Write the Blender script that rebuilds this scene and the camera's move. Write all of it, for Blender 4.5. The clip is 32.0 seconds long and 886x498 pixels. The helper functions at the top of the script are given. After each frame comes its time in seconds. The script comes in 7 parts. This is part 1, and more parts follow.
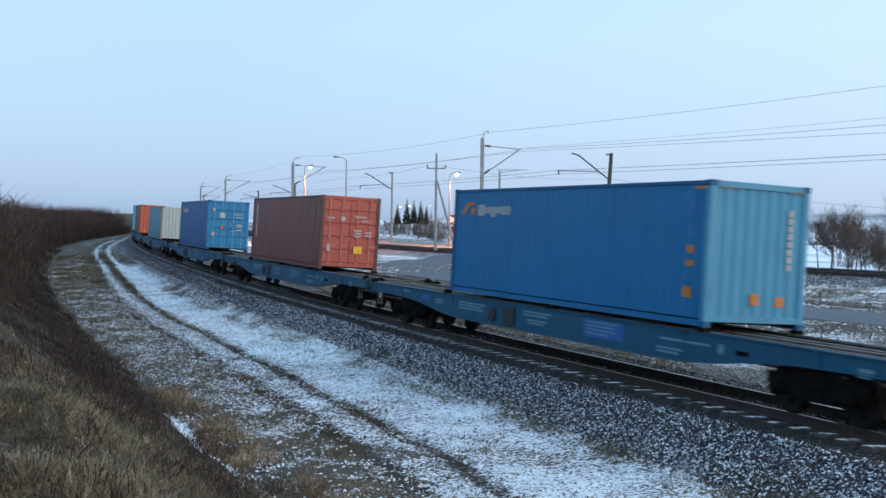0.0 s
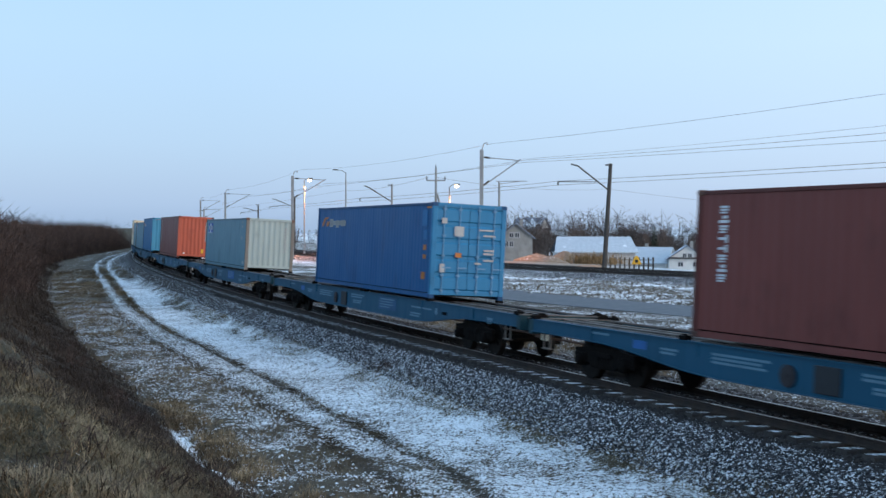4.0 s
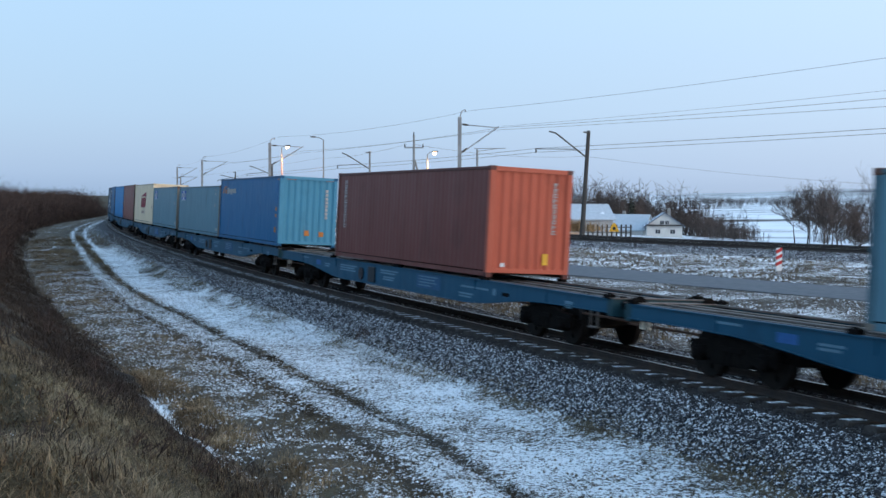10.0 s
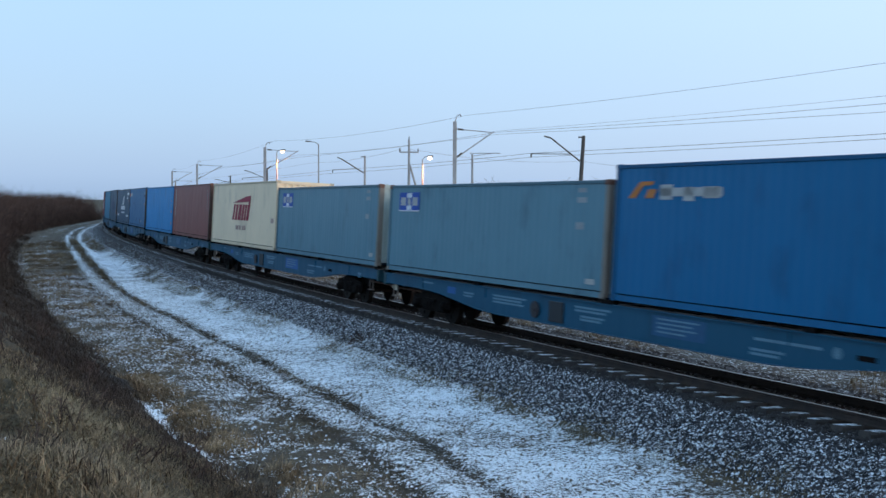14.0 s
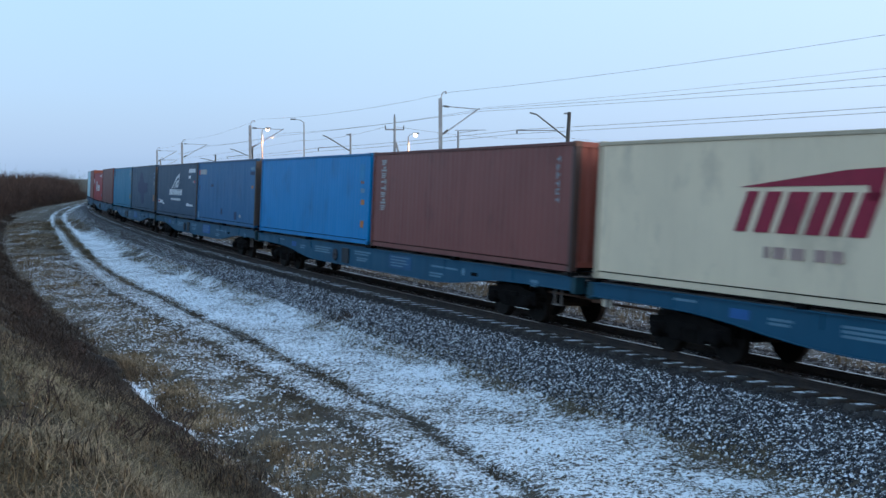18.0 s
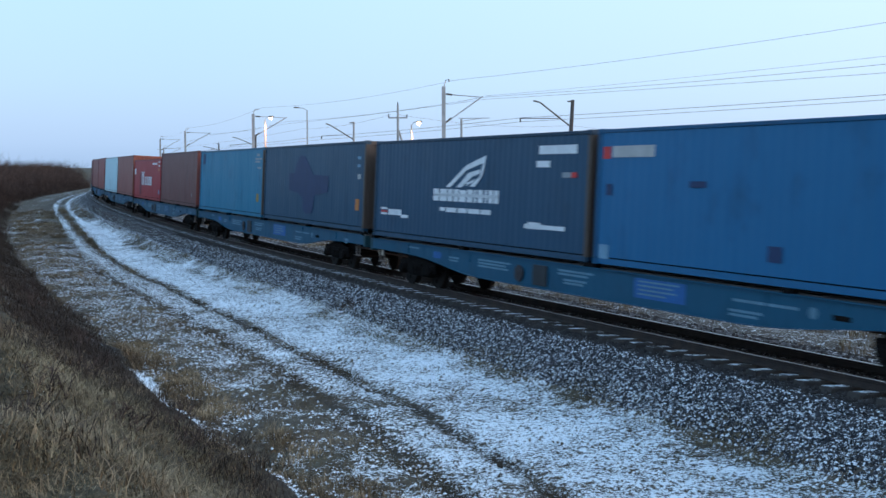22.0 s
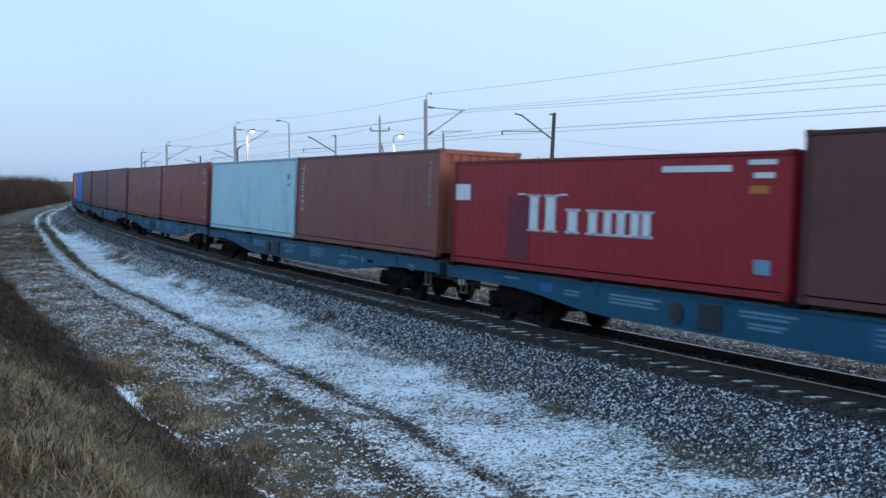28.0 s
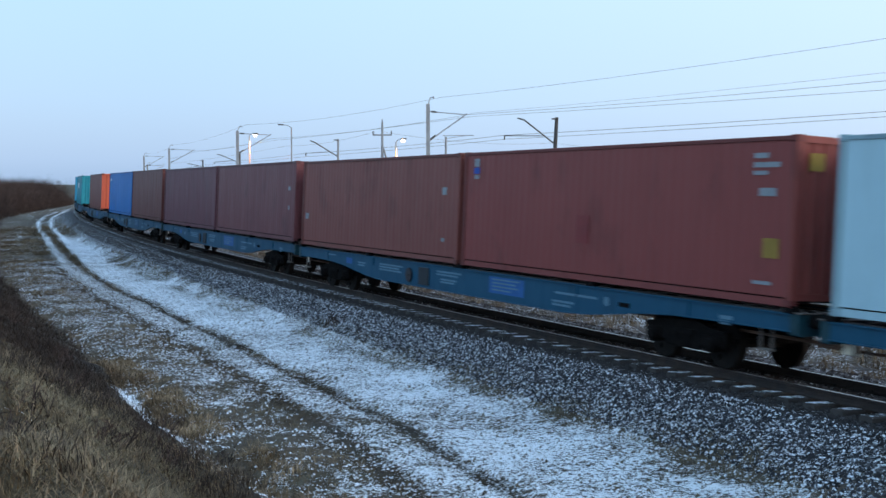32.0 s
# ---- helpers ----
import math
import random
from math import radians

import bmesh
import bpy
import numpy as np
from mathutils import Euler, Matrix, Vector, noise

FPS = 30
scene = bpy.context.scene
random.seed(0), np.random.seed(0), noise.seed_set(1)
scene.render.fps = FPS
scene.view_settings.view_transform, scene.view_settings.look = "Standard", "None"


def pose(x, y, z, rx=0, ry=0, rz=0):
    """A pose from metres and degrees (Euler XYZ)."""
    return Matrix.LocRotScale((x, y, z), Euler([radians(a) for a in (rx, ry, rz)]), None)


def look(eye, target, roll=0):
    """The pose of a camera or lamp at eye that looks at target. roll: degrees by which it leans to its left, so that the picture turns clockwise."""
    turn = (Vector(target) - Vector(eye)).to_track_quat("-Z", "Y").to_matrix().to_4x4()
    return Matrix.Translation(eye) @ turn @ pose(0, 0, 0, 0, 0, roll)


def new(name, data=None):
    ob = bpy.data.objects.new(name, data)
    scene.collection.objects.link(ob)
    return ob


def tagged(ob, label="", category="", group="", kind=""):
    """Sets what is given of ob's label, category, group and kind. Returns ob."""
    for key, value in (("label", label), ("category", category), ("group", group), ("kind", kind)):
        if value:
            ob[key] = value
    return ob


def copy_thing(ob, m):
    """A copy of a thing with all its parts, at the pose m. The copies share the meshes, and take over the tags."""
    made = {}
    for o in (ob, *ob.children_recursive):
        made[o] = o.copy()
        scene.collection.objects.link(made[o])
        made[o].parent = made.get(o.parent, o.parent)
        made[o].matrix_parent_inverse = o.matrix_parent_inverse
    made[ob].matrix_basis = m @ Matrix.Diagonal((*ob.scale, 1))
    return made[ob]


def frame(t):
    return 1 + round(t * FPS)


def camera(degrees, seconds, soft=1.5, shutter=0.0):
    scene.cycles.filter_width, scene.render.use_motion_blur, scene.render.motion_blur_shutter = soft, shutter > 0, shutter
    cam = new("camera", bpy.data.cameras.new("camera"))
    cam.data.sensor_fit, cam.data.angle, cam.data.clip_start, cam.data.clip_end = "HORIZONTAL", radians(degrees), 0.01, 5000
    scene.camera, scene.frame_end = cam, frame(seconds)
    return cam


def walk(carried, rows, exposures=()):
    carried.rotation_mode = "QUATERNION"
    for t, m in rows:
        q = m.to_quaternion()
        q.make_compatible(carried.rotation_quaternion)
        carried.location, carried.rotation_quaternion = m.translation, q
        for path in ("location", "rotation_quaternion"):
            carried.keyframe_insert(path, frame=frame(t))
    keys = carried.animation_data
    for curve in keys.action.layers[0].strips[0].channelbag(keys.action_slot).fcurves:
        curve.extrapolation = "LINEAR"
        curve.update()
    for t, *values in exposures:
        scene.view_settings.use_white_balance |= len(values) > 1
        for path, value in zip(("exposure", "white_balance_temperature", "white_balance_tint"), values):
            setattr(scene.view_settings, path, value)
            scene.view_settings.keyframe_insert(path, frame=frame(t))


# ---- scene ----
# ---- camera ----
EYE_Z = 3.304
cam = camera(40.46, 32.0, soft=1.5, shutter=0.5)


def gaze(yaw, pitch, roll):
    return pose(0, 0, EYE_Z, 90 + pitch, 0, yaw) @ pose(0, 0, 0, 0, 0, roll)


PATH = [
    (0, 1.187, -1.462, 0.697), (0.5, 1.162, -1.294, 0.720), (1, 1.425, -1.114, 0.618), (1.5, 1.540, -0.986, 0.613),
    (2, 1.660, -0.907, 0.682), (2.5, 1.741, -0.893, 0.578), (3, 1.611, -0.843, 0.433), (3.5, 1.441, -0.835, 0.286),
    (5.5, 0.399, -1.322, 0.184), (6, 0.277, -1.371, 0.170), (6.5, 0.185, -1.477, 0.055), (7, 0.181, -1.632, 0.060),
    (7.5, 0.128, -1.782, 0.146), (8, 0.127, -1.932, 0.089), (8.5, 0.066, -2.063, 0.112), (9, -0.000, -2.180, 0.211),
    (9.5, 0.030, -2.390, 0.214), (10, 0.150, -2.449, 0.179), (10.5, 0.171, -2.506, 0.360), (11, 0.165, -2.553, 0.255),
    (11.5, 0.117, -2.632, 0.321), (12, 0.048, -2.664, 0.389), (12.5, -0.015, -2.535, 0.236), (13, -0.008, -2.438, 0.192),
    (13.5, -0.041, -2.380, 0.265), (14, -0.090, -2.227, 0.294), (14.5, -0.068, -2.231, 0.024), (16.5, -0.139, -2.987, 0.037),
    (17, -0.520, -3.072, -0.033), (17.5, -0.689, -3.166, -0.182), (18, -0.734, -3.308, -0.101), (18.5, -0.669, -3.492, -0.051),
    (19, -0.653, -3.737, -0.082), (19.5, -0.681, -3.846, -0.207), (20, -0.730, -3.862, -0.398), (20.5, -0.776, -3.863, -0.306),
    (21, -0.802, -3.873, -0.168), (21.5, -0.750, -3.896, -0.130), (22, -0.572, -3.868, -0.170), (22.5, -0.470, -3.785, -0.176),
    (23, -0.313, -3.681, -0.086), (23.5, -0.247, -3.675, -0.109), (24, -0.158, -3.644, -0.057), (24.5, -0.113, -3.637, -0.103),
    (25, -0.036, -3.723, -0.105), (25.5, 0.019, -3.780, -0.076), (27.5, -0.935, -3.295, -0.375), (28, -1.418, -3.259, -0.281),
    (28.5, -1.496, -3.211, -0.388), (29, -1.506, -3.135, -0.275), (29.5, -1.522, -3.054, -0.281), (30, -1.480, -2.991, -0.143),
    (30.5, -1.455, -3.056, -0.217), (31, -1.343, -3.087, -0.171), (31.5, -1.297, -3.097, -0.120), (32, -1.321, -3.053, -0.118),
]
walk(cam, [(t, gaze(a, b, c)) for t, a, b, c in PATH],
     [(0, 0.0, 6500, 10), (6, -0.08, 6450, 10), (12, -0.1, 6400, 10), (14, -0.06, 6350, 10), (17, -0.08, 6300, 10), (18, 0.0, 6260, 10), (19, 0.1, 6230, 10), (20, 0.14, 6200, 10), (23, 0.12, 6260, 10), (28, 0.07, 6400, 10), (32, 0.06, 6400, 10)])

# ---- world and light ----
world = bpy.data.worlds.new("dusk_sky")
scene.world = world
world.use_nodes = True
wn, wl = world.node_tree.nodes, world.node_tree.links
wn.clear()
sky = wn.new("ShaderNodeTexSky")
sky.sky_type = "NISHITA"
sky.sun_disc = False
sky.sun_elevation = radians(4.0)
sky.sun_rotation = radians(125)
sky.dust_density = 1.5
coord = wn.new("ShaderNodeTexCoord")
sep = wn.new("ShaderNodeSeparateXYZ")
wl.new(coord.outputs["Generated"], sep.inputs[0])
ramp = wn.new("ShaderNodeValToRGB")
wl.new(sep.outputs["Z"], ramp.inputs[0])
ramp.color_ramp.elements[0].position = 0.0
ramp.color_ramp.elements[0].color = (0.49, 0.61, 0.76, 1)
ramp.color_ramp.elements[1].position = 1.0
ramp.color_ramp.elements[1].color = (0.40, 0.72, 1.10, 1)
for pos, col in ((0.02, (0.55, 0.69, 0.86)), (0.07, (0.60, 0.77, 0.95)), (0.15, (0.65, 0.84, 1.02)), (0.4, (0.58, 0.85, 1.10))):
    el = ramp.color_ramp.elements.new(pos)
    el.color = (*col, 1)
# the glow of the low sun on one side of the sky
side = wn.new("ShaderNodeVectorMath")
side.operation = "DOT_PRODUCT"
wl.new(coord.outputs["Generated"], side.inputs[0])
side.inputs[1].default_value = (0.80, -0.60, 0.0)
warm = wn.new("ShaderNodeMapRange")
warm.inputs["From Min"].default_value = -0.75
warm.inputs["From Max"].default_value = 0.9
warm.inputs["To Min"].default_value = 0.0
warm.inputs["To Max"].default_value = 1.0
wl.new(side.outputs["Value"], warm.inputs["Value"])
tint = wn.new("ShaderNodeMix")
tint.data_type = "RGBA"
tint.inputs[6].default_value = (0.74, 0.86, 1.0, 1)
tint.inputs[7].default_value = (1.55, 1.38, 1.32, 1)
wl.new(warm.outputs[0], tint.inputs[0])
mul = wn.new("ShaderNodeMix")
mul.data_type = "RGBA"
mul.blend_type = "MULTIPLY"
mul.inputs[0].default_value = 1.0
wl.new(ramp.outputs[0], mul.inputs[6])
wl.new(tint.outputs[2], mul.inputs[7])
mix_sky = wn.new("ShaderNodeMix")
mix_sky.data_type = "RGBA"
mix_sky.inputs[0].default_value = 0.04
wl.new(mul.outputs[2], mix_sky.inputs[6])
wl.new(sky.outputs[0], mix_sky.inputs[7])
bg = wn.new("ShaderNodeBackground")
bg.inputs["Strength"].default_value = 1.0
wl.new(mix_sky.outputs[2], bg.inputs["Color"])
wo = wn.new("ShaderNodeOutputWorld")
wl.new(bg.outputs[0], wo.inputs[0])

sun_data = bpy.data.lights.new("sun", "SUN")
sun_data.energy = 1.3
sun_data.angle = radians(30)
sun_data.color = (1.0, 0.86, 0.78)
sun = new("sun", sun_data)
sun.matrix_world = look((60, -45, 20), (0, 0, 0))

# ---- materials ----


def nodes_of(name):
    m = bpy.data.materials.new(name)
    m.use_nodes = True
    nt = m.node_tree
    return m, nt.nodes, nt.links, nt.nodes["Principled BSDF"]


def rgb(c):
    return (c[0], c[1], c[2], 1.0)


def mixnode(n, l, fac, a, b, blend="MIX"):
    x = n.new("ShaderNodeMix")
    x.data_type = "RGBA"
    x.blend_type = blend
    for sock, v in ((x.inputs[0], fac), (x.inputs[6], a), (x.inputs[7], b)):
        if isinstance(v, (int, float)):
            sock.default_value = v
        elif isinstance(v, tuple):
            sock.default_value = rgb(v)
        else:
            l.new(v, sock)
    return x.outputs[2]


def noisenode(n, l, vec, scale, detail=4.0, rough=0.6):
    x = n.new("ShaderNodeTexNoise")
    x.inputs["Scale"].default_value = scale
    x.inputs["Detail"].default_value = detail
    x.inputs["Roughness"].default_value = rough
    if vec is not None:
        l.new(vec, x.inputs["Vector"])
    return x.outputs["Fac"]


def rangenode(n, l, val, lo, hi, a=0.0, b=1.0):
    x = n.new("ShaderNodeMapRange")
    for key, v in (("From Min", lo), ("From Max", hi), ("To Min", a), ("To Max", b)):
        x.inputs[key].default_value = v
    l.new(val, x.inputs["Value"])
    return x.outputs[0]


def mathnode(n, l, op, a, b=0.0):
    x = n.new("ShaderNodeMath")
    x.operation = op
    for sock, v in ((x.inputs[0], a), (x.inputs[1], b)):
        if isinstance(v, (int, float)):
            sock.default_value = v
        else:
            l.new(v, sock)
    return x.outputs[0]


def bumpnode(n, l, height, strength, dist, bsdf):
    x = n.new("ShaderNodeBump")
    x.inputs["Strength"].default_value = strength
    x.inputs["Distance"].default_value = dist
    l.new(height, x.inputs["Height"])
    l.new(x.outputs[0], bsdf.inputs["Normal"])


def coords(n, l, stretch=None, shift=True):
    """Object coordinates, shifted by the object's random number."""
    tc = n.new("ShaderNodeTexCoord")
    out = tc.outputs["Object"]
    if shift:
        oi = n.new("ShaderNodeObjectInfo")
        sc = n.new("ShaderNodeVectorMath")
        sc.operation = "SCALE"
        sc.inputs[0].default_value = (37.0, 71.0, 13.0)
        l.new(oi.outputs["Random"], sc.inputs["Scale"])
        ad = n.new("ShaderNodeVectorMath")
        l.new(out, ad.inputs[0])
        l.new(sc.outputs[0], ad.inputs[1])
        out = ad.outputs[0]
    if stretch:
        mp = n.new("ShaderNodeMapping")
        mp.inputs["Scale"].default_value = stretch
        l.new(out, mp.inputs["Vector"])
        out = mp.outputs[0]
    return out


def plain(name, a, b, scale=3.0, fine=40.0, rough=0.7, metal=0.0, bump=0.2, dist=0.01, stretch=None, spec=0.4):
    """A surface of two colours in patches, with fine grain and relief."""
    m, n, l, p = nodes_of(name)
    v = coords(n, l, stretch)
    big = rangenode(n, l, noisenode(n, l, v, scale), 0.35, 0.65)
    small = noisenode(n, l, v, fine, 6)
    col = mixnode(n, l, big, a, b)
    col = mixnode(n, l, 1.0, col, mixnode(n, l, small, (0.72, 0.72, 0.72), (1.25, 1.25, 1.25)), "MULTIPLY")
    l.new(col, p.inputs["Base Color"])
    p.inputs["Roughness"].default_value = rough
    p.inputs["Metallic"].default_value = metal
    p.inputs["Specular IOR Level"].default_value = spec
    bumpnode(n, l, small, bump, dist, p)
    return m


def painted(name, rust=0.5, rough=0.45):
    """Old paint on steel in the object's own colour, with run-down dirt and rust."""
    m, n, l, p = nodes_of(name)
    oi = n.new("ShaderNodeObjectInfo")
    v = coords(n, l)
    st = coords(n, l, (2.2, 2.2, 0.22))
    fade = noisenode(n, l, v, 0.55, 5)
    streak = noisenode(n, l, st, 1.6, 8, 0.7)
    grain = noisenode(n, l, v, 60, 4)
    col = mixnode(n, l, 1.0, oi.outputs["Color"], mixnode(n, l, fade, (0.86, 0.86, 0.87), (1.14, 1.13, 1.12)), "MULTIPLY")
    col = mixnode(n, l, 1.0, col, mixnode(n, l, rangenode(n, l, streak, 0.54, 0.80, 0, 0.4), (1, 1, 1), (0.66, 0.64, 0.62)), "MULTIPLY")
    spots = noisenode(n, l, v, 4.0, 10, 0.75)
    col = mixnode(n, l, rangenode(n, l, spots, 0.70 - 0.04 * rust, 0.75, 0, 0.75 * rust), col, (0.07, 0.032, 0.018))
    soot = noisenode(n, l, coords(n, l, (0.8, 0.8, 0.5)), 1.3, 7, 0.62)
    col = mixnode(n, l, 1.0, col, mixnode(n, l, rangenode(n, l, soot, 0.54, 0.74), (1, 1, 1), (0.70, 0.70, 0.71)), "MULTIPLY")
    l.new(col, p.inputs["Base Color"])
    l.new(rangenode(n, l, streak, 0.3, 0.8, rough, rough + 0.2), p.inputs["Roughness"])
    p.inputs["Specular IOR Level"].default_value = 0.26
    bumpnode(n, l, grain, 0.05, 0.003, p)
    return m


M_PAINT = painted("container_paint", 0.4, 0.42)
M_WAGON = painted("wagon_paint", 0.7, 0.45)
# near-black for the running gear; on the cross beams it stands for shade
M_BLACK = plain("black_underframe_steel", (0.006, 0.0055, 0.0055), (0.012, 0.010, 0.009), 6, 50, 0.9, 0.0, spec=0.05)
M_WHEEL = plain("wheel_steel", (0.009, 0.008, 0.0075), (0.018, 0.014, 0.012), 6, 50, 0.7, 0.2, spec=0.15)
M_RAILTOP = plain("polished_rail_head", (0.42, 0.41, 0.41), (0.34, 0.32, 0.31), 4, 60, 0.28, 1.0, 0.05)
M_RAIL = plain("rusted_rail_web", (0.05, 0.034, 0.027), (0.028, 0.022, 0.02), 3, 40, 0.85)
M_GALV = plain("galvanised_steel", (0.33, 0.35, 0.37), (0.24, 0.25, 0.27), 3, 60, 0.5, 0.6)
M_CONC = plain("mast_concrete", (0.30, 0.31, 0.31), (0.22, 0.225, 0.23), 1.5, 50, 0.85)
M_DARKPOLE = plain("weathered_dark_pole", (0.075, 0.068, 0.062), (0.05, 0.046, 0.044), 1.5, 60, 0.85, 0, 0.3, 0.01, (1, 1, 0.1))
M_WIRE = plain("wire_copper_dark", (0.09, 0.09, 0.098), (0.06, 0.06, 0.067), 1, 10, 0.6)
M_WHITE = plain("white_marking", (0.72, 0.74, 0.76), (0.6, 0.62, 0.64), 3, 60, 0.6, 0, 0.05)
M_RED = plain("signal_red_paint", (0.55, 0.03, 0.03), (0.42, 0.025, 0.025), 3, 60, 0.5, 0, 0.05)
M_YELLOW = plain("yellow_sign", (0.75, 0.42, 0.03), (0.62, 0.33, 0.02), 3, 60, 0.5, 0, 0.05)
M_ORANGE = plain("orange_decal", (0.5, 0.17, 0.03), (0.4, 0.13, 0.02), 3, 60, 0.5, 0, 0.05)
M_SIGNBLACK = plain("signal_black", (0.012, 0.012, 0.013), (0.02, 0.02, 0.02), 3, 60, 0.5, 0, 0.05)


def decal(name, a):
    b = tuple(x * 0.8 for x in a)
    return plain(name, a, b, 2.5, 50, 0.6, 0, 0.05)


def snowy(name, a, b, cover=0.45, scale=14.0, fine=60, rough=0.85):
    """A rough surface on whose upward faces thin snow lies in patches."""
    m, n, l, p = nodes_of(name)
    v = coords(n, l)
    base = mixnode(n, l, rangenode(n, l, noisenode(n, l, v, 2.5), 0.35, 0.65), a, b)
    g = n.new("ShaderNodeNewGeometry")
    sp = n.new("ShaderNodeSeparateXYZ")
    l.new(g.outputs["Normal"], sp.inputs[0])
    patch = noisenode(n, l, v, scale, 6, 0.7)
    k = mathnode(n, l, "ADD", patch, mathnode(n, l, "MULTIPLY", sp.outputs["Z"], 0.5))
    lo = 1.22 - cover * 0.5
    col = mixnode(n, l, rangenode(n, l, k, lo, lo + 0.07), base, (0.80, 0.82, 0.85))
    l.new(col, p.inputs["Base Color"])
    p.inputs["Roughness"].default_value = rough
    p.inputs["Specular IOR Level"].default_value = 0.25
    bumpnode(n, l, noisenode(n, l, v, fine, 5), 0.3, 0.01, p)
    return m


M_DARKSTONE = snowy("grimy_ballast_stone", (0.05, 0.043, 0.04), (0.026, 0.023, 0.023), 0.2, 9)
M_SLEEPER = snowy("grimy_sleeper", (0.075, 0.066, 0.06), (0.045, 0.04, 0.038), 0.5, 4.5)
M_STONE = snowy("ballast_stone", (0.06, 0.057, 0.063), (0.02, 0.0195, 0.023), 0.74, 16)
M_GREYSTONE = snowy("brownish_ballast_stone", (0.075, 0.066, 0.06), (0.045, 0.04, 0.038), 0.66, 11)
M_CLUMP = snowy("snow_capped_tussock", (0.17, 0.13, 0.085), (0.09, 0.07, 0.045), 0.98, 8)
M_ROOF = snowy("snowy_roof", (0.20, 0.22, 0.26), (0.14, 0.15, 0.18), 0.68, 0.8)
M_SHEDROOF = snowy("blue_sheet_roof", (0.50, 0.54, 0.58), (0.42, 0.46, 0.50), 0.3, 0.5)


def foliage(name, a, b):
    m, n, l, p = nodes_of(name)
    g = n.new("ShaderNodeNewGeometry")
    oi = n.new("ShaderNodeObjectInfo")
    col = mixnode(n, l, g.outputs["Random Per Island"], a, b)
    col = mixnode(n, l, 1.0, col, mixnode(n, l, oi.outputs["Random"], (0.75, 0.75, 0.75), (1.25, 1.2, 1.15)), "MULTIPLY")
    tc = n.new("ShaderNodeTexCoord").outputs["Object"]
    col = mixnode(n, l, 1.0, col, mixnode(n, l, rangenode(n, l, noisenode(n, l, tc, 0.7, 5), 0.35, 0.65), (0.55, 0.52, 0.5), (1.3, 1.3, 1.3)), "MULTIPLY")
    col = mixnode(n, l, 1.0, col, mixnode(n, l, rangenode(n, l, noisenode(n, l, tc, 2.3, 4), 0.38, 0.62), (0.55, 0.54, 0.5), (1.35, 1.33, 1.3)), "MULTIPLY")
    l.new(col, p.inputs["Base Color"])
    p.inputs["Roughness"].default_value = 0.9
    p.inputs["Specular IOR Level"].default_value = 0.15
    return m


M_BARK = foliage("bare_bark", (0.08, 0.067, 0.062), (0.125, 0.10, 0.093))
M_TWIG = foliage("bare_twigs", (0.10, 0.08, 0.074), (0.15, 0.118, 0.108))
M_THICKET = foliage("brown_thicket", (0.038, 0.028, 0.025), (0.098, 0.067, 0.057))
M_FIR = foliage("dark_fir", (0.035, 0.045, 0.034), (0.065, 0.07, 0.052))
M_GRASS = foliage("dry_winter_grass", (0.12, 0.095, 0.062), (0.21, 0.165, 0.11))

# ---- mesh helpers ----


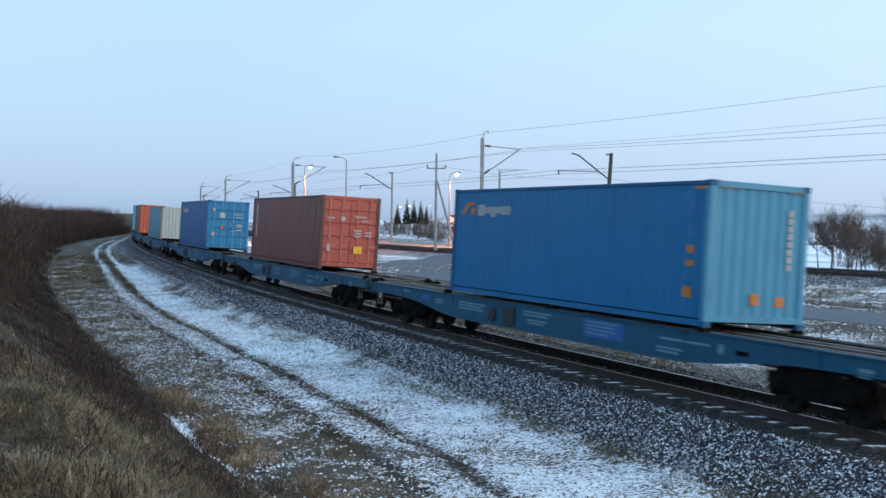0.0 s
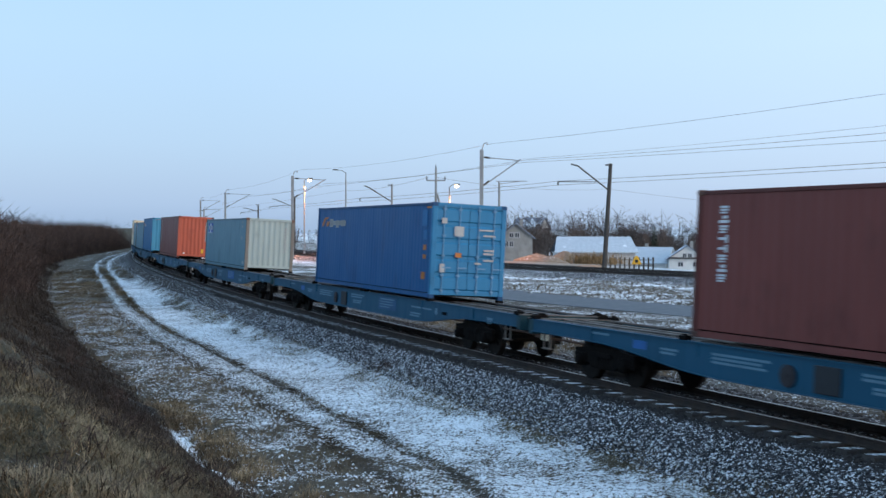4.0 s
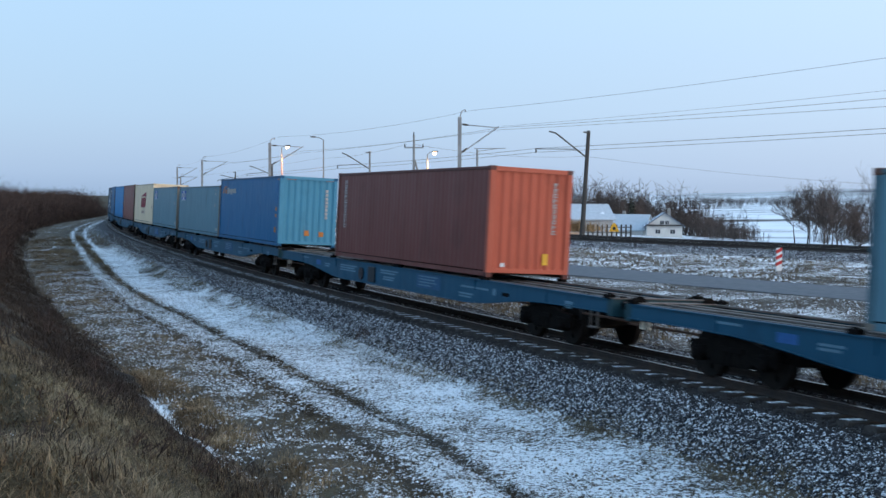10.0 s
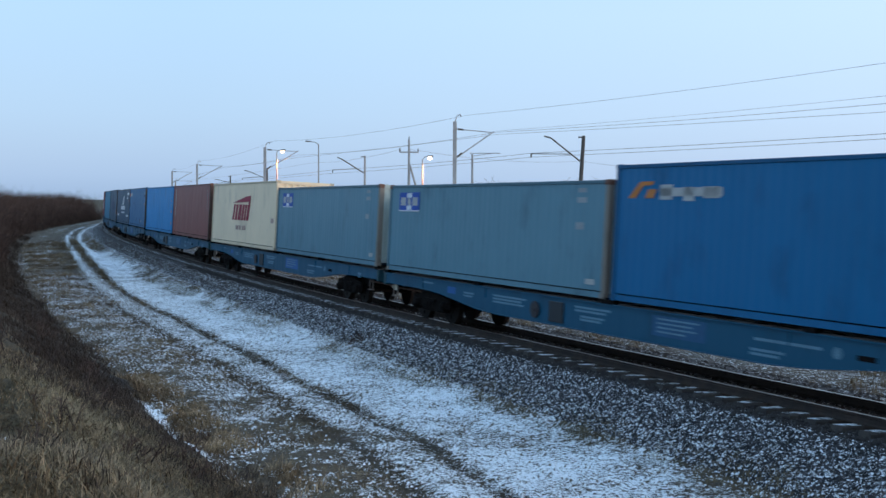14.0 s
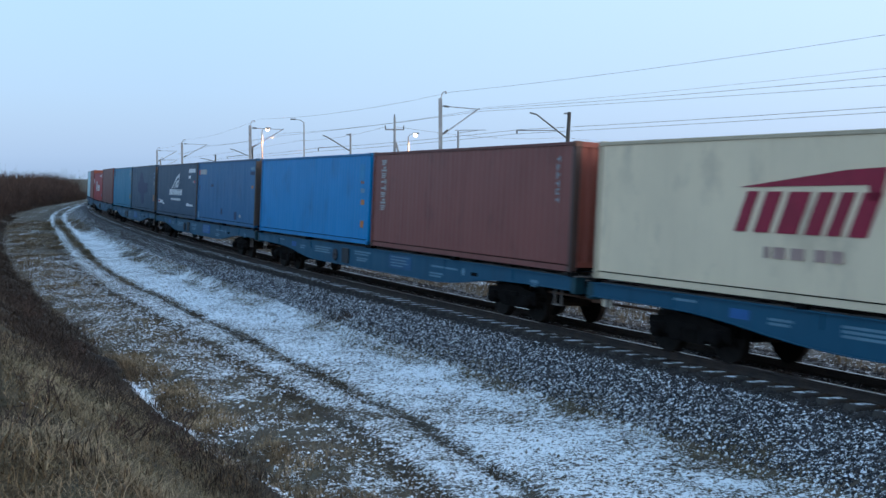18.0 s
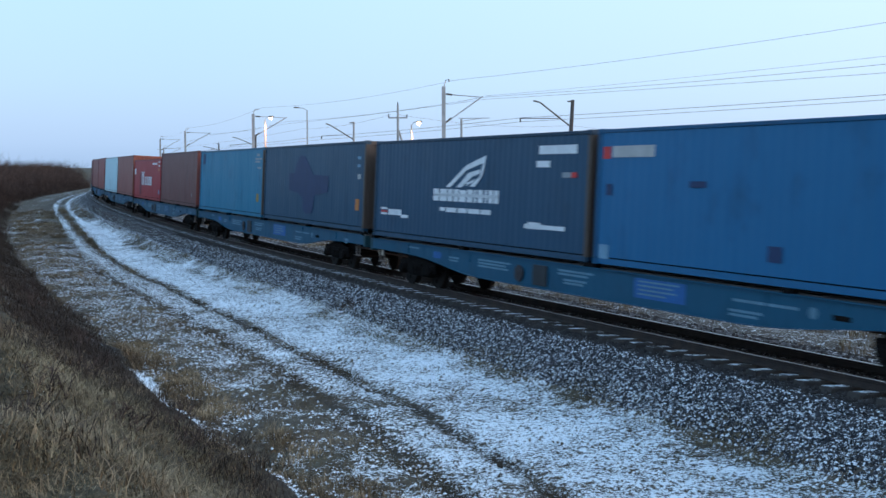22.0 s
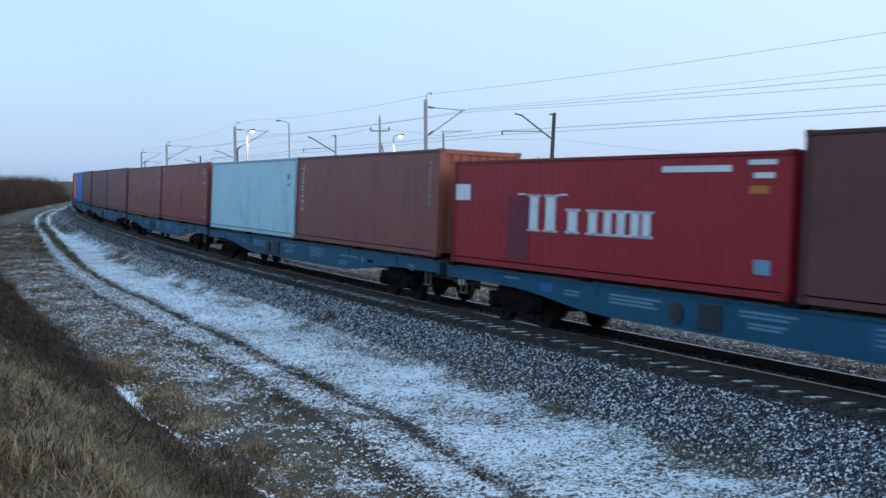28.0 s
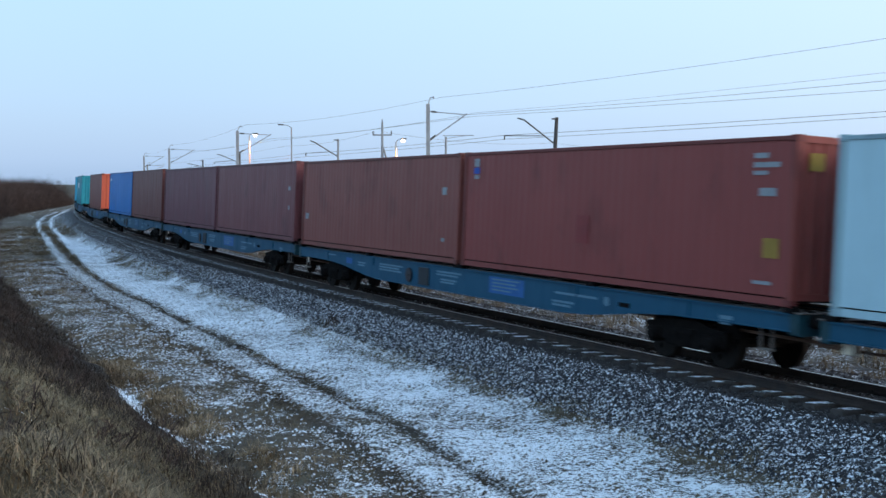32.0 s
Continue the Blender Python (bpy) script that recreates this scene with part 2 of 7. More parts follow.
class Shape:
    """Collects vertices and faces of one mesh."""

    def __init__(self):
        self.v, self.f, self.m = [], [], []

    def add(self, verts, faces, mat=0):
        o = len(self.v)
        self.v += [tuple(x) for x in verts]
        self.f += [tuple(o + i for i in q) for q in faces]
        self.m += [mat] * len(faces)
        return self

    def box(self, x0, y0, z0, x1, y1, z1, mat=0):
        v = [(x, y, z) for x in (x0, x1) for y in (y0, y1) for z in (z0, z1)]
        return self.add(v, [(0, 1, 3, 2), (4, 6, 7, 5), (0, 4, 5, 1), (2, 3, 7, 6), (0, 2, 6, 4), (1, 5, 7, 3)], mat)

    def bevel_box(self, x0, y0, z0, x1, y1, z1, c, mat=0):
        """A box whose four edges along x are cut off by c."""
        p = [(y0 + c, z0), (y1 - c, z0), (y1, z0 + c), (y1, z1 - c), (y1 - c, z1), (y0 + c, z1), (y0, z1 - c), (y0, z0 + c)]
        return self.prism_x(p, x0, x1, mat)

    def prism_x(self, p, x0, x1, mat=0):
        k = len(p)
        v = [(x0, y, z) for y, z in p] + [(x1, y, z) for y, z in p]
        fs = [(i, (i + 1) % k, k + (i + 1) % k, k + i) for i in range(k)]
        return self.add(v, fs + [tuple(range(k))[::-1], tuple(range(k, 2 * k))], mat)

    def prism_y(self, p, y0, y1, mat=0):
        k = len(p)
        v = [(x, y0, z) for x, z in p] + [(x, y1, z) for x, z in p]
        fs = [(i, k + i, k + (i + 1) % k, (i + 1) % k) for i in range(k)]
        return self.add(v, fs + [tuple(range(k)), tuple(range(k, 2 * k))[::-1]], mat)

    def rod(self, a, b, r0, r1=None, sides=8, mat=0, cap=True):
        r1 = r0 if r1 is None else r1
        a, b = Vector(a), Vector(b)
        d = b - a
        if d.length < 1e-6:
            return self
        d.normalize()
        u = d.orthogonal().normalized()
        w = d.cross(u)
        ring = [(math.cos(2 * math.pi * i / sides), math.sin(2 * math.pi * i / sides)) for i in range(sides)]
        v = [a + (u * c + w * s) * r0 for c, s in ring] + [b + (u * c + w * s) * r1 for c, s in ring]
        fs = [(i, (i + 1) % sides, sides + (i + 1) % sides, sides + i) for i in range(sides)]
        if cap:
            fs += [tuple(range(sides))[::-1], tuple(range(sides, 2 * sides))]
        return self.add(v, fs, mat)

    def mesh(self, name, mats, smooth=False):
        me = bpy.data.meshes.new(name)
        me.from_pydata(self.v, [], self.f)
        for m in mats if isinstance(mats, (list, tuple)) else [mats]:
            me.materials.append(m)
        if any(self.m):
            me.polygons.foreach_set("material_index", self.m)
        if smooth:
            me.polygons.foreach_set("use_smooth", [True] * len(self.f))
        me.update()
        return me


MESHES = {}


def part(name, shape, mat, parent, label="", at=None, color=None, key=None, smooth=False):
    """One mesh object under a thing or a part. key: meshes of the same key are shared."""
    if key is not None and key in MESHES:
        me = MESHES[key]
    else:
        me = shape() if callable(shape) else shape
        if isinstance(me, Shape):
            me = me.mesh(name, mat, smooth)
        if key is not None:
            MESHES[key] = me
    ob = new(name, me)
    ob.parent = parent
    if at is not None:
        ob.matrix_basis = at if isinstance(at, Matrix) else Matrix.Translation(at)
    if color is not None:
        ob.color = rgb(color)
    if label:
        tagged(ob, label)
    return ob


def thing(name, label, category, group="", m=None, kind=""):
    ob = new(name)
    ob.empty_display_size = 0.3
    tagged(ob, label, category, group, kind)
    if m is not None:
        ob.matrix_world = m
    return ob

# ---- the plan: the near track's curve ----


def bend(s):
    q = min(0.0, max(-120.0, s))
    if s < -175:
        return 0.0
    return (1.8549 + 0.025556 * q + 0.00018848 * q * q) / 1000


STEP = 1.0
S_MIN, S_MAX = -480, 360
S_AX = np.arange(S_MIN, S_MAX + 1, STEP)
K_AX = np.array([bend(s) for s in S_AX])
H_AX = np.concatenate([[0], np.cumsum((K_AX[1:] + K_AX[:-1]) / 2)])
ZERO = -S_MIN
H_AX = H_AX - H_AX[ZERO] - 1.1383
HM = (H_AX[1:] + H_AX[:-1]) / 2
X_AX = np.concatenate([[0], np.cumsum(np.cos(HM))])
Y_AX = np.concatenate([[0], np.cumsum(np.sin(HM))])
X_AX += 3.1 - X_AX[ZERO]
Y_AX += 29.236 - Y_AX[ZERO]
CANT = -2.9
RAIL_TOP = -0.13
GRADE = -0.00178


def on_track(s):
    return (float(np.interp(s, S_AX, X_AX)), float(np.interp(s, S_AX, Y_AX)), float(np.interp(s, S_AX, H_AX)))


def rail_z(s):
    return GRADE * max(-160.0, min(60.0, s))


def beside(s, l, z=0.0):
    """The point l metres from the track's middle on the camera's side."""
    x, y, h = on_track(s)
    return Vector((x + l * math.sin(h), y - l * math.cos(h), z + rail_z(s)))


def smooth_line(pts, step=2.0):
    """A smooth line through points (Catmull-Rom), as an array."""
    p = [Vector(q) for q in pts]
    p = [2 * p[0] - p[1]] + p + [2 * p[-1] - p[-2]]
    out = []
    for i in range(1, len(p) - 2):
        k = max(2, int((p[i + 1] - p[i]).length / step))
        for j in range(k):
            t = j / k
            out.append(0.5 * (2 * p[i] + (p[i + 1] - p[i - 1]) * t + (2 * p[i - 1] - 5 * p[i] + 4 * p[i + 1] - p[i + 2]) * t * t
                              + (3 * p[i] - p[i - 1] - 3 * p[i + 1] + p[i + 2]) * t ** 3))
    out.append(p[-2])
    return np.array([tuple(q) for q in out])


def an(a, n):
    """A point by its place along (a) and across (n) the main line."""
    return (0.811 * n + 0.585 * a, 0.585 * n - 0.811 * a)


MAIN = smooth_line([(*an(90, 68.5), 0), (*an(0, 68.5), 0), (*an(-51, 68.5), 0), (*an(-84, 68.8), 0), (-19.2, 158.5, 0), (-42.7, 230.5, 0), (-60, 291, 0), (-78, 360, 0), (-104, 470, 0)])
ROAD = smooth_line([(*an(95, 42.2), 0), (*an(40, 42.2), 0), (*an(-30, 42.4), 0), (*an(-58, 44.3), 0), (*an(-78, 51), 0), (*an(-91, 62), 0), (*an(-97, 73), 0), (*an(-101, 92), 0), (*an(-104, 140), 0)])


def to_line(P, line):
    """For points P (n, 2): the distance along a line and the signed distance from it (positive on its left)."""
    seg = np.diff(line[:, :2], axis=0)
    run = np.concatenate([[0], np.cumsum(np.hypot(seg[:, 0], seg[:, 1]))])
    best_i = np.empty(len(P), int)
    for k in range(0, len(P), 4000):
        d = (P[k:k + 4000, None, 0] - line[None, :, 0]) ** 2 + (P[k:k + 4000, None, 1] - line[None, :, 1]) ** 2
        best_i[k:k + 4000] = d.argmin(1)
    i = np.clip(best_i, 1, len(line) - 2)
    t = line[i + 1, :2] - line[i - 1, :2]
    t /= np.linalg.norm(t, axis=1)[:, None]
    q = P - line[i, :2]
    return run[i] + (q * t).sum(1), t[:, 0] * q[:, 1] - t[:, 1] * q[:, 0]


# ---- ground ----
NEAR_L = [-4.2, -3.3, -2.0, 2.0, 3.3, 6.0, 8.6, 9.7, 12.3, 14.3, 18, 40, 200]
NEAR_Z = [-0.58, -0.72, -0.335, -0.335, -1.0, -1.1, -1.15, -1.28, 0.2, 1.55, 1.75, 2.3, 5]
FAR_M = [-3000, -1500, -900, -420, -220, -120, -60, -20, -8.6, -6.2, 2.2, 4.4, 400]
FAR_Z = [70, 19, 0.5, -6.0, -8.0, -6.5, -3.2, -1.2, -0.75, -0.24, -0.24, -0.62, -0.55]
TRK = np.stack([X_AX, Y_AX], 1)[::2]


def lay(P):
    """Places along and across the near track and across the main line."""
    s, left = to_line(P, TRK)
    _, m = to_line(P, MAIN)
    return s + S_MIN, -left, m


def step_up(x, a, b):
    t = np.clip((x - a) / (b - a), 0, 1)
    return t * t * (3 - 2 * t)


def ground_z(P):
    s, l, m = lay(P)
    grade = GRADE * np.clip(s, -160, 60)
    # unseen slope behind the eye, added to block sky light from the near train
    shading_rise = step_up(s, -4, 14) * np.interp(l, [17.5, 22, 32, 60, 200], [0, 2.2, 5.8, 8.5, 9])
    z = np.where(l > -4.2, np.interp(l, NEAR_L, NEAR_Z) + grade + shading_rise, np.interp(m, FAR_M, FAR_Z) + grade * np.clip((m - 5) / 20, 0, 1))
    z = np.where((l <= -4.2) & (m > -6.2) & (m < 2.2), -0.24, z)
    return z, s, l, m


RUT_S = [-130, -75, -52, -38, -27, -19, -10, -3, 4, 7.5, 9.4, 16]
RUT_A = [4.4, 4.5, 5.07, 5.6, 5.75, 5.6, 5.65, 5.9, 6.1, 6.4, 6.67, 7.5]
RUT_B = [5.75, 5.75, 6.45, 6.85, 7.0, 7.05, 6.95, 7.05, 7.3, 7.65, 7.95, 8.8]
LATTICE = np.random.default_rng(77).random((256, 256))


def vnoise(P, scale, shift=0.0):
    """Smooth lattice noise of points, 0 to 1."""
    q = P * scale + shift
    i = np.floor(q).astype(int)
    f = q - i
    f = f * f * (3 - 2 * f)
    x0, y0 = i[:, 0] % 256, i[:, 1] % 256
    x1, y1 = (x0 + 1) % 256, (y0 + 1) % 256
    a = LATTICE[x0, y0] * (1 - f[:, 0]) + LATTICE[x1, y0] * f[:, 0]
    b = LATTICE[x0, y1] * (1 - f[:, 0]) + LATTICE[x1, y1] * f[:, 0]
    return a * (1 - f[:, 1]) + b * f[:, 1]


def patches(P, scale, shift=0.0):
    """Three octaves of lattice noise, -0.5 to 0.5."""
    return (vnoise(P, scale, shift) + 0.55 * vnoise(P, scale * 2.1, shift + 9.3) + 0.3 * vnoise(P, scale * 4.3, shift + 31.7)) / 1.85 - 0.5


def hump(x, c, w):
    return np.exp(-((x - c) / w) ** 2)


def roughness_z(P, z, l, m):
    out = z.copy()
    for i, (x, y) in enumerate(P):
        amp = 0.05 if 3.4 < l[i] < 9.5 else (0.30 if l[i] >= 9.5 else (0.03 if m[i] > 4.5 and l[i] < -4.5 else 0.0))
        if m[i] < -40:
            amp = min(6.0, -m[i] * 0.008)
            k = 0.004
        else:
            k = 0.45
        if amp:
            out[i] += amp * noise.noise((x * k, y * k, 0.3)) + (amp * 0.4 * noise.noise((x * 1.7, y * 1.7, 4.1)) if amp < 1 else 0)
    return out


def furrow(s, l):
    """The drainage furrow at the foot of the bank."""
    line = np.interp(s, [-3, 2.6, 6, 12], [9.75, 10.2, 10.33, 10.5])
    return hump(l, line, 0.24) * step_up(s, -3, -0.5) * (1 - step_up(s, 12, 14))


def lumps(P, l):
    """Small unevenness of verge and bank."""
    return np.where((l > 2.8) & (l < 9.6), 0.05 * patches(P, 2.6, 15.0), 0.0) + 0.28 * step_up(l, 10.0, 10.8) * (1 - step_up(l, 16, 17.5)) * patches(P, 1.0, 22.0)


def ground_cover(P, s, l, m):
    """Snow cover, gravel and dark soil at points of the ground."""
    a, b = np.interp(s, RUT_S, RUT_A), np.interp(s, RUT_S, RUT_B)
    big, mid = patches(P, 0.55), patches(P, 1.9, 4.0)
    w = l + 0.35 * mid
    edge = np.interp(s, [-80, -70, -53, -39, -36.5, -34, 5, 12], [3.7, 2.9, 3.15, 3.95, 3.7, 2.95, 2.95, 3.15])
    # the verge, from the sleeper ends to the bank
    snow = np.interp(w, [-6, -4.2, -3.4, -2.4, -1.3, 1.3, 1.75, 2.2, 2.7], [0.42, 0.30, 0.26, 0.2, 0.08, 0.08, 0.16, 0.28, 0.36])
    toe = 0.35 + 0.07 * step_up(-s, -4, 6) + 0.5 * mid + 0.5 * big
    snow = np.where(w > 2.7, toe, snow)
    field = step_up(w, edge - 0.15, edge + np.interp(s, [-30, -10, 8], [0.25, 0.5, 1.0]))
    rich = np.interp(s, [-90, -70, -36, 16], [0.47, 0.63, 0.64, 0.57]) + 0.4 * big + 0.3 * mid
    snow = snow + (rich - snow) * field
    between = np.interp(s, [-50, -15, 0, 12], [0.36, 0.46, 0.52, 0.50]) + 0.5 * mid + 0.3 * big
    snow = np.where(w > a, between, snow)
    left = np.interp(s, [-90, -50, -20, 0, 12], [0.28, 0.31, 0.32, 0.355, 0.385]) + 0.6 * big + 0.65 * mid - 0.10 * hump(w, b + 0.45, 0.4) - 0.10 * step_up(w, 8.2, 9.3)
    t = step_up(w, b - 0.1, b + 0.5)
    snow = snow + (left - snow) * t
    # bare ruts, and the white strips beside them round the curve
    snow = snow - (0.25 * hump(w, a, 0.13) + 0.06 * hump(w, a, 0.4) + 0.5 * mid * hump(w, a, 0.3)) * np.interp(s, [-90, -30, 6, 12], [0.9, 1.0, 0.9, 0.45])
    snow = snow - 0.40 * hump(w, b, 0.19) * np.interp(s, [-40, -20, 6, 12], [0.5, 1.0, 1.0, 0.7])
    away = 1 - step_up(s, -40, -24)
    snow = snow + away * (0.22 * hump(l, 0.5 * (a + b) + 0.05, 0.2) + 0.22 * hump(l, a - 0.62, 0.22) * step_up(-s, 60, 80))
    snow = snow - 0.10 * (1 - step_up(s, -84, -70)) * (1 - hump(l, 0.5 * (a + b), 0.3)) * (1 - hump(l, a - 0.62, 0.25))
    bank = step_up(w, 9.35, 9.9)
    snow = snow + (np.interp(w, [9.4, 10.2, 11.5], [0.26, 0.10, 0.0]) + 0.3 * big - snow) * bank
    snow = snow + 0.85 * furrow(s, l)
    dark = np.clip(0.8 * hump(w, a, 0.2) + 0.7 * hump(w, b, 0.22) + step_up(w, 9.6, 10.2), 0, 1)
    dark = np.where(w < 2.0, np.where(np.abs(w) < 1.4, 0.5, 0.2), dark)
    dark = np.where((w > 2.6) & (w < edge), np.clip(0.4 + 1.6 * mid, 0, 1), dark)
    gravel = np.interp(w, [-6, -4.4, -3.2, -2.4, 2.4, 2.75, 3.05], [0.1, 0.1, 0.55, 1, 1, 0.6, 0.0])
    # between the near track and the main line, and the fields beyond
    x = m + 2.2 * mid
    f_snow = np.interp(x, [-60, -40, -14, -9, -7, -1, 2.0, 2.8, 4.6, 5.2, 7.5, 10, 12, 18, 22, 40], [0.52, 0.36, 0.40, 0.42, 0.38, 0.16, 0.26, 0.30, 0.36, 0.66, 0.62, 0.48, 0.36, 0.42, 0.30, 0.32])
    f_snow = f_snow + np.where(x > 4.8, 0.9 * big + 0.3 * mid, 0.0)
    f_gravel = np.interp(x, [-14, -9, -7, 4.2, 5.0, 9, 22, 40], [0, 0.5, 1, 1, 0.2, 0.0, 0.3, 0.2])
    f_dark = np.interp(x, [-60, -14, -7, 4, 9, 12, 18, 40], [0.3, 0.3, 0, 0, 0.1, 0.4, 0.4, 0.3])
    near = l > -5.0
    return np.where(near, snow, f_snow), np.where(near, gravel, f_gravel), np.where(near, dark, f_dark)


def build_ground():
    fine = np.arange(-27, 27.01, 0.18)
    coarse = np.arange(30, 331, 3.0)
    az = np.radians(np.concatenate([fine, coarse]))
    rad = [1.2]
    while rad[-1] < 3300:
        rad.append(rad[-1] * (1.0125 if rad[-1] < 13 else (1.0075 if rad[-1] < 90 else 1.0165)))
    rad = np.array(rad)
    A, B = np.meshgrid(az, rad)
    P = np.stack([np.sin(A) * B, np.cos(A) * B], -1).reshape(-1, 2)
    P = np.concatenate([P, [[0, 0]]])
    z, s, l, m = ground_z(P)
    z = roughness_z(P, z, l, m)
    a, b = np.interp(s, RUT_S, RUT_A), np.interp(s, RUT_S, RUT_B)
    z = z - (hump(l, a, 0.22) + hump(l, b, 0.22)) * 0.07 + (hump(l, a, 0.6) - hump(l, a, 0.3)) * 0.03 - 0.14 * furrow(s, l)
    z = z + lumps(P, l)
    snow, gravel, dark = ground_cover(P, s, l, m)
    na, nr = len(az), len(rad)
    i = np.arange(nr - 1)[:, None] * na
    j = np.arange(na)[None]
    k = (j + 1) % na
    quads = np.stack([i + j, i + k, i + na + k, i + na + j], -1).reshape(-1, 4)
    faces = quads.tolist() + [(na * nr, a, (a + 1) % na)[::-1] for a in range(na)]
    me = bpy.data.meshes.new("ground")
    me.from_pydata(np.column_stack([P, z]).tolist(), [], faces)
    for key, val in (("snow", snow), ("gravel", gravel), ("soil", dark), ("lat", np.clip(l, -60, 60)), ("mainlat", np.clip(m, -3000, 60))):
        at = me.attributes.new(key, "FLOAT", "POINT")
        at.data.foreach_set("value", val.astype(np.float32))
    me.polygons.foreach_set("use_smooth", [True] * len(faces))
    me.materials.append(M_GROUND)
    ob = new("ground", me)
    tagged(ob, "snow-dusted winter ground with grass, gravel and fields", "ground", kind="structure")
    return ob


def ground_material():
    m, n, l, p = nodes_of("snowy_ground")
    tc = n.new("ShaderNodeTexCoord").outputs["Object"]

    def attr(key):
        a = n.new("ShaderNodeAttribute")
        a.attribute_name = key
        return a.outputs["Fac"]

    def swing(val, k):
        return mathnode(n, l, "MULTIPLY", mathnode(n, l, "SUBTRACT", val, 0.5), k)

    snow, gravel, soil, lat = attr("snow"), attr("gravel"), attr("soil"), attr("lat")
    hue_n = rangenode(n, l, noisenode(n, l, tc, 0.9, 6, 0.65), 0.36, 0.64)
    grass = mixnode(n, l, hue_n, (0.17, 0.125, 0.09), (0.115, 0.10, 0.065))
    grass = mixnode(n, l, rangenode(n, l, noisenode(n, l, tc, 6.0, 6, 0.7), 0.38, 0.64), grass, (0.06, 0.044, 0.032))
    dark = mixnode(n, l, rangenode(n, l, noisenode(n, l, tc, 0.8, 6, 0.7), 0.40, 0.60), (0.030, 0.024, 0.020), (0.085, 0.066, 0.046))
    # olive turf on the top of the bank
    turf = mixnode(n, l, rangenode(n, l, noisenode(n, l, tc, 1.6, 6, 0.7), 0.38, 0.62), (0.062, 0.054, 0.032), (0.09, 0.07, 0.046))
    up = mathnode(n, l, "ADD", lat, swing(noisenode(n, l, tc, 0.6, 5), 5.0))
    dark = mixnode(n, l, rangenode(n, l, up, 12.3, 14.0), dark, turf)
    dark = mixnode(n, l, 1.0, dark, mixnode(n, l, rangenode(n, l, noisenode(n, l, tc, 17, 6, 0.75), 0.36, 0.66), (0.45, 0.43, 0.4), (1.5, 1.5, 1.5)), "MULTIPLY")
    base = mixnode(n, l, soil, grass, dark)
    vor = n.new("ShaderNodeTexVoronoi")
    vor.inputs["Scale"].default_value = 15.0
    l.new(tc, vor.inputs["Vector"])
    hue = n.new("ShaderNodeSeparateColor")
    l.new(vor.outputs["Color"], hue.inputs[0])
    stone = mixnode(n, l, hue.outputs[0], (0.020, 0.019, 0.022), (0.12, 0.113, 0.115))
    base = mixnode(n, l, gravel, base, stone)
    base = mixnode(n, l, 1.0, base, mixnode(n, l, noisenode(n, l, tc, 30, 4), (0.6, 0.6, 0.6), (1.4, 1.4, 1.4)), "MULTIPLY")
    # snow in specks that join where the cover is rich
    fine = noisenode(n, l, tc, 15, 5, 0.75)
    speck = mathnode(n, l, "ADD", swing(noisenode(n, l, tc, 4.2, 4), 0.7), swing(fine, 2.6))
    lone = mathnode(n, l, "MULTIPLY", gravel, swing(hue.outputs[1], 0.5))
    cover = mathnode(n, l, "ADD", mathnode(n, l, "ADD", speck, lone), snow)
    mask = rangenode(n, l, cover, 0.46, 0.56)
    # drifts and furrows of the far fields
    far = rangenode(n, l, attr("mainlat"), -120, -60, 1.0, 0.0)
    strips = noisenode(n, l, coords(n, l, (0.006, 0.03, 0.01), False), 1.0, 5)
    farmask = mathnode(n, l, "MULTIPLY", rangenode(n, l, strips, 0.40, 0.47), rangenode(n, l, attr("mainlat"), -1500, -700, 0.45, 1.0))
    x = n.new("ShaderNodeMix")
    l.new(far, x.inputs[0])
    l.new(mask, x.inputs[2])
    l.new(farmask, x.inputs[3])
    mask = x.outputs[0]
    white = mixnode(n, l, noisenode(n, l, tc, 5, 5), (0.84, 0.85, 0.87), (0.96, 0.965, 0.97))
    l.new(mixnode(n, l, mask, base, white), p.inputs["Base Color"])
    p.inputs["Roughness"].default_value = 0.9
    p.inputs["Specular IOR Level"].default_value = 0.2
    hgt = mathnode(n, l, "ADD", noisenode(n, l, tc, 10, 5, 0.65), mathnode(n, l, "MULTIPLY", mask, 0.12))
    bumpnode(n, l, hgt, 1.0, 0.07, p)
    return m


M_GROUND = ground_material()
ground = build_ground()


def sweep(points, profile, mats, face_mats=None, roll=0.0, smooth=False):
    """Extrude a profile of (across, up) pairs along points; across points to the right of the way."""
    sh = Shape()
    k = len(profile)
    n = len(points)
    c, s = math.cos(roll), math.sin(roll)
    for i, p in enumerate(points):
        a, b = Vector(points[max(0, i - 1)]), Vector(points[min(n - 1, i + 1)])
        d = b - a
        d.z = 0
        d.normalize()
        right = Vector((d.y, -d.x, 0))
        for u, w in profile:
            uu, ww = c * u + s * w, c * w - s * u
            sh.v.append(tuple(Vector(p) + right * uu + Vector((0, 0, ww))))
    for i in range(n - 1):
        for j in range(k):
            q = (j + 1) % k
            sh.f.append((i * k + j, (i + 1) * k + j, (i + 1) * k + q, i * k + q))
            sh.m.append(face_mats[j] if face_mats else 0)
    sh.f += [tuple(range(k)), tuple(range((n - 1) * k, n * k))[::-1]]
    sh.m += [0, 0]
    return sh.mesh("sweep", mats, smooth)


RAIL = [(-0.07, -0.17), (0.07, -0.17), (0.07, -0.155), (0.012, -0.13), (0.012, -0.05), (0.036, -0.04), (0.036, -0.006), (0.03, 0.0),
        (-0.03, 0.0), (-0.036, -0.006), (-0.036, -0.04), (-0.012, -0.05), (-0.012, -0.13), (-0.07, -0.155)]
RAIL_FACES = [0] * 7 + [1] + [0] * 6
cr = radians(-CANT)


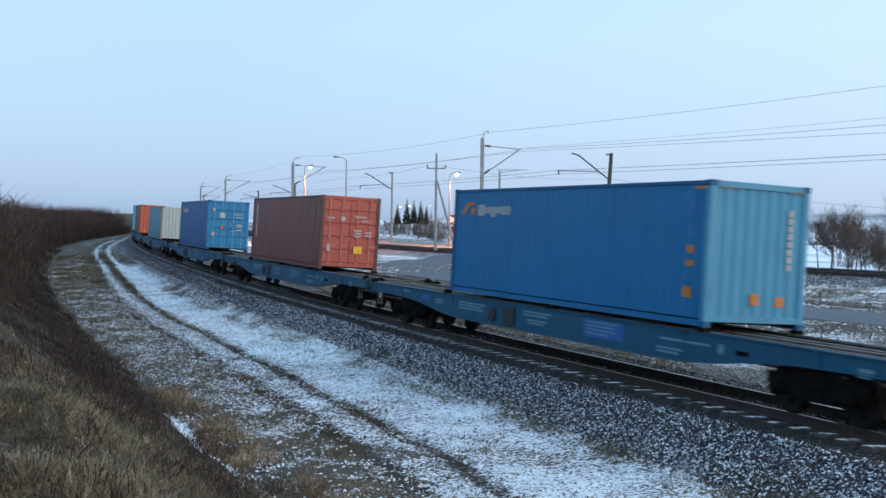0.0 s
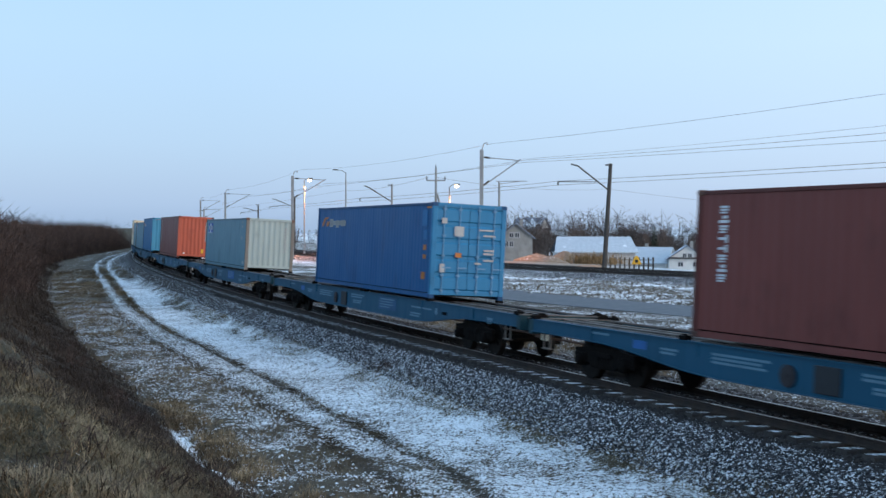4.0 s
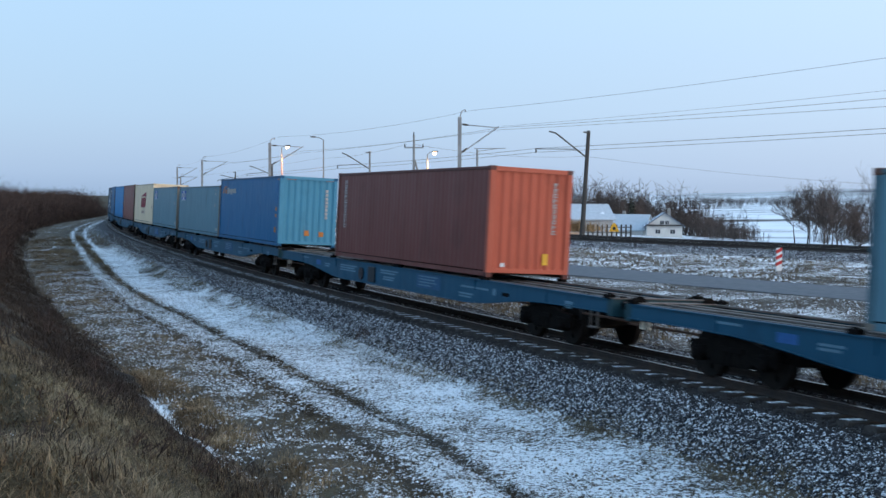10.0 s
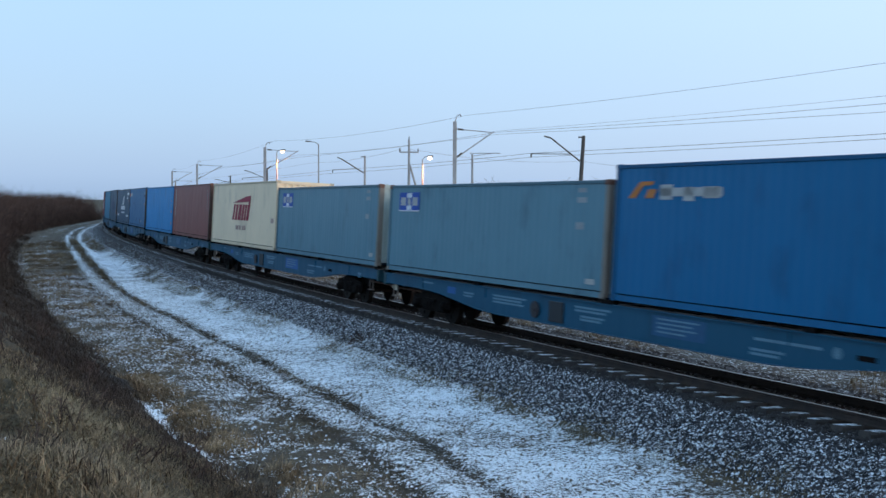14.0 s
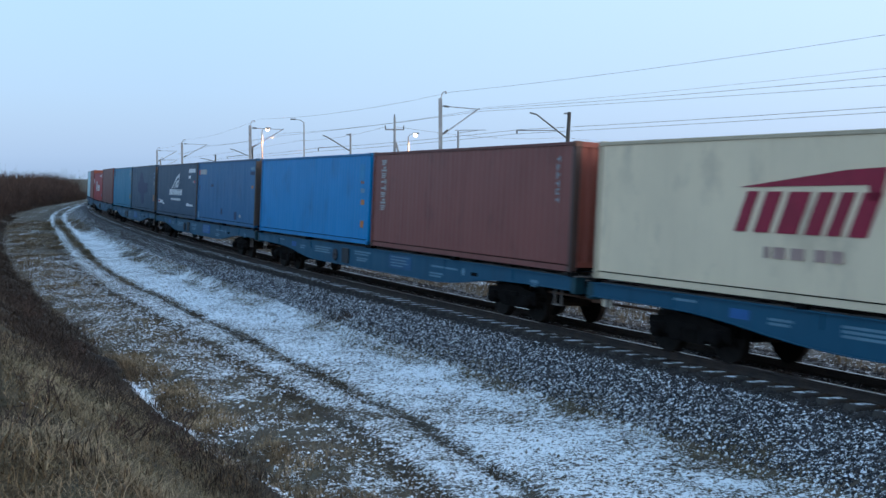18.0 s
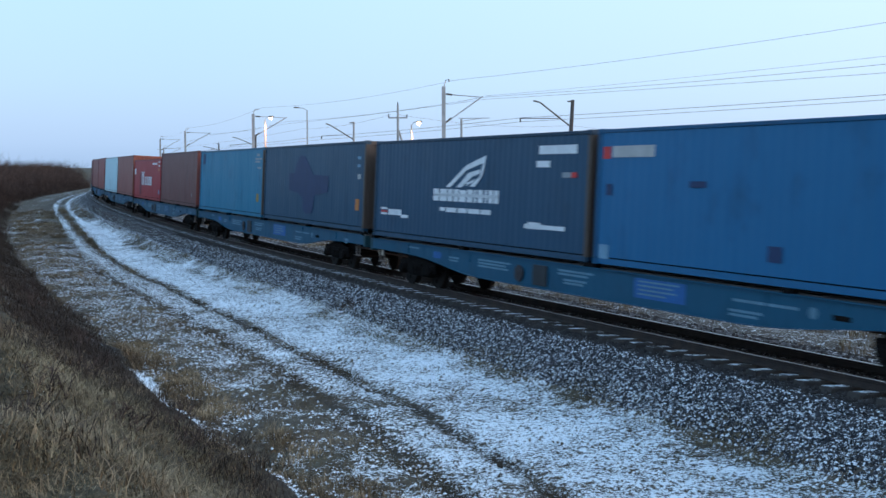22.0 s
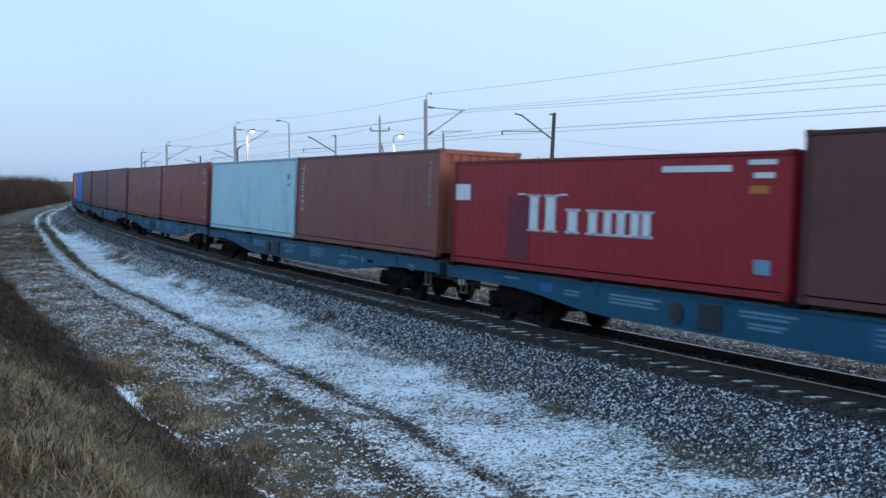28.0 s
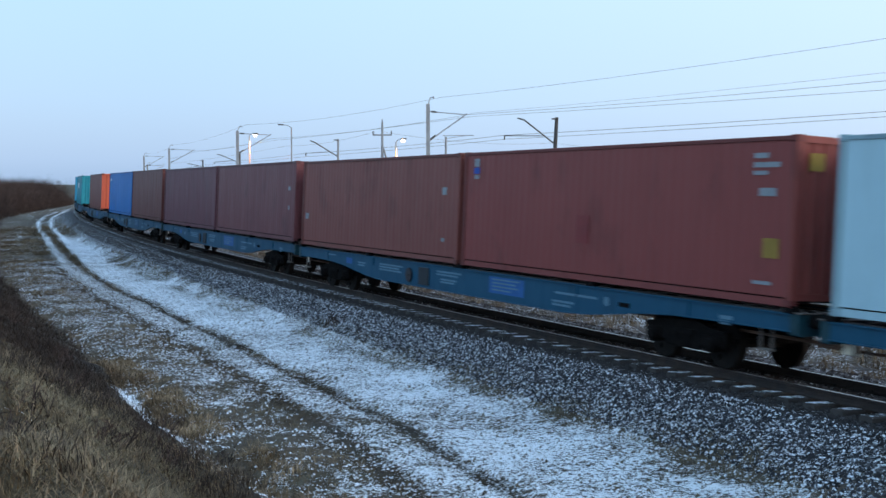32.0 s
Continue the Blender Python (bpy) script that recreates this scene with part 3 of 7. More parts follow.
def near_rail(l):
    pts = [beside(s, l * math.cos(cr), l * math.sin(cr) + RAIL_TOP) for s in np.arange(-470, 60, 3.0)]
    return sweep(pts, RAIL, [M_RAIL, M_RAILTOP], RAIL_FACES, -cr)


near_track = thing("railway_track", "curved single railway track on concrete sleepers in dark ballast", "railway track", kind="structure")
part("rail", near_rail(0.755), None, near_track)
part("rail", near_rail(-0.755), None, near_track)


def sleeper_shape():
    sh = Shape()
    sh.prism_x([(-0.14, -0.14), (0.14, -0.14), (0.13, 0.0), (0.10, 0.03), (-0.10, 0.03), (-0.13, 0.0)], -1.28, -0.5)
    sh.prism_x([(-0.12, -0.14), (0.12, -0.14), (0.11, -0.03), (0.08, -0.01), (-0.08, -0.01), (-0.11, -0.03)], -0.5, 0.5)
    sh.prism_x([(-0.14, -0.14), (0.14, -0.14), (0.13, 0.0), (0.10, 0.03), (-0.10, 0.03), (-0.13, 0.0)], 0.5, 1.28)
    return sh


def sleeper_pose(s):
    x, y, h = on_track(s)
    return Matrix.Translation((x, y, rail_z(s) + RAIL_TOP - 0.205)) @ Matrix.Rotation(h, 4, "Z") @ Matrix.Rotation(radians(CANT), 4, "X") @ Matrix.Rotation(radians(90), 4, "Z")


def stones(name, count, place, label, lo=0.025, hi=0.05, mat=None, category="stones"):
    """Many loose stones in one mesh."""
    rng = np.random.default_rng(count)
    octa = np.array([(1, 0, 0), (0, 1, 0), (-1, 0, 0), (0, -1, 0), (0, 0, 0.8), (0, 0, -0.8)])
    tri = np.array([(0, 1, 4), (1, 2, 4), (2, 3, 4), (3, 0, 4), (1, 0, 5), (2, 1, 5), (3, 2, 5), (0, 3, 5)])
    c = place(rng, count)
    size = rng.uniform(lo, hi, (count, 1, 1))
    v = octa[None] * size * rng.uniform(0.6, 1.35, (count, 6, 1))
    a = rng.uniform(0, 2 * math.pi, count)
    ca, sa = np.cos(a)[:, None], np.sin(a)[:, None]
    v = np.stack([v[..., 0] * ca - v[..., 1] * sa, v[..., 0] * sa + v[..., 1] * ca, v[..., 2]], -1) + c[:, None]
    f = (tri[None] + 6 * np.arange(count)[:, None, None]).reshape(-1, 3)
    me = bpy.data.meshes.new(name)
    me.from_pydata(v.reshape(-1, 3).tolist(), [], f.tolist())
    me.materials.append(mat or M_STONE)
    return tagged(new(name, me), label, category, kind="stuff")


def along_track(s0, s1, l0, l1, fade=0.0):
    """Places beside the rails, thinned out over the first fade metres and towards l1."""
    def place(rng, count):
        s = rng.uniform(s0, s1, count)
        s = np.where(rng.random(count) < (s - s0) / fade, s, s1 - (s1 - s0 - fade) * rng.random(count)) if fade else s
        l = l0 + (l1 - l0 + (0.0 if not fade else 1) * np.interp(s, [-35, 12], [-0.3, 0.3])) * rng.random(count) ** 1.1
        x, y, h = np.interp(s, S_AX, X_AX), np.interp(s, S_AX, Y_AX), np.interp(s, S_AX, H_AX)
        z = np.interp(l, NEAR_L, NEAR_Z) + GRADE * np.clip(s, -160, 60)
        return np.stack([x + l * np.sin(h), y - l * np.cos(h), z + rng.uniform(-0.01, 0.025, count)], -1)
    return place


stones("ballast_stones", 42000, along_track(-46, 18, 1.72, 2.95, 24.0), "grey ballast stones dusted with snow beside the rails", 0.016, 0.045)
stones("ballast_stones", 9000, along_track(-90, -22, 1.9, 2.5), "grey ballast stones along the far curve", 0.025, 0.06, M_GREYSTONE)
stones("ballast_stones", 10000, along_track(-40, 18, 1.0, 2.0), "dark brown ballast stones at the sleeper ends", 0.025, 0.05, M_DARKSTONE)
stones("ballast_stones", 9000, along_track(-30, 16, -3.4, 1.3), "dark ballast stones between and behind the rails", 0.025, 0.05, M_DARKSTONE)


def beside_xy(s, l):
    x, y, h = np.interp(s, S_AX, X_AX), np.interp(s, S_AX, Y_AX), np.interp(s, S_AX, H_AX)
    return np.stack([x + l * np.sin(h), y - l * np.cos(h)], -1)


def tussock_places(rng, count):
    s = rng.uniform(-42, 18, count)
    l = rng.uniform(2.7, 9.3, count)
    for line in (RUT_A, RUT_B):
        c = np.interp(s, RUT_S, line)
        l = np.where(np.abs(l - c) < 0.24, l - 1.6, l)
    l = np.where((l > 7.4) & (rng.random(count) < 0.6), 2.9 + (l - 7.4) * 1.3, l)
    x, y, h = np.interp(s, S_AX, X_AX), np.interp(s, S_AX, Y_AX), np.interp(s, S_AX, H_AX)
    P = np.stack([x + l * np.sin(h), y - l * np.cos(h)], -1)
    z, _, la, ma = ground_z(P)
    return np.column_stack([P, roughness_z(P, z, la, ma) + rng.uniform(-0.015, 0.012, count)])


def weedy_places(rng, count):
    s = -46 + 62 * rng.random(count)
    P = beside_xy(s, np.interp(s, RUT_S, RUT_B) + rng.uniform(-1.1, 2.6, count))
    P = P[(patches(P, 1.9, 4.0) + 0.5 * patches(P, 0.55)) > -0.12]
    P = P[rng.integers(0, len(P), count)] + rng.normal(0, 0.03, (count, 2))
    z, _, la, ma = ground_z(P)
    return np.column_stack([P, roughness_z(P, z, la, ma) + rng.uniform(-0.012, 0.02, count)])


def by_main_line(n0, n1, a0=-80, a1=14, limit=None):
    """Places by their distance across the main line's direction, beyond the near track."""
    def place(rng, count):
        a, n = rng.uniform(a0, a1, 2 * count), rng.uniform(n0, n1, 2 * count)
        P = np.stack([0.811 * n + 0.585 * a, 0.585 * n - 0.811 * a], -1)
        z, _, l, _ = ground_z(P)
        ok = l < -4.6
        if limit is not None:
            ok &= patches(P, 0.5, 61.0) > limit
        k = np.flatnonzero(ok)[rng.integers(0, ok.sum(), count)]
        return np.column_stack([P[k] + rng.normal(0, 0.05, (count, 2)), z[k] + rng.uniform(-0.02, 0.03, count)])
    return place


M_SPECK = snowy("snow_specked_tuft", (0.11, 0.085, 0.06), (0.055, 0.043, 0.03), 0.86, 10)
M_FARTUFT = snowy("snow_capped_far_tuft", (0.13, 0.10, 0.07), (0.055, 0.045, 0.032), 0.8, 6)
stones("ballast_stones", 15000, by_main_line(63.9, 66.4), "grey snow-specked ballast on the main line's slope", 0.04, 0.085)
stones("verge_tufts", 9000, by_main_line(45.5, 63.6, limit=-0.02), "brown snow-capped tufts between road and main line", 0.05, 0.14, M_FARTUFT, "grass")
stones("verge_tufts", 7000, by_main_line(24.0, 39.2, -50, 14, -0.02), "brown snow-specked tufts between the track and the road", 0.025, 0.075, M_SPECK, "grass")
stones("snow_specked_tufts", 21000, weedy_places, "small brown tufts specked with snow between ruts and bank", 0.012, 0.039, M_SPECK, "grass")
stones("snowy_tussocks", 17000, tussock_places, "small grass tussocks capped with snow on the verge", 0.015, 0.045, M_CLUMP, "grass")

# the paved road between the tracks
M_ASPHALT = snowy("worn_asphalt", (0.10, 0.105, 0.115), (0.14, 0.145, 0.155), 0.12, 0.5, 30)
road_pts = [Vector((x, y, float(ground_z(np.array([[x, y]]))[0][0]))) for x, y, _ in ROAD]
part_road = new("road", sweep(road_pts, [(-2.7, -0.2), (2.7, -0.2), (2.7, 0.03), (0, 0.07), (-2.7, 0.03)], [M_ASPHALT]))
tagged(part_road, "grey paved road beside the railway with traces of snow", "road", kind="structure")

# the double main line
main_track = thing("railway_track", "straight double main railway line on dark ballast", "railway track", kind="structure")


def main_line(off, z=0.0):
    d = np.gradient(MAIN[:, :2], axis=0)
    d /= np.linalg.norm(d, axis=1)[:, None]
    return [Vector((p[0] + e[1] * off, p[1] - e[0] * off, z)) for p, e in zip(MAIN, d)]


for off in (-0.755, 0.755, 3.245, 4.755):
    part("rail", sweep(main_line(off), RAIL, [M_RAIL, M_RAILTOP], RAIL_FACES), None, main_track)


def main_sleepers():
    sh = Shape()
    for off in (0, 4.0):
        line = main_line(off)
        acc = 0.0
        for a, b in zip(line, line[1:]):
            d = b - a
            L = d.length
            d.normalize()
            r = Vector((d.y, -d.x, 0))
            while acc < L:
                c = a + d * acc
                q = [c + r * u + d * w for u in (-1.3, 1.3) for w in (-0.12, 0.12)]
                sh.add([x + Vector((0, 0, -0.3)) for x in q] + [x + Vector((0, 0, -0.17)) for x in q],
                       [(4, 5, 7, 6), (0, 4, 6, 2), (1, 3, 7, 5), (0, 1, 5, 4), (2, 6, 7, 3)])
                acc += 0.62
            acc -= L
    return sh


M_DARKSLEEPER = snowy("dark_sleeper", (0.06, 0.05, 0.045), (0.04, 0.035, 0.032), 0.25, 5)
tagged(part("main_line_sleepers", main_sleepers(), M_DARKSLEEPER, main_track), kind="stuff")


# ---- the train ----
PITCH = 25.485
LEN = 12.192
HALF = LEN / 2
DECK = 1.18
WAGON_BLUE = (0.006, 0.072, 0.132)


def corrugated(x0, x1, z0, z1, y_out, depth, pitch):
    """A sheet along x with trapezoid folds; y_out is its outer plane (facing -y)."""
    sh = Shape()
    n = max(1, round((x1 - x0) / pitch))
    w = (x1 - x0) / n
    out = []
    for i in range(n):
        a = x0 + i * w
        out += [(a, y_out), (a + 0.25 * w, y_out), (a + 0.5 * w, y_out + depth), (a + 0.75 * w, y_out + depth)]
    out.append((x1, y_out))
    k = len(out)
    back = y_out + depth + 0.012
    sh.add([(x, y, z) for z in (z0, z1) for x, y in out] + [(x, back, z) for z in (z0, z1) for x, y in out],
           [(i, i + 1, k + i + 1, k + i) for i in range(k - 1)] + [(2 * k + i + 1, 2 * k + i, 3 * k + i, 3 * k + i + 1) for i in range(k - 1)]
           + [(i, 2 * k + i, 2 * k + i + 1, i + 1) for i in range(k - 1)] + [(k + i, k + i + 1, 3 * k + i + 1, 3 * k + i) for i in range(k - 1)])
    return sh


def turn_z(deg, at=(0, 0, 0)):
    return Matrix.Translation(at) @ Matrix.Rotation(radians(deg), 4, "Z")


def casting_shape():
    sh = Shape()
    sh.bevel_box(-0.089, -0.081, -0.059, 0.089, 0.081, 0.059, 0.012)
    return sh


def container_doors(c, color, h, front, plates):
    """Two doors with locking bars at one end."""
    rz = 90 if front else -90
    x = HALF - 0.05 if front else -HALF + 0.05
    lo, hi = 0.2, h - 0.13
    for k in (-1, 1):
        def leaf():
            p = [(0.05, 0.0), (0.05, hi - lo), (0.0, hi - lo)]
            for i in range(4, -1, -1):
                z0, z1 = (hi - lo) * (i + 0.12) / 5, (hi - lo) * (i + 0.92) / 5
                p += [(0.0, z1), (-0.03, z1 - 0.04), (-0.03, z0 + 0.04), (0.0, z0)]
            sh = Shape().prism_x(p + [(0.0, 0.0)], -0.56, 0.56)
            return sh
        d = part("door", leaf, M_PAINT, c, at=turn_z(rz, (x, k * 0.57 * (1 if front else -1), lo)), color=color, key=("leaf", round(h, 2)))
        for b in (-0.27, 0.24):
            def bar():
                sh = Shape().rod((0, 0, -0.06), (0, 0, hi - lo + 0.06), 0.021, sides=8)
                for z in (0.05, 0.5, 1.1, 1.7, hi - lo - 0.06):
                    sh.box(-0.05, -0.035, z - 0.03, 0.05, 0.03, z + 0.03)
                sh.box(-0.03, -0.04, 0.72, 0.26, -0.02, 0.76)
                return sh
            part("locking_bar", bar, M_PAINT, d, at=(b, -0.055, 0), color=tuple(min(1.0, v * 0.9 + 0.11) for v in color), key=("bar", round(h, 2)))
    for (y, z, w, t, mat) in plates:
        part("plate", Shape().box(-0.004, -w / 2, -t / 2, 0.004, w / 2, t / 2), mat, c,
             at=(x + (0.09 if front else -0.09), y, z))


def container(color, h, label, front="sheet", rear="door", roof=None, end_color=None, marks=(), plates=(), end_marks=(), post=None):
    """A forty-foot container; its base's middle is the origin, x points along the train, the camera's side is -y."""
    c = thing("shipping_container", label, "container", "containers on the train")
    kind = round(h, 2)
    # end_color also carries light: many ends are coloured brighter than their sides
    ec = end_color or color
    dark, worn = tuple(v * 0.62 for v in color), tuple(v * 0.88 for v in color)
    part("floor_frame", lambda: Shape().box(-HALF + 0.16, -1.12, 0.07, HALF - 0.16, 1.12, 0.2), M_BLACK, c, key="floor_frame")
    for s in (-1, 1):
        part("bottom_rail", lambda: Shape().prism_x([(-0.04, 0), (0.04, 0), (0.035, 0.125), (-0.035, 0.125)], -HALF + 0.17, HALF - 0.17), M_PAINT, c, at=(0, s * 1.162, 0.012), color=worn, key="bottom_rail")
        part("top_rail", lambda: Shape().bevel_box(-HALF + 0.17, -0.035, -0.04, HALF - 0.17, 0.035, 0.04, 0.01), M_PAINT, c, at=(0, s * 1.18, h - 0.055), color=dark, key="top_rail")
        part("side_panel", lambda: corrugated(-HALF + 0.15, HALF - 0.15, 0.165, h - 0.09, -0.006, 0.005, 0.278), M_PAINT, c,
             at=turn_z(0 if s < 0 else 180, (0, s * 1.188, 0)), color=color, key=("side", kind))
        for e in (-1, 1):
            part("corner_post", lambda: Shape().bevel_box(0, -0.08, -0.075, h - 0.236, 0.08, 0.075, 0.02), M_PAINT, c,
                 at=Matrix.Translation((e * (HALF - 0.075), s * 1.139, 0.118)) @ Matrix.Rotation(radians(-90), 4, "Y"), color=dark if e < 0 else (post or ec), key=("post", kind))
            for z in (0.059, h - 0.059):
                part("corner_casting", casting_shape, M_PAINT, c,
                     at=(e * (HALF - 0.089), s * 1.138, z), color=(0.13, 0.06, 0.04) if post and z > 1 else (post or dark), key="casting")
    for e, style in ((1, front), (-1, rear)):
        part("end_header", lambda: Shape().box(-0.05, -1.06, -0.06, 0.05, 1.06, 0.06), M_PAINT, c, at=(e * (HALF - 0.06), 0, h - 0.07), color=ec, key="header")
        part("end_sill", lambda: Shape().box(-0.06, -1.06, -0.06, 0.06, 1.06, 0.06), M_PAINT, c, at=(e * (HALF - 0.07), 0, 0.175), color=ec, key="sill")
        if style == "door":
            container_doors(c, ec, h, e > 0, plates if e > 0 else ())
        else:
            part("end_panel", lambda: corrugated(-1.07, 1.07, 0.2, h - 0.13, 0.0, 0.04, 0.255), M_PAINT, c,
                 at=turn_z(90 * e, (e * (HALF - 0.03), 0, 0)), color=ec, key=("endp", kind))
    def roof_shape():
        n = 22
        w = (LEN - 0.3) / n
        p = [(-HALF + 0.1, -0.03)]
        for i in range(n):
            a = -HALF + 0.15 + i * w
            p += [(a + 0.02, 0.0), (a + 0.04, 0.02), (a + w - 0.04, 0.02), (a + w - 0.02, 0.0)]
        p += [(HALF - 0.1, -0.03), (HALF - 0.1, -0.05), (-HALF + 0.1, -0.05)]
        sh = Shape().prism_y(p, -1.15, 1.15)
        return sh
    part("roof", roof_shape, M_PAINT, c, at=(0, 0, h - 0.03), color=roof or color, key="roof")
    for (x, z, w, t, mat) in marks:
        part("marking", Shape().box(-w / 2, -0.003, -t / 2, w / 2, 0.003, t / 2), mat, c, at=(x, -1.204, z))
    for (y, z, w, t, mat) in end_marks:
        part("marking", Shape().box(-0.003, -w / 2, -t / 2, 0.003, w / 2, t / 2), mat, c, at=(HALF - 0.025, y, z))
    return c


def wagon_sill():
    top, e = 1.09, 12.35
    half = [(0, 0.44), (5.0, 0.445), (5.6, 0.465), (6.2, 0.50), (6.9, 0.57), (7.6, 0.65), (8.3, 0.72), (9.1, 0.77), (10.2, 0.79), (e, 0.80)]
    low = [(-x, z) for x, z in half[:0:-1]] + half
    sh = Shape()
    for (x0, z0), (x1, z1) in zip(low, low[1:]):
        sh.prism_y([(x0, z0), (x1, z1), (x1, top), (x0, top)], -0.02, 0.02)
        sh.prism_y([(x0, z0 - 0.02), (x1, z1 - 0.02), (x1, z1), (x0, z0)], -0.05, 0.1)
    sh.box(-e, -0.06, top - 0.025, e, 0.1, top)
    for x in (-9.6, -5.7, 5.7, 9.6):
        sh.box(x - 0.015, -0.045, 0.8, x + 0.015, -0.02, top - 0.03)
    return sh


def bogie_frame():
    """Two cast side frames with a bolster, end transoms and brake shoes."""
    sh = Shape()
    for y in (-1.0, 1.0):
        up = [(-1.22, 0.70), (-0.75, 0.74), (-0.45, 0.82), (0.45, 0.82), (0.75, 0.74), (1.22, 0.70)]
        down = [(1.22, 0.52), (0.72, 0.52), (0.48, 0.30), (-0.48, 0.30), (-0.72, 0.52), (-1.22, 0.52)]
        sh.prism_y(up + down, y - 0.06, y + 0.06)
        for x in (-0.2, 0.0, 0.2):
            sh.rod((x, y * 1.03, 0.33), (x, y * 1.03, 0.56), 0.07, sides=8)
        sh.box(-0.36, y - 0.1, 0.56, 0.36, y + 0.1, 0.66)
        for x in (-0.42, 0.42):
            sh.bevel_box(x - 0.05, y * 0.75 - 0.08, 0.26, x + 0.05, y * 0.75 + 0.08, 0.62, 0.03)
    sh.box(-0.3, -1.0, 0.45, 0.3, 1.0, 0.9)
    sh.box(-1.3, -0.9, 0.5, -1.2, 0.9, 0.6)
    sh.box(1.2, -0.9, 0.5, 1.3, 0.9, 0.6)
    sh.rod((-1.25, -0.6, 0.4), (1.25, -0.6, 0.4), 0.03, sides=6)
    return sh


def axle_box():
    sh = Shape().rod((0, -0.16, 0), (0, 0.1, 0), 0.15, sides=12)
    sh.rod((0, -0.2, 0), (0, -0.16, 0), 0.09, 0.11, sides=10)
    sh.bevel_box(-0.2, -0.1, -0.02, 0.2, 0.1, 0.16, 0.02)
    for x in (-0.24, 0.24):
        sh.rod((x, 0, -0.06), (x, 0, 0.16), 0.075, sides=8)
    return sh


def wheelset_shape():
    sh = Shape().rod((0, -1.0, 0), (0, 1.0, 0), 0.085, sides=12)
    for y in (-0.75, 0.75):
        s = 1 if y > 0 else -1
        sh.rod((0, y - 0.065, 0), (0, y + 0.065, 0), 0.46, sides=28)
        sh.rod((0, y - s * 0.085, 0), (0, y - s * 0.055, 0), 0.49, sides=28)
        sh.rod((0, y + s * 0.06, 0), (0, y + s * 0.085, 0), 0.18, 0.15, sides=12)
        for a in range(3):
            q = a * 2.094
            sh.rod((0.27 * math.cos(q), y + s * 0.06, 0.27 * math.sin(q)), (0.27 * math.cos(q), y + s * 0.07, 0.27 * math.sin(q)), 0.06, sides=8, mat=1)
    return sh


def buffer_shape():
    return Shape().rod((0, 0, 0), (0.35, 0, 0), 0.10, sides=12).rod((0.35, 0, 0), (0.58, 0, 0), 0.075, sides=12).rod((0.58, 0, 0), (0.61, 0, 0), 0.22, 0.21, sides=16)


M_DULLWHITE = decal("faded_lettering", (0.28, 0.31, 0.33))
M_SILLWHITE = decal("worn_sill_lettering", (0.11, 0.23, 0.31))
M_BRIGHTBLUE = decal("bright_blue_patch", (0.015, 0.11, 0.33))
M_DULLPATCH = decal("worn_blue_patch", (0.014, 0.085, 0.19))
M_DIRTYRED = decal("rusty_brake_wheel", (0.03, 0.025, 0.03))
M_VALVE = decal("brown_grey_valve_plate", (0.018, 0.022, 0.028))
M_DECK = plain("dusty_deck_flange", (0.17, 0.145, 0.13), (0.10, 0.08, 0.07), 2.0, 40, 0.8)
M_CREAM = decal("cream_reflector", (0.92, 0.80, 0.62))
PIPE = plain("rusty_brake_pipe", (0.15, 0.07, 0.04), (0.08, 0.045, 0.03), 4, 50, 0.7)


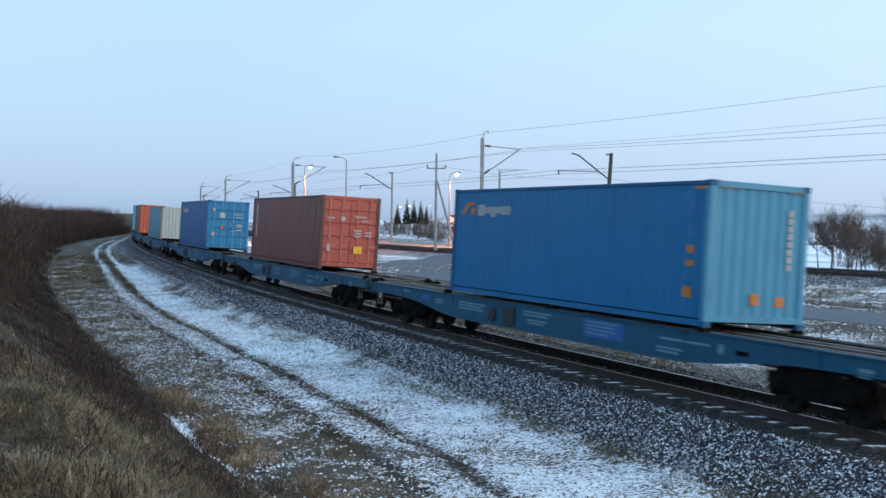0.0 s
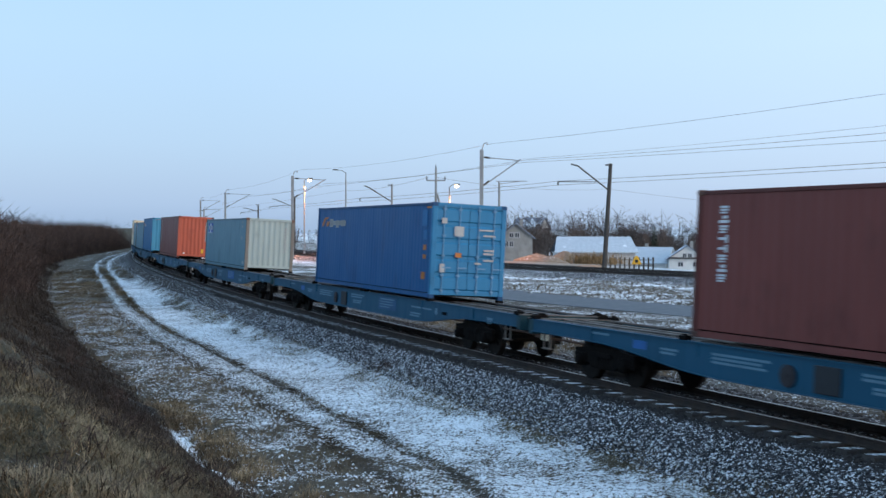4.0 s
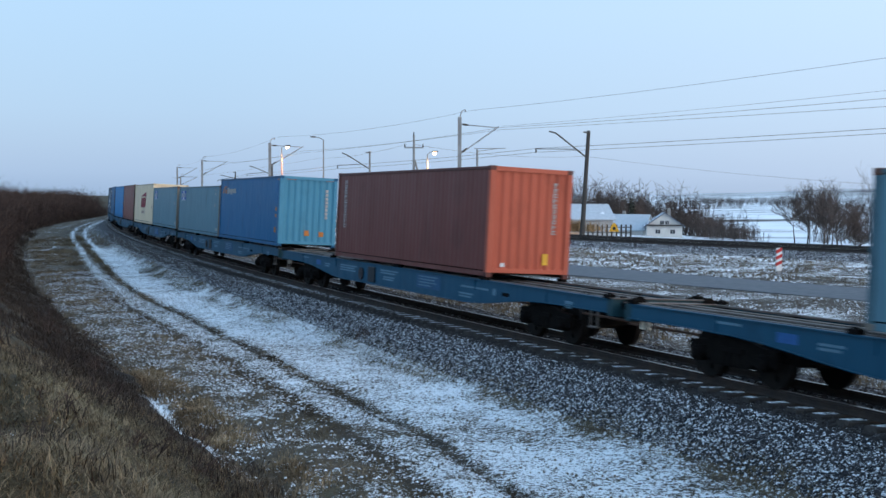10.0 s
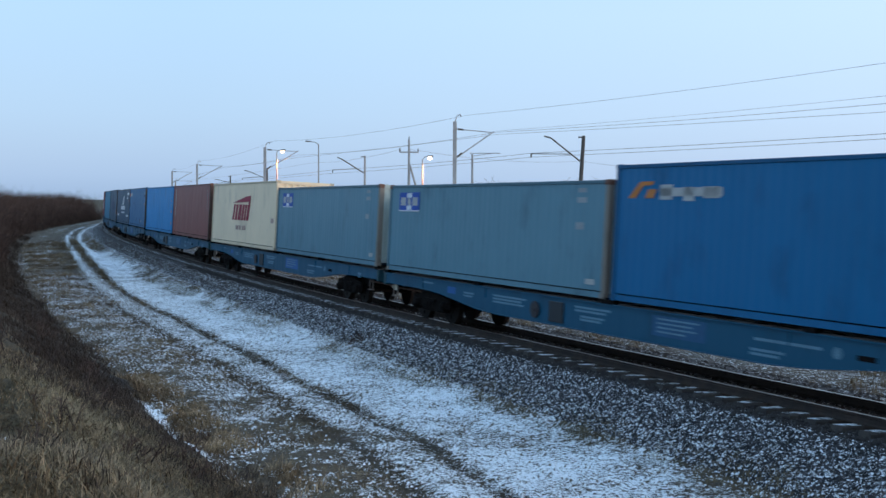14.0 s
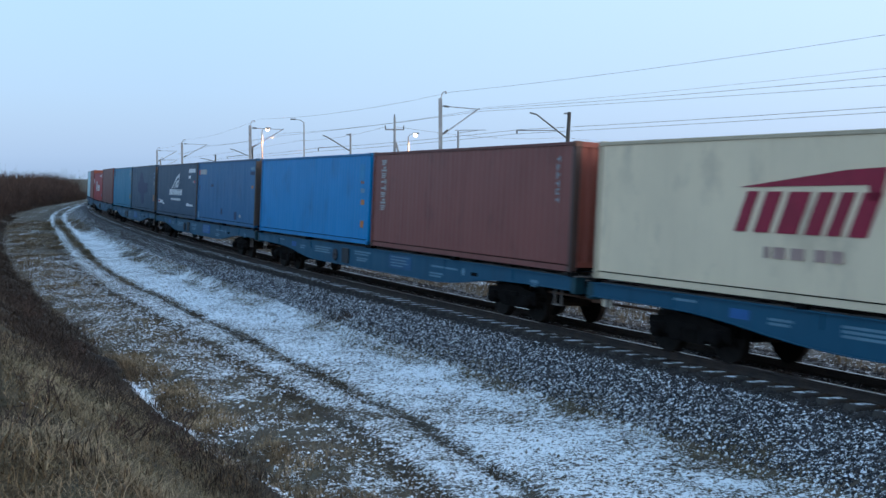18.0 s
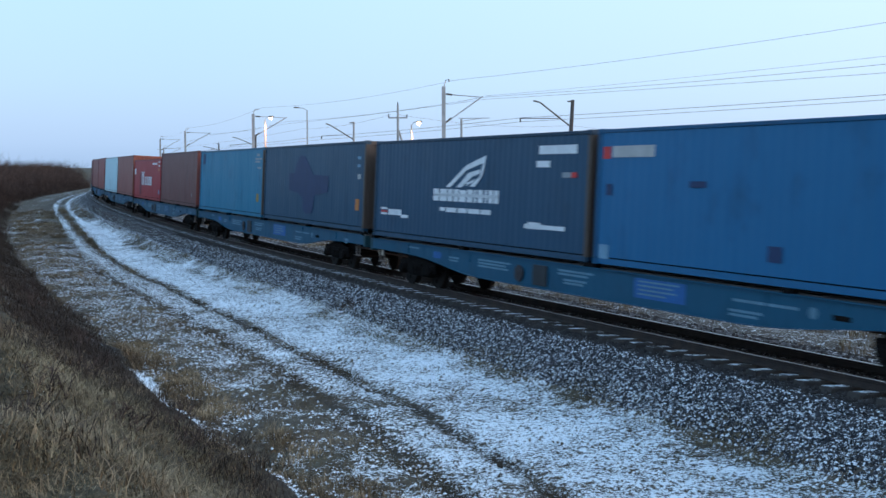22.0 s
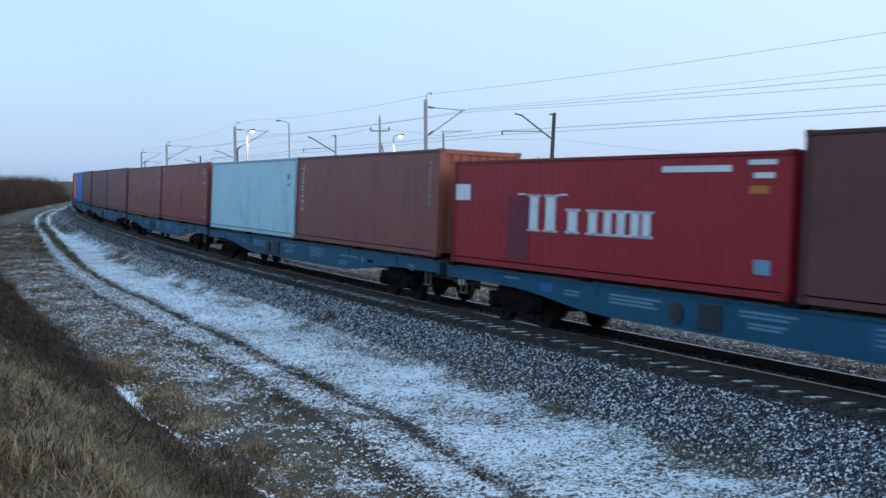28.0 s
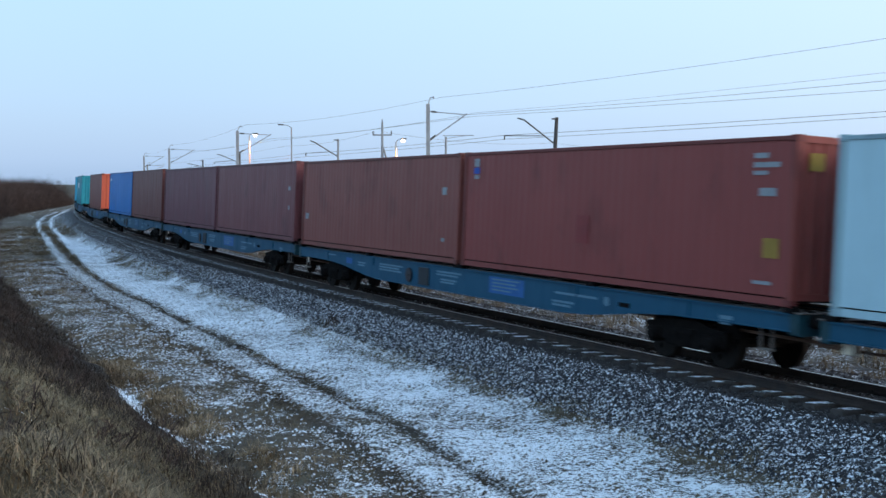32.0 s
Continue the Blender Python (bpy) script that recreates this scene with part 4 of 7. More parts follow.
def wagon(number):
    w = thing("container_wagon", "blue flat container wagon with fish-bellied side sills", "wagon", "wagons of the train")
    for s in (-1, 1):
        sill = part("side_sill", wagon_sill, M_WAGON, w, at=turn_z(0 if s < 0 else 180, (0, s * 1.17, 0)), color=WAGON_BLUE, key="wagon_sill")
        def bars(x0, x1, z, rows, gap=0.078, t=0.046, dy=-0.024, mat=M_SILLWHITE):
            for r in range(rows):
                ww = round((x1 - x0) * (1.0, 0.86, 0.94, 0.7)[r % 4], 2)
                part("lettering_bar", lambda: Shape().box(0, -0.003, -t / 2, ww, 0.003, t / 2), mat, sill, at=(x0, dy, z - gap * r), key=("lb", ww, t, mat.name))
        bars(-5.25, -3.55, 0.90, 3)
        bars(-1.3, 0.15, 0.93, 2)
        bars(-1.05, -0.1, 0.73, 2, 0.07)
        bars(4.8, 6.5, 0.85, 1, t=0.05)
        bars(-6.95, -6.35, 0.85, 2)
        bars(10.5, 10.85, 0.86, 2, 0.09, 0.07)
        bars(-9.6, -8.9, 0.97, 1)
        bars(4.7, 5.6, 0.66, 2)
        bright = number % 3 == 1 or number % 5 == 4
        part("blue_patch", lambda: Shape().box(-0.85, -0.003, -0.2, 0.85, 0.003, 0.2), M_BRIGHTBLUE if bright else M_DULLPATCH, sill, "brighter blue repainted field", at=(2.55, -0.0235, 0.80), key=("bp", bright))
        bars(1.85, 3.2, 0.94, 4, 0.085, 0.034, -0.029)
        part("blue_patch", lambda: Shape().box(-0.25, -0.003, -0.09, 0.25, 0.003, 0.09), M_BRIGHTBLUE, sill, at=(-7.7, -0.0235, 0.86), key="bp2")
        part("round_mark", lambda: Shape().rod((0, -0.003, 0), (0, 0.003, 0), 0.1, sides=16), M_SILLWHITE, sill, at=(6.85, -0.0235, 0.82), key="round_mark")
        part("slot", lambda: Shape().bevel_box(-0.2, -0.006, -0.045, 0.2, 0.0, 0.045, 0.002), M_BLACK, sill, "dark lashing slot", at=(7.5, -0.021, 0.80), key="slot")
        part("hand_wheel", lambda: Shape().rod((0, -0.05, 0), (0, -0.02, 0), 0.2, sides=20).rod((0, -0.07, 0), (0, 0, 0), 0.05), M_DIRTYRED, sill, "dark rusty brake hand wheel", at=(-3.05, -0.025, 0.72), key="hand_wheel")
        part("valve_plate", lambda: Shape().bevel_box(-0.31, -0.04, -0.24, 0.31, 0.0, 0.24, 0.01), M_VALVE, sill, "dark valve plate", at=(-2.08, -0.022, 0.74), key="valve")
        part("deck_edge", lambda: Shape().box(-12.3, -0.06, -0.02, 12.3, 0.09, 0.02), M_DECK, w, "dusty worn deck flange", at=(0, s * 1.02, 1.084), key="deck_edge")
    part("centre_sill", lambda: Shape().box(-12.4, -0.3, 0.72, 12.4, -0.27, 1.06).box(-12.4, 0.27, 0.72, 12.4, 0.3, 1.06).box(-12.4, -0.34, 1.06, 12.4, -0.16, 1.09).box(-12.4, 0.16, 1.06, 12.4, 0.34, 1.09).box(-12.4, -0.26, 0.72, 12.4, 0.26, 0.75), M_DECK, w, "dusty centre sill", key="centre_sill")
    part("brake_pipe", lambda: Shape().rod((-13.0, 0, 0), (13.0, 0, 0), 0.028, sides=8), PIPE, w, "rusty brake pipe", at=(0, -0.72, 0.62), key="brake_pipe")
    part("reflector", lambda: Shape().bevel_box(-0.15, -0.02, -0.08, 0.15, 0.02, 0.08, 0.005).box(-0.02, -0.01, 0.08, 0.02, 0.01, 0.12), M_CREAM, w, "small cream reflector plate", at=(-12.05, -1.0, 0.66), key="reflector")
    for i in range(13):
        # the beams are black to give the shade seen between the deck flanges
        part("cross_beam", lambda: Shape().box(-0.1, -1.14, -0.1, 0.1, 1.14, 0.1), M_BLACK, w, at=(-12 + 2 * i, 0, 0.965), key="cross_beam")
    for x in (-12.3, -6.2, -0.12, 0.12, 6.2, 12.3):
        for y in (-1.14, 1.14):
            part("container_spigot", lambda: Shape().bevel_box(-0.12, -0.09, 0, 0.12, 0.09, 0.1, 0.01).box(-0.05, -0.04, 0.1, 0.05, 0.04, 0.135), M_BLACK, w, "dark container pedestal", at=(x, y, 1.078), key="spigot")
    for e in (-1, 1):
        part("end_beam", lambda: Shape().bevel_box(-0.1, -1.2, 0.72, 0.1, 1.2, 1.09, 0.02), M_WAGON, w, "dark blue-green end beam", at=(e * 12.42, 0, 0), color=(0.012, 0.05, 0.065), key="end_beam")
        for y in (-0.875, 0.875):
            part("buffer", buffer_shape, M_BLACK, w, at=turn_z(0 if e > 0 else 180, (e * 12.48, y, 0.98)), key="buffer")
        part("end_flange", lambda: Shape().box(-0.16, -1.2, 0, 0.14, 1.2, 0.02), M_DECK, w, "dusty end flange", at=(e * 12.42, 0, 1.092), key="end_flange")
        part("step_iron", lambda: Shape().box(-0.16, -0.02, -0.38, -0.13, 0.02, 0).box(0.13, -0.02, -0.38, 0.16, 0.02, 0).box(-0.16, -0.06, -0.40, 0.16, 0.06, -0.37), M_DECK, w, "grey shunter's step", at=(e * 11.7, -1.13, 0.8), key="step_iron")
        part("air_hose", lambda: Shape().rod((0, 0, 0), (0.14, 0, -0.16), 0.03, sides=8).rod((0.14, 0, -0.16), (0.3, 0, -0.22), 0.03, sides=8), M_BLACK, w, at=turn_z(0 if e > 0 else 180, (e * 12.5, -0.3 * e, 0.82)), key="air_hose")
        part("coupling_hook", lambda: Shape().box(0, -0.05, -0.08, 0.26, 0.05, 0.08), M_BLACK, w, at=turn_z(0 if e > 0 else 180, (e * 12.48, 0, 0.96)), key="hook")
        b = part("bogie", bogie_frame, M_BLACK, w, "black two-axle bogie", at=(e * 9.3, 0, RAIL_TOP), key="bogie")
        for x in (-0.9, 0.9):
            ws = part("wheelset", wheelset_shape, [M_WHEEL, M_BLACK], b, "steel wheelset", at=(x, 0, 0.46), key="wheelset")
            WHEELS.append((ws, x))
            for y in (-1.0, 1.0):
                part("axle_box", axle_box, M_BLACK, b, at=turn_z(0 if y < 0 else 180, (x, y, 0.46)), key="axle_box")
    return w


WHEELS, WAGONS, BOXES = [], [], []
LOGO_BLUE = (0.0, 0.128, 0.29)
GREY = (0.10, 0.215, 0.275)
STD, HIGH = 2.591, 2.896


def load(n, x, c):
    """Put container c on wagon n (from 1), x metres ahead of the wagon's middle."""
    BOXES.append((c, n, x))


FRONT, BACK = 6.22, -6.22
M_DULLBLUE = decal("pale_blue_lettering", (0.16, 0.30, 0.42))
M_GHOSTLIGHT = decal("faded_light_notice", (0.02, 0.24, 0.48))
M_GHOST = decal("faded_blue_notice", (0.012, 0.15, 0.36))
M_PALE = decal("worn_white_lettering", (0.42, 0.42, 0.41))
OCHRE = decal("faded_ochre_plate", (0.33, 0.2, 0.03))
DARKPATCH = decal("overpainted_dark_blue", (0.01, 0.03, 0.095))
M_PLATE = decal("worn_white_plate", (0.46, 0.40, 0.38))


def logo_blue(label, front="sheet", plates=(), end=True, color=LOGO_BLUE):
    marks = [(-3.5, 2.3, 1.95, 0.17, M_PALE), (-4.3, 2.3, 0.42, 0.3, M_PALE), (-3.55, 2.26, 0.34, 0.27, M_PALE), (-2.85, 2.29, 0.5, 0.22, M_PALE), (5.42, 2.42, 0.42, 0.5, M_GHOST), (5.5, 1.9, 0.3, 0.3, M_GHOST),
             (5.5, 1.52, 0.24, 0.16, M_ORANGE), (5.5, 1.24, 0.26, 0.12, M_ORANGE), (5.45, 0.66, 0.3, 0.22, M_ORANGE), (5.8, 2.74, 0.5, 0.05, M_ORANGE)]
    ends = [(-0.02, 0.58, 0.2, 0.22, M_ORANGE), (0.6, 0.55, 0.2, 0.2, M_ORANGE), (-0.75, 2.78, 0.42, 0.06, M_ORANGE), (0.9, 2.78, 0.36, 0.06, M_ORANGE)]
    ends += [(0.78, 1.25 + 0.155 * i, 0.11, 0.12, M_PALE) for i in range(8)]
    # the end's teal is the side's blue lightened for the sunlight on it
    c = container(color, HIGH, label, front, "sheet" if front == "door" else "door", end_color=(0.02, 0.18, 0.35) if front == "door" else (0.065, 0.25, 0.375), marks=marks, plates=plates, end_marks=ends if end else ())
    for outline in ([(-5.62, 2.18), (-5.36, 2.18), (-5.08, 2.44), (-5.2, 2.52)], [(-5.2, 2.52), (-5.08, 2.44), (-4.8, 2.44), (-4.72, 2.52)], [(-5.02, 2.18), (-4.72, 2.18), (-4.62, 2.36), (-4.9, 2.36)]):
        part("logo_piece", Shape().prism_y(outline, -0.003, 0.003), M_ORANGE, c, "orange logo piece", at=(0, -1.204, 0))
    return c


def text_column(x, z0, z1, w, mat, n):
    """A column of short bars for upright lettering."""
    step = (z1 - z0) / n
    out = []
    for i in range(n):
        z = z0 + (i + 0.5) * step
        k = (i * i + 3 * i + n) % 5
        strokes = (((0, 0.26, 1, 0.24), (0, -0.26, 1, 0.24), (-0.38, 0, 0.24, 0.3)), ((0, 0.0, 1, 0.26), (0.36, 0, 0.26, 0.8)), ((0, -0.25, 1, 0.3), (0.1, 0.2, 0.5, 0.3)),
                   ((0, 0.25, 0.9, 0.22), (0, -0.05, 0.8, 0.2), (-0.1, -0.33, 0.7, 0.16)), ((-0.3, 0, 0.36, 0.85), (0.25, 0.1, 0.3, 0.4)))[k]
        out += [(x + w * a, z + step * b, w * c, step * d, mat) for a, b, c, d in strokes]
    return out


def door_plates(mat_big=None):
    p = [(-0.8, 2.02, 0.3, 0.05, M_PLATE), (-0.3, 2.0, 0.17, 0.17, M_PLATE), (0.42, 2.1, 0.5, 0.05, M_PLATE), (0.6, 1.94, 0.3, 0.05, M_PLATE), (0.3, 1.45, 0.3, 0.06, M_PLATE), (0.3, 1.34, 0.3, 0.06, M_PLATE),
         (0.3, 1.56, 0.3, 0.06, M_PLATE), (0.75, 1.5, 0.26, 0.06, M_PLATE), (0.75, 1.38, 0.26, 0.06, M_PLATE), (-0.85, 0.85, 0.14, 0.26, M_PLATE)]
    if mat_big:
        p.append((0.35, 0.8, 0.34, 0.3, mat_big))
    return p


for n in range(1, 19):
    WAGONS.append((n, wagon(n)))

FADED = decal("worn_grey_lettering", (0.175, 0.09, 0.08))
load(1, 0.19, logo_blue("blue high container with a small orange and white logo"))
# the doors' brighter red holds the light falling on the front end
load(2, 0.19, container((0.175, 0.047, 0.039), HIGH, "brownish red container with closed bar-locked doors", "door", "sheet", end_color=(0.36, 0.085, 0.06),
                        post=(0.085, 0.045, 0.038), marks=text_column(-5.25, 1.1, 2.6, 0.28, M_WHITE, 8) + text_column(5.25, 1.2, 2.5, 0.2, FADED, 7) + [(5.05, 2.35, 0.5, 0.3, FADED)], plates=door_plates(M_YELLOW)))
load(3, 0.19, logo_blue("blue high container with closed doors and white plates", "door",
                        [(-0.85, 2.35, 0.18, 0.17, M_PALE), (-0.36, 2.05, 0.3, 0.3, M_PALE), (-0.35, 1.33, 0.2, 0.14, M_ORANGE), (-0.86, 0.92, 0.16, 0.26, M_PALE), (0.55, 2.12, 0.5, 0.05, M_PALE),
                         (0.65, 1.95, 0.4, 0.05, M_PALE), (0.65, 1.5, 0.34, 0.06, M_PALE), (0.65, 1.4, 0.34, 0.06, M_PALE), (0.65, 1.2, 0.34, 0.06, M_PALE), (0.3, 1.1, 0.2, 0.06, M_PALE)], end=False, color=(0.0, 0.084, 0.235)))
BLUE_LOGO = decal("royal_blue_logo", (0.012, 0.07, 0.36))
CHECK = [(-4.62, 2.09, 1.46, 0.53, BLUE_LOGO)]
CHECK_TOP = [(-5.05, 2.09, 0.36, 0.24, M_PALE), (-4.62, 2.27, 0.34, 0.13, M_WHITE), (-4.62, 2.09, 0.2, 0.2, M_PALE), (-4.62, 1.91, 0.34, 0.13, M_WHITE), (-4.2, 2.09, 0.36, 0.24, M_PALE), (-4.62, 1.815, 1.46, 0.03, M_WHITE)]


def grey_box(label):
    # the pale end is the grey of the side lightened as if sunlit
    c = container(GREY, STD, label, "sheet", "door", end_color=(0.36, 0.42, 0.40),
                  marks=CHECK + [(5.0, 2.36, 0.34, 0.1, M_DULLWHITE), (5.0, 2.14, 0.4, 0.12, M_DULLWHITE), (4.95, 1.56, 0.34, 0.16, M_DULLWHITE), (5.48, 0.34, 0.36, 0.12, M_PALE)],
                  end_marks=text_column(0.78, 0.9, 2.2, 0.12, M_PALE, 9), post=(0.19, 0.165, 0.14))
    for x, z, w, t, mat in CHECK_TOP:
        part("logo_square", Shape().box(-w / 2, -0.003, -t / 2, w / 2, 0.003, t / 2), mat, c, at=(x, -1.209, z))
    return c


load(4, 0.16, grey_box("weathered grey-green container with a blue chequered logo"))
# the end colour is the side's red brightened for the light it catches
load(5, 0.28, container((0.16, 0.045, 0.037), HIGH, "brownish red container with its ribbed end coloured sunlit orange-red", "sheet", "door", end_color=(0.44, 0.10, 0.058),
                        marks=text_column(-5.25, 1.0, 2.65, 0.26, M_PALE, 10), end_marks=text_column(0.72, 1.15, 2.55, 0.13, M_PALE, 10) + [(0.5, 0.5, 0.16, 0.3, M_YELLOW), (-0.75, 0.32, 0.12, 0.1, M_WHITE)]))
load(6, FRONT, logo_blue("blue high container with its ribbed end coloured sunlit teal", color=(0.0, 0.115, 0.27)))
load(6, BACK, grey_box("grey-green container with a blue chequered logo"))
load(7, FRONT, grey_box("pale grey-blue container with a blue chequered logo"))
LOGO_RED = decal("crimson_logo", (0.30, 0.012, 0.04))
FAINT = decal("faint_crimson", (0.42, 0.27, 0.23))


def cream_box():
    c = container((0.76, 0.61, 0.42), HIGH, "cream white container with a large crimson logo", "sheet", "door", roof=(0.7, 0.66, 0.55))
    def slant(x, w, z0, z1, lean):
        return Shape().prism_y([(x, z0), (x + w, z0), (x + w + lean, z1), (x + lean, z1)], -0.004, 0.004)
    for x, w in ((-1.72, 0.3), (-1.22, 0.38), (-0.66, 0.5), (0.02, 0.36), (0.52, 0.3), (0.98, 0.4)):
        part("logo_block", slant(x, w, 1.16, 1.88, 0.3), LOGO_RED, c, at=(0, -1.204, 0))
    part("logo_stroke", Shape().prism_y([(-1.66, 1.95), (1.36, 2.0), (1.42, 1.74), (1.62, 1.76), (1.74, 2.28), (0.9, 2.24)], -0.004, 0.004), LOGO_RED, c, at=(0, -1.204, 0))
    for x, ww in ((-0.86, 0.14), (-0.55, 0.3), (-0.12, 0.32), (0.42, 0.28), (0.78, 0.26)):
        part("lettering_bar", Shape().box(-ww / 2, -0.003, -0.1, ww / 2, 0.003, 0.1), FAINT, c, at=(x, -1.204, 0.82))
    part("stain", Shape().box(-0.22, -0.003, -0.1, 0.22, 0.003, 0.1), FAINT, c, at=(5.55, -1.204, 1.22))
    return c


load(7, BACK, cream_box())
load(8, FRONT, container((0.215, 0.07, 0.058), HIGH, "dark brown container with stained sides", "sheet", "door", end_color=(0.25, 0.07, 0.05), post=(0.07, 0.04, 0.033), marks=text_column(-5.2, 1.11, 2.67, 0.4, M_PALE, 8) + text_column(5.35, 1.5, 2.6, 0.16, M_DULLWHITE, 6)))
load(8, BACK, container((0.001, 0.205, 0.48), HIGH, "bright blue container with small orange plates", "sheet", "door",
                        marks=[(5.4, 2.25, 0.42, 0.6, M_GHOSTLIGHT), (5.42, 1.98, 0.26, 0.1, M_ORANGE), (5.45, 1.7, 0.34, 0.14, M_DULLBLUE), (5.5, 1.33, 0.3, 0.16, M_ORANGE), (5.5, 0.64, 0.28, 0.22, M_ORANGE)]))
load(9, FRONT, container((0.011, 0.116, 0.255), HIGH, "faded dark blue container with white plate", "sheet", "door", end_color=(0.075, 0.055, 0.045), marks=[(-5.74, 2.38, 0.28, 0.26, M_RED), (-4.78, 2.4, 1.5, 0.24, M_PALE), (5.45, 2.48, 0.6, 0.12, M_DULLBLUE), (5.45, 2.28, 0.66, 0.14, DARKPATCH), (5.5, 1.7, 0.3, 0.12, M_ORANGE), (3.38, 0.43, 0.3, 0.12, M_PALE), (-5.7, 0.28, 0.36, 0.3, M_DULLBLUE), (-0.37, 0.55, 0.36, 0.28, DARKPATCH), (2.5, 0.42, 0.44, 0.34, DARKPATCH), (-2.6, 1.74, 0.5, 0.12, DARKPATCH), (-5.6, 1.6, 0.22, 0.24, DARKPATCH)]))


def navy_box():
    c = container((0.014, 0.057, 0.108), HIGH, "navy container with a white sail-shaped logo", "sheet", "door", end_color=(0.075, 0.055, 0.045),
                  marks=[(4.67, 2.48, 1.66, 0.2, M_WHITE), (4.05, 2.15, 0.6, 0.15, M_WHITE), (5.1, 1.9, 0.36, 0.12, M_DULLWHITE), (5.42, 1.9, 0.22, 0.12, M_RED), (4.2, 0.68, 1.85, 0.1, M_WHITE), (3.75, 0.7, 0.6, 0.16, M_WHITE),
                         (-5.3, 0.86, 0.5, 0.06, M_WHITE), (-5.3, 0.77, 0.5, 0.05, M_RED), (-5.3, 0.70, 0.5, 0.06, M_WHITE), (-4.5, 0.76, 0.95, 0.17, M_WHITE), (-3.8, 0.66, 0.5, 0.09, M_WHITE)])
    # the word-shaped bars under the wing
    for x0, x1, z0, z1 in ((-1.86, -1.5, 1.17, 1.5), (-1.42, -1.02, 1.17, 1.5), (-0.96, -0.66, 1.17, 1.5), (-0.58, -0.3, 1.17, 1.5), (-0.24, 0.12, 1.17, 1.48), (0.2, 0.52, 1.17, 1.5), (0.6, 0.72, 1.17, 1.5), (0.82, 1.08, 1.17, 1.5), (1.2, 1.3, 1.17, 1.5), (1.4, 1.62, 1.17, 1.5), (1.68, 1.93, 1.17, 1.5), (-1.86, 1.93, 1.30, 1.38),
                           (-1.4, -1.1, 0.9, 1.0), (-1.02, -0.4, 0.88, 1.0), (-0.3, 0.2, 0.88, 1.0), (0.28, 0.95, 0.88, 1.0), (1.02, 1.55, 0.88, 1.0)):
        part("lettering_bar", Shape().box(x0, -0.003, z0, x1, 0.003, z1), M_WHITE, c, at=(0, -1.204, 0))
    for outline in ([(-1.1, 1.55), (-0.82, 1.55), (0.1, 2.0), (1.05, 2.2), (1.2, 2.38), (0.1, 2.14)], [(1.2, 2.38), (1.05, 2.2), (0.86, 1.84), (0.3, 1.58), (0.62, 1.58), (1.02, 1.86)],
                    [(-0.45, 1.55), (-0.15, 1.55), (0.45, 1.84), (0.86, 1.92), (0.86, 2.02), (0.25, 1.94)], [(0.15, 1.68), (0.62, 1.78), (0.52, 1.7), (0.1, 1.6)]):
        part("logo_stroke", Shape().prism_y(outline, -0.004, 0.004), M_WHITE, c, "white wing-shaped logo stroke", at=(0, -1.204, 0))
    return c


load(9, BACK, navy_box())


def patched_box():
    c = container((0.010, 0.056, 0.106), HIGH, "dark blue container with a darker overpainted patch", "sheet", "door", end_color=(0.075, 0.055, 0.045), marks=[(5.45, 2.35, 0.3, 0.1, M_DULLBLUE), (5.45, 2.1, 0.3, 0.1, M_DULLBLUE), (5.5, 1.75, 0.3, 0.16, M_PALE), (5.4, 0.85, 0.36, 0.36, M_ORANGE)])
    star = [(-2.5, 1.2), (-1.2, 1.1), (-0.7, 0.95), (-0.6, 0.5), (-0.1, 0.35), (0.6, 0.45), (0.75, 1.05), (2.3, 1.2), (2.35, 1.75), (0.5, 1.8), (0.1, 2.1), (-0.5, 2.45), (-1.1, 2.5), (-1.6, 2.15), (-1.8, 1.85), (-2.5, 1.85)]
    part("overpainted_patch", Shape().prism_y(star, -0.003, 0.003), DARKPATCH, c, at=(0, -1.204, 0))
    return c


load(10, FRONT, patched_box())
load(10, BACK, container((0.008, 0.16, 0.275), HIGH, "teal blue container with faded plates", "sheet", "door", end_color=(0.075, 0.055, 0.045), marks=[(5.22, 2.58, 0.5, 0.11, M_DULLWHITE), (5.26, 2.42, 1.05, 0.08, M_DULLWHITE), (5.1, 2.3, 0.8, 0.07, M_DULLWHITE), (5.42, 2.04, 0.55, 0.08, M_DULLWHITE), (5.26, 0.8, 0.36, 0.34, OCHRE), (-5.26, 2.48, 0.5, 0.5, DARKPATCH)]))
load(11, FRONT, container((0.13, 0.045, 0.040), HIGH, "dark brown container, taller than its neighbour", "sheet", "door", end_color=(0.2, 0.06, 0.05), marks=[(4.6, 0.6, 0.15, 0.2, M_DULLWHITE)]))


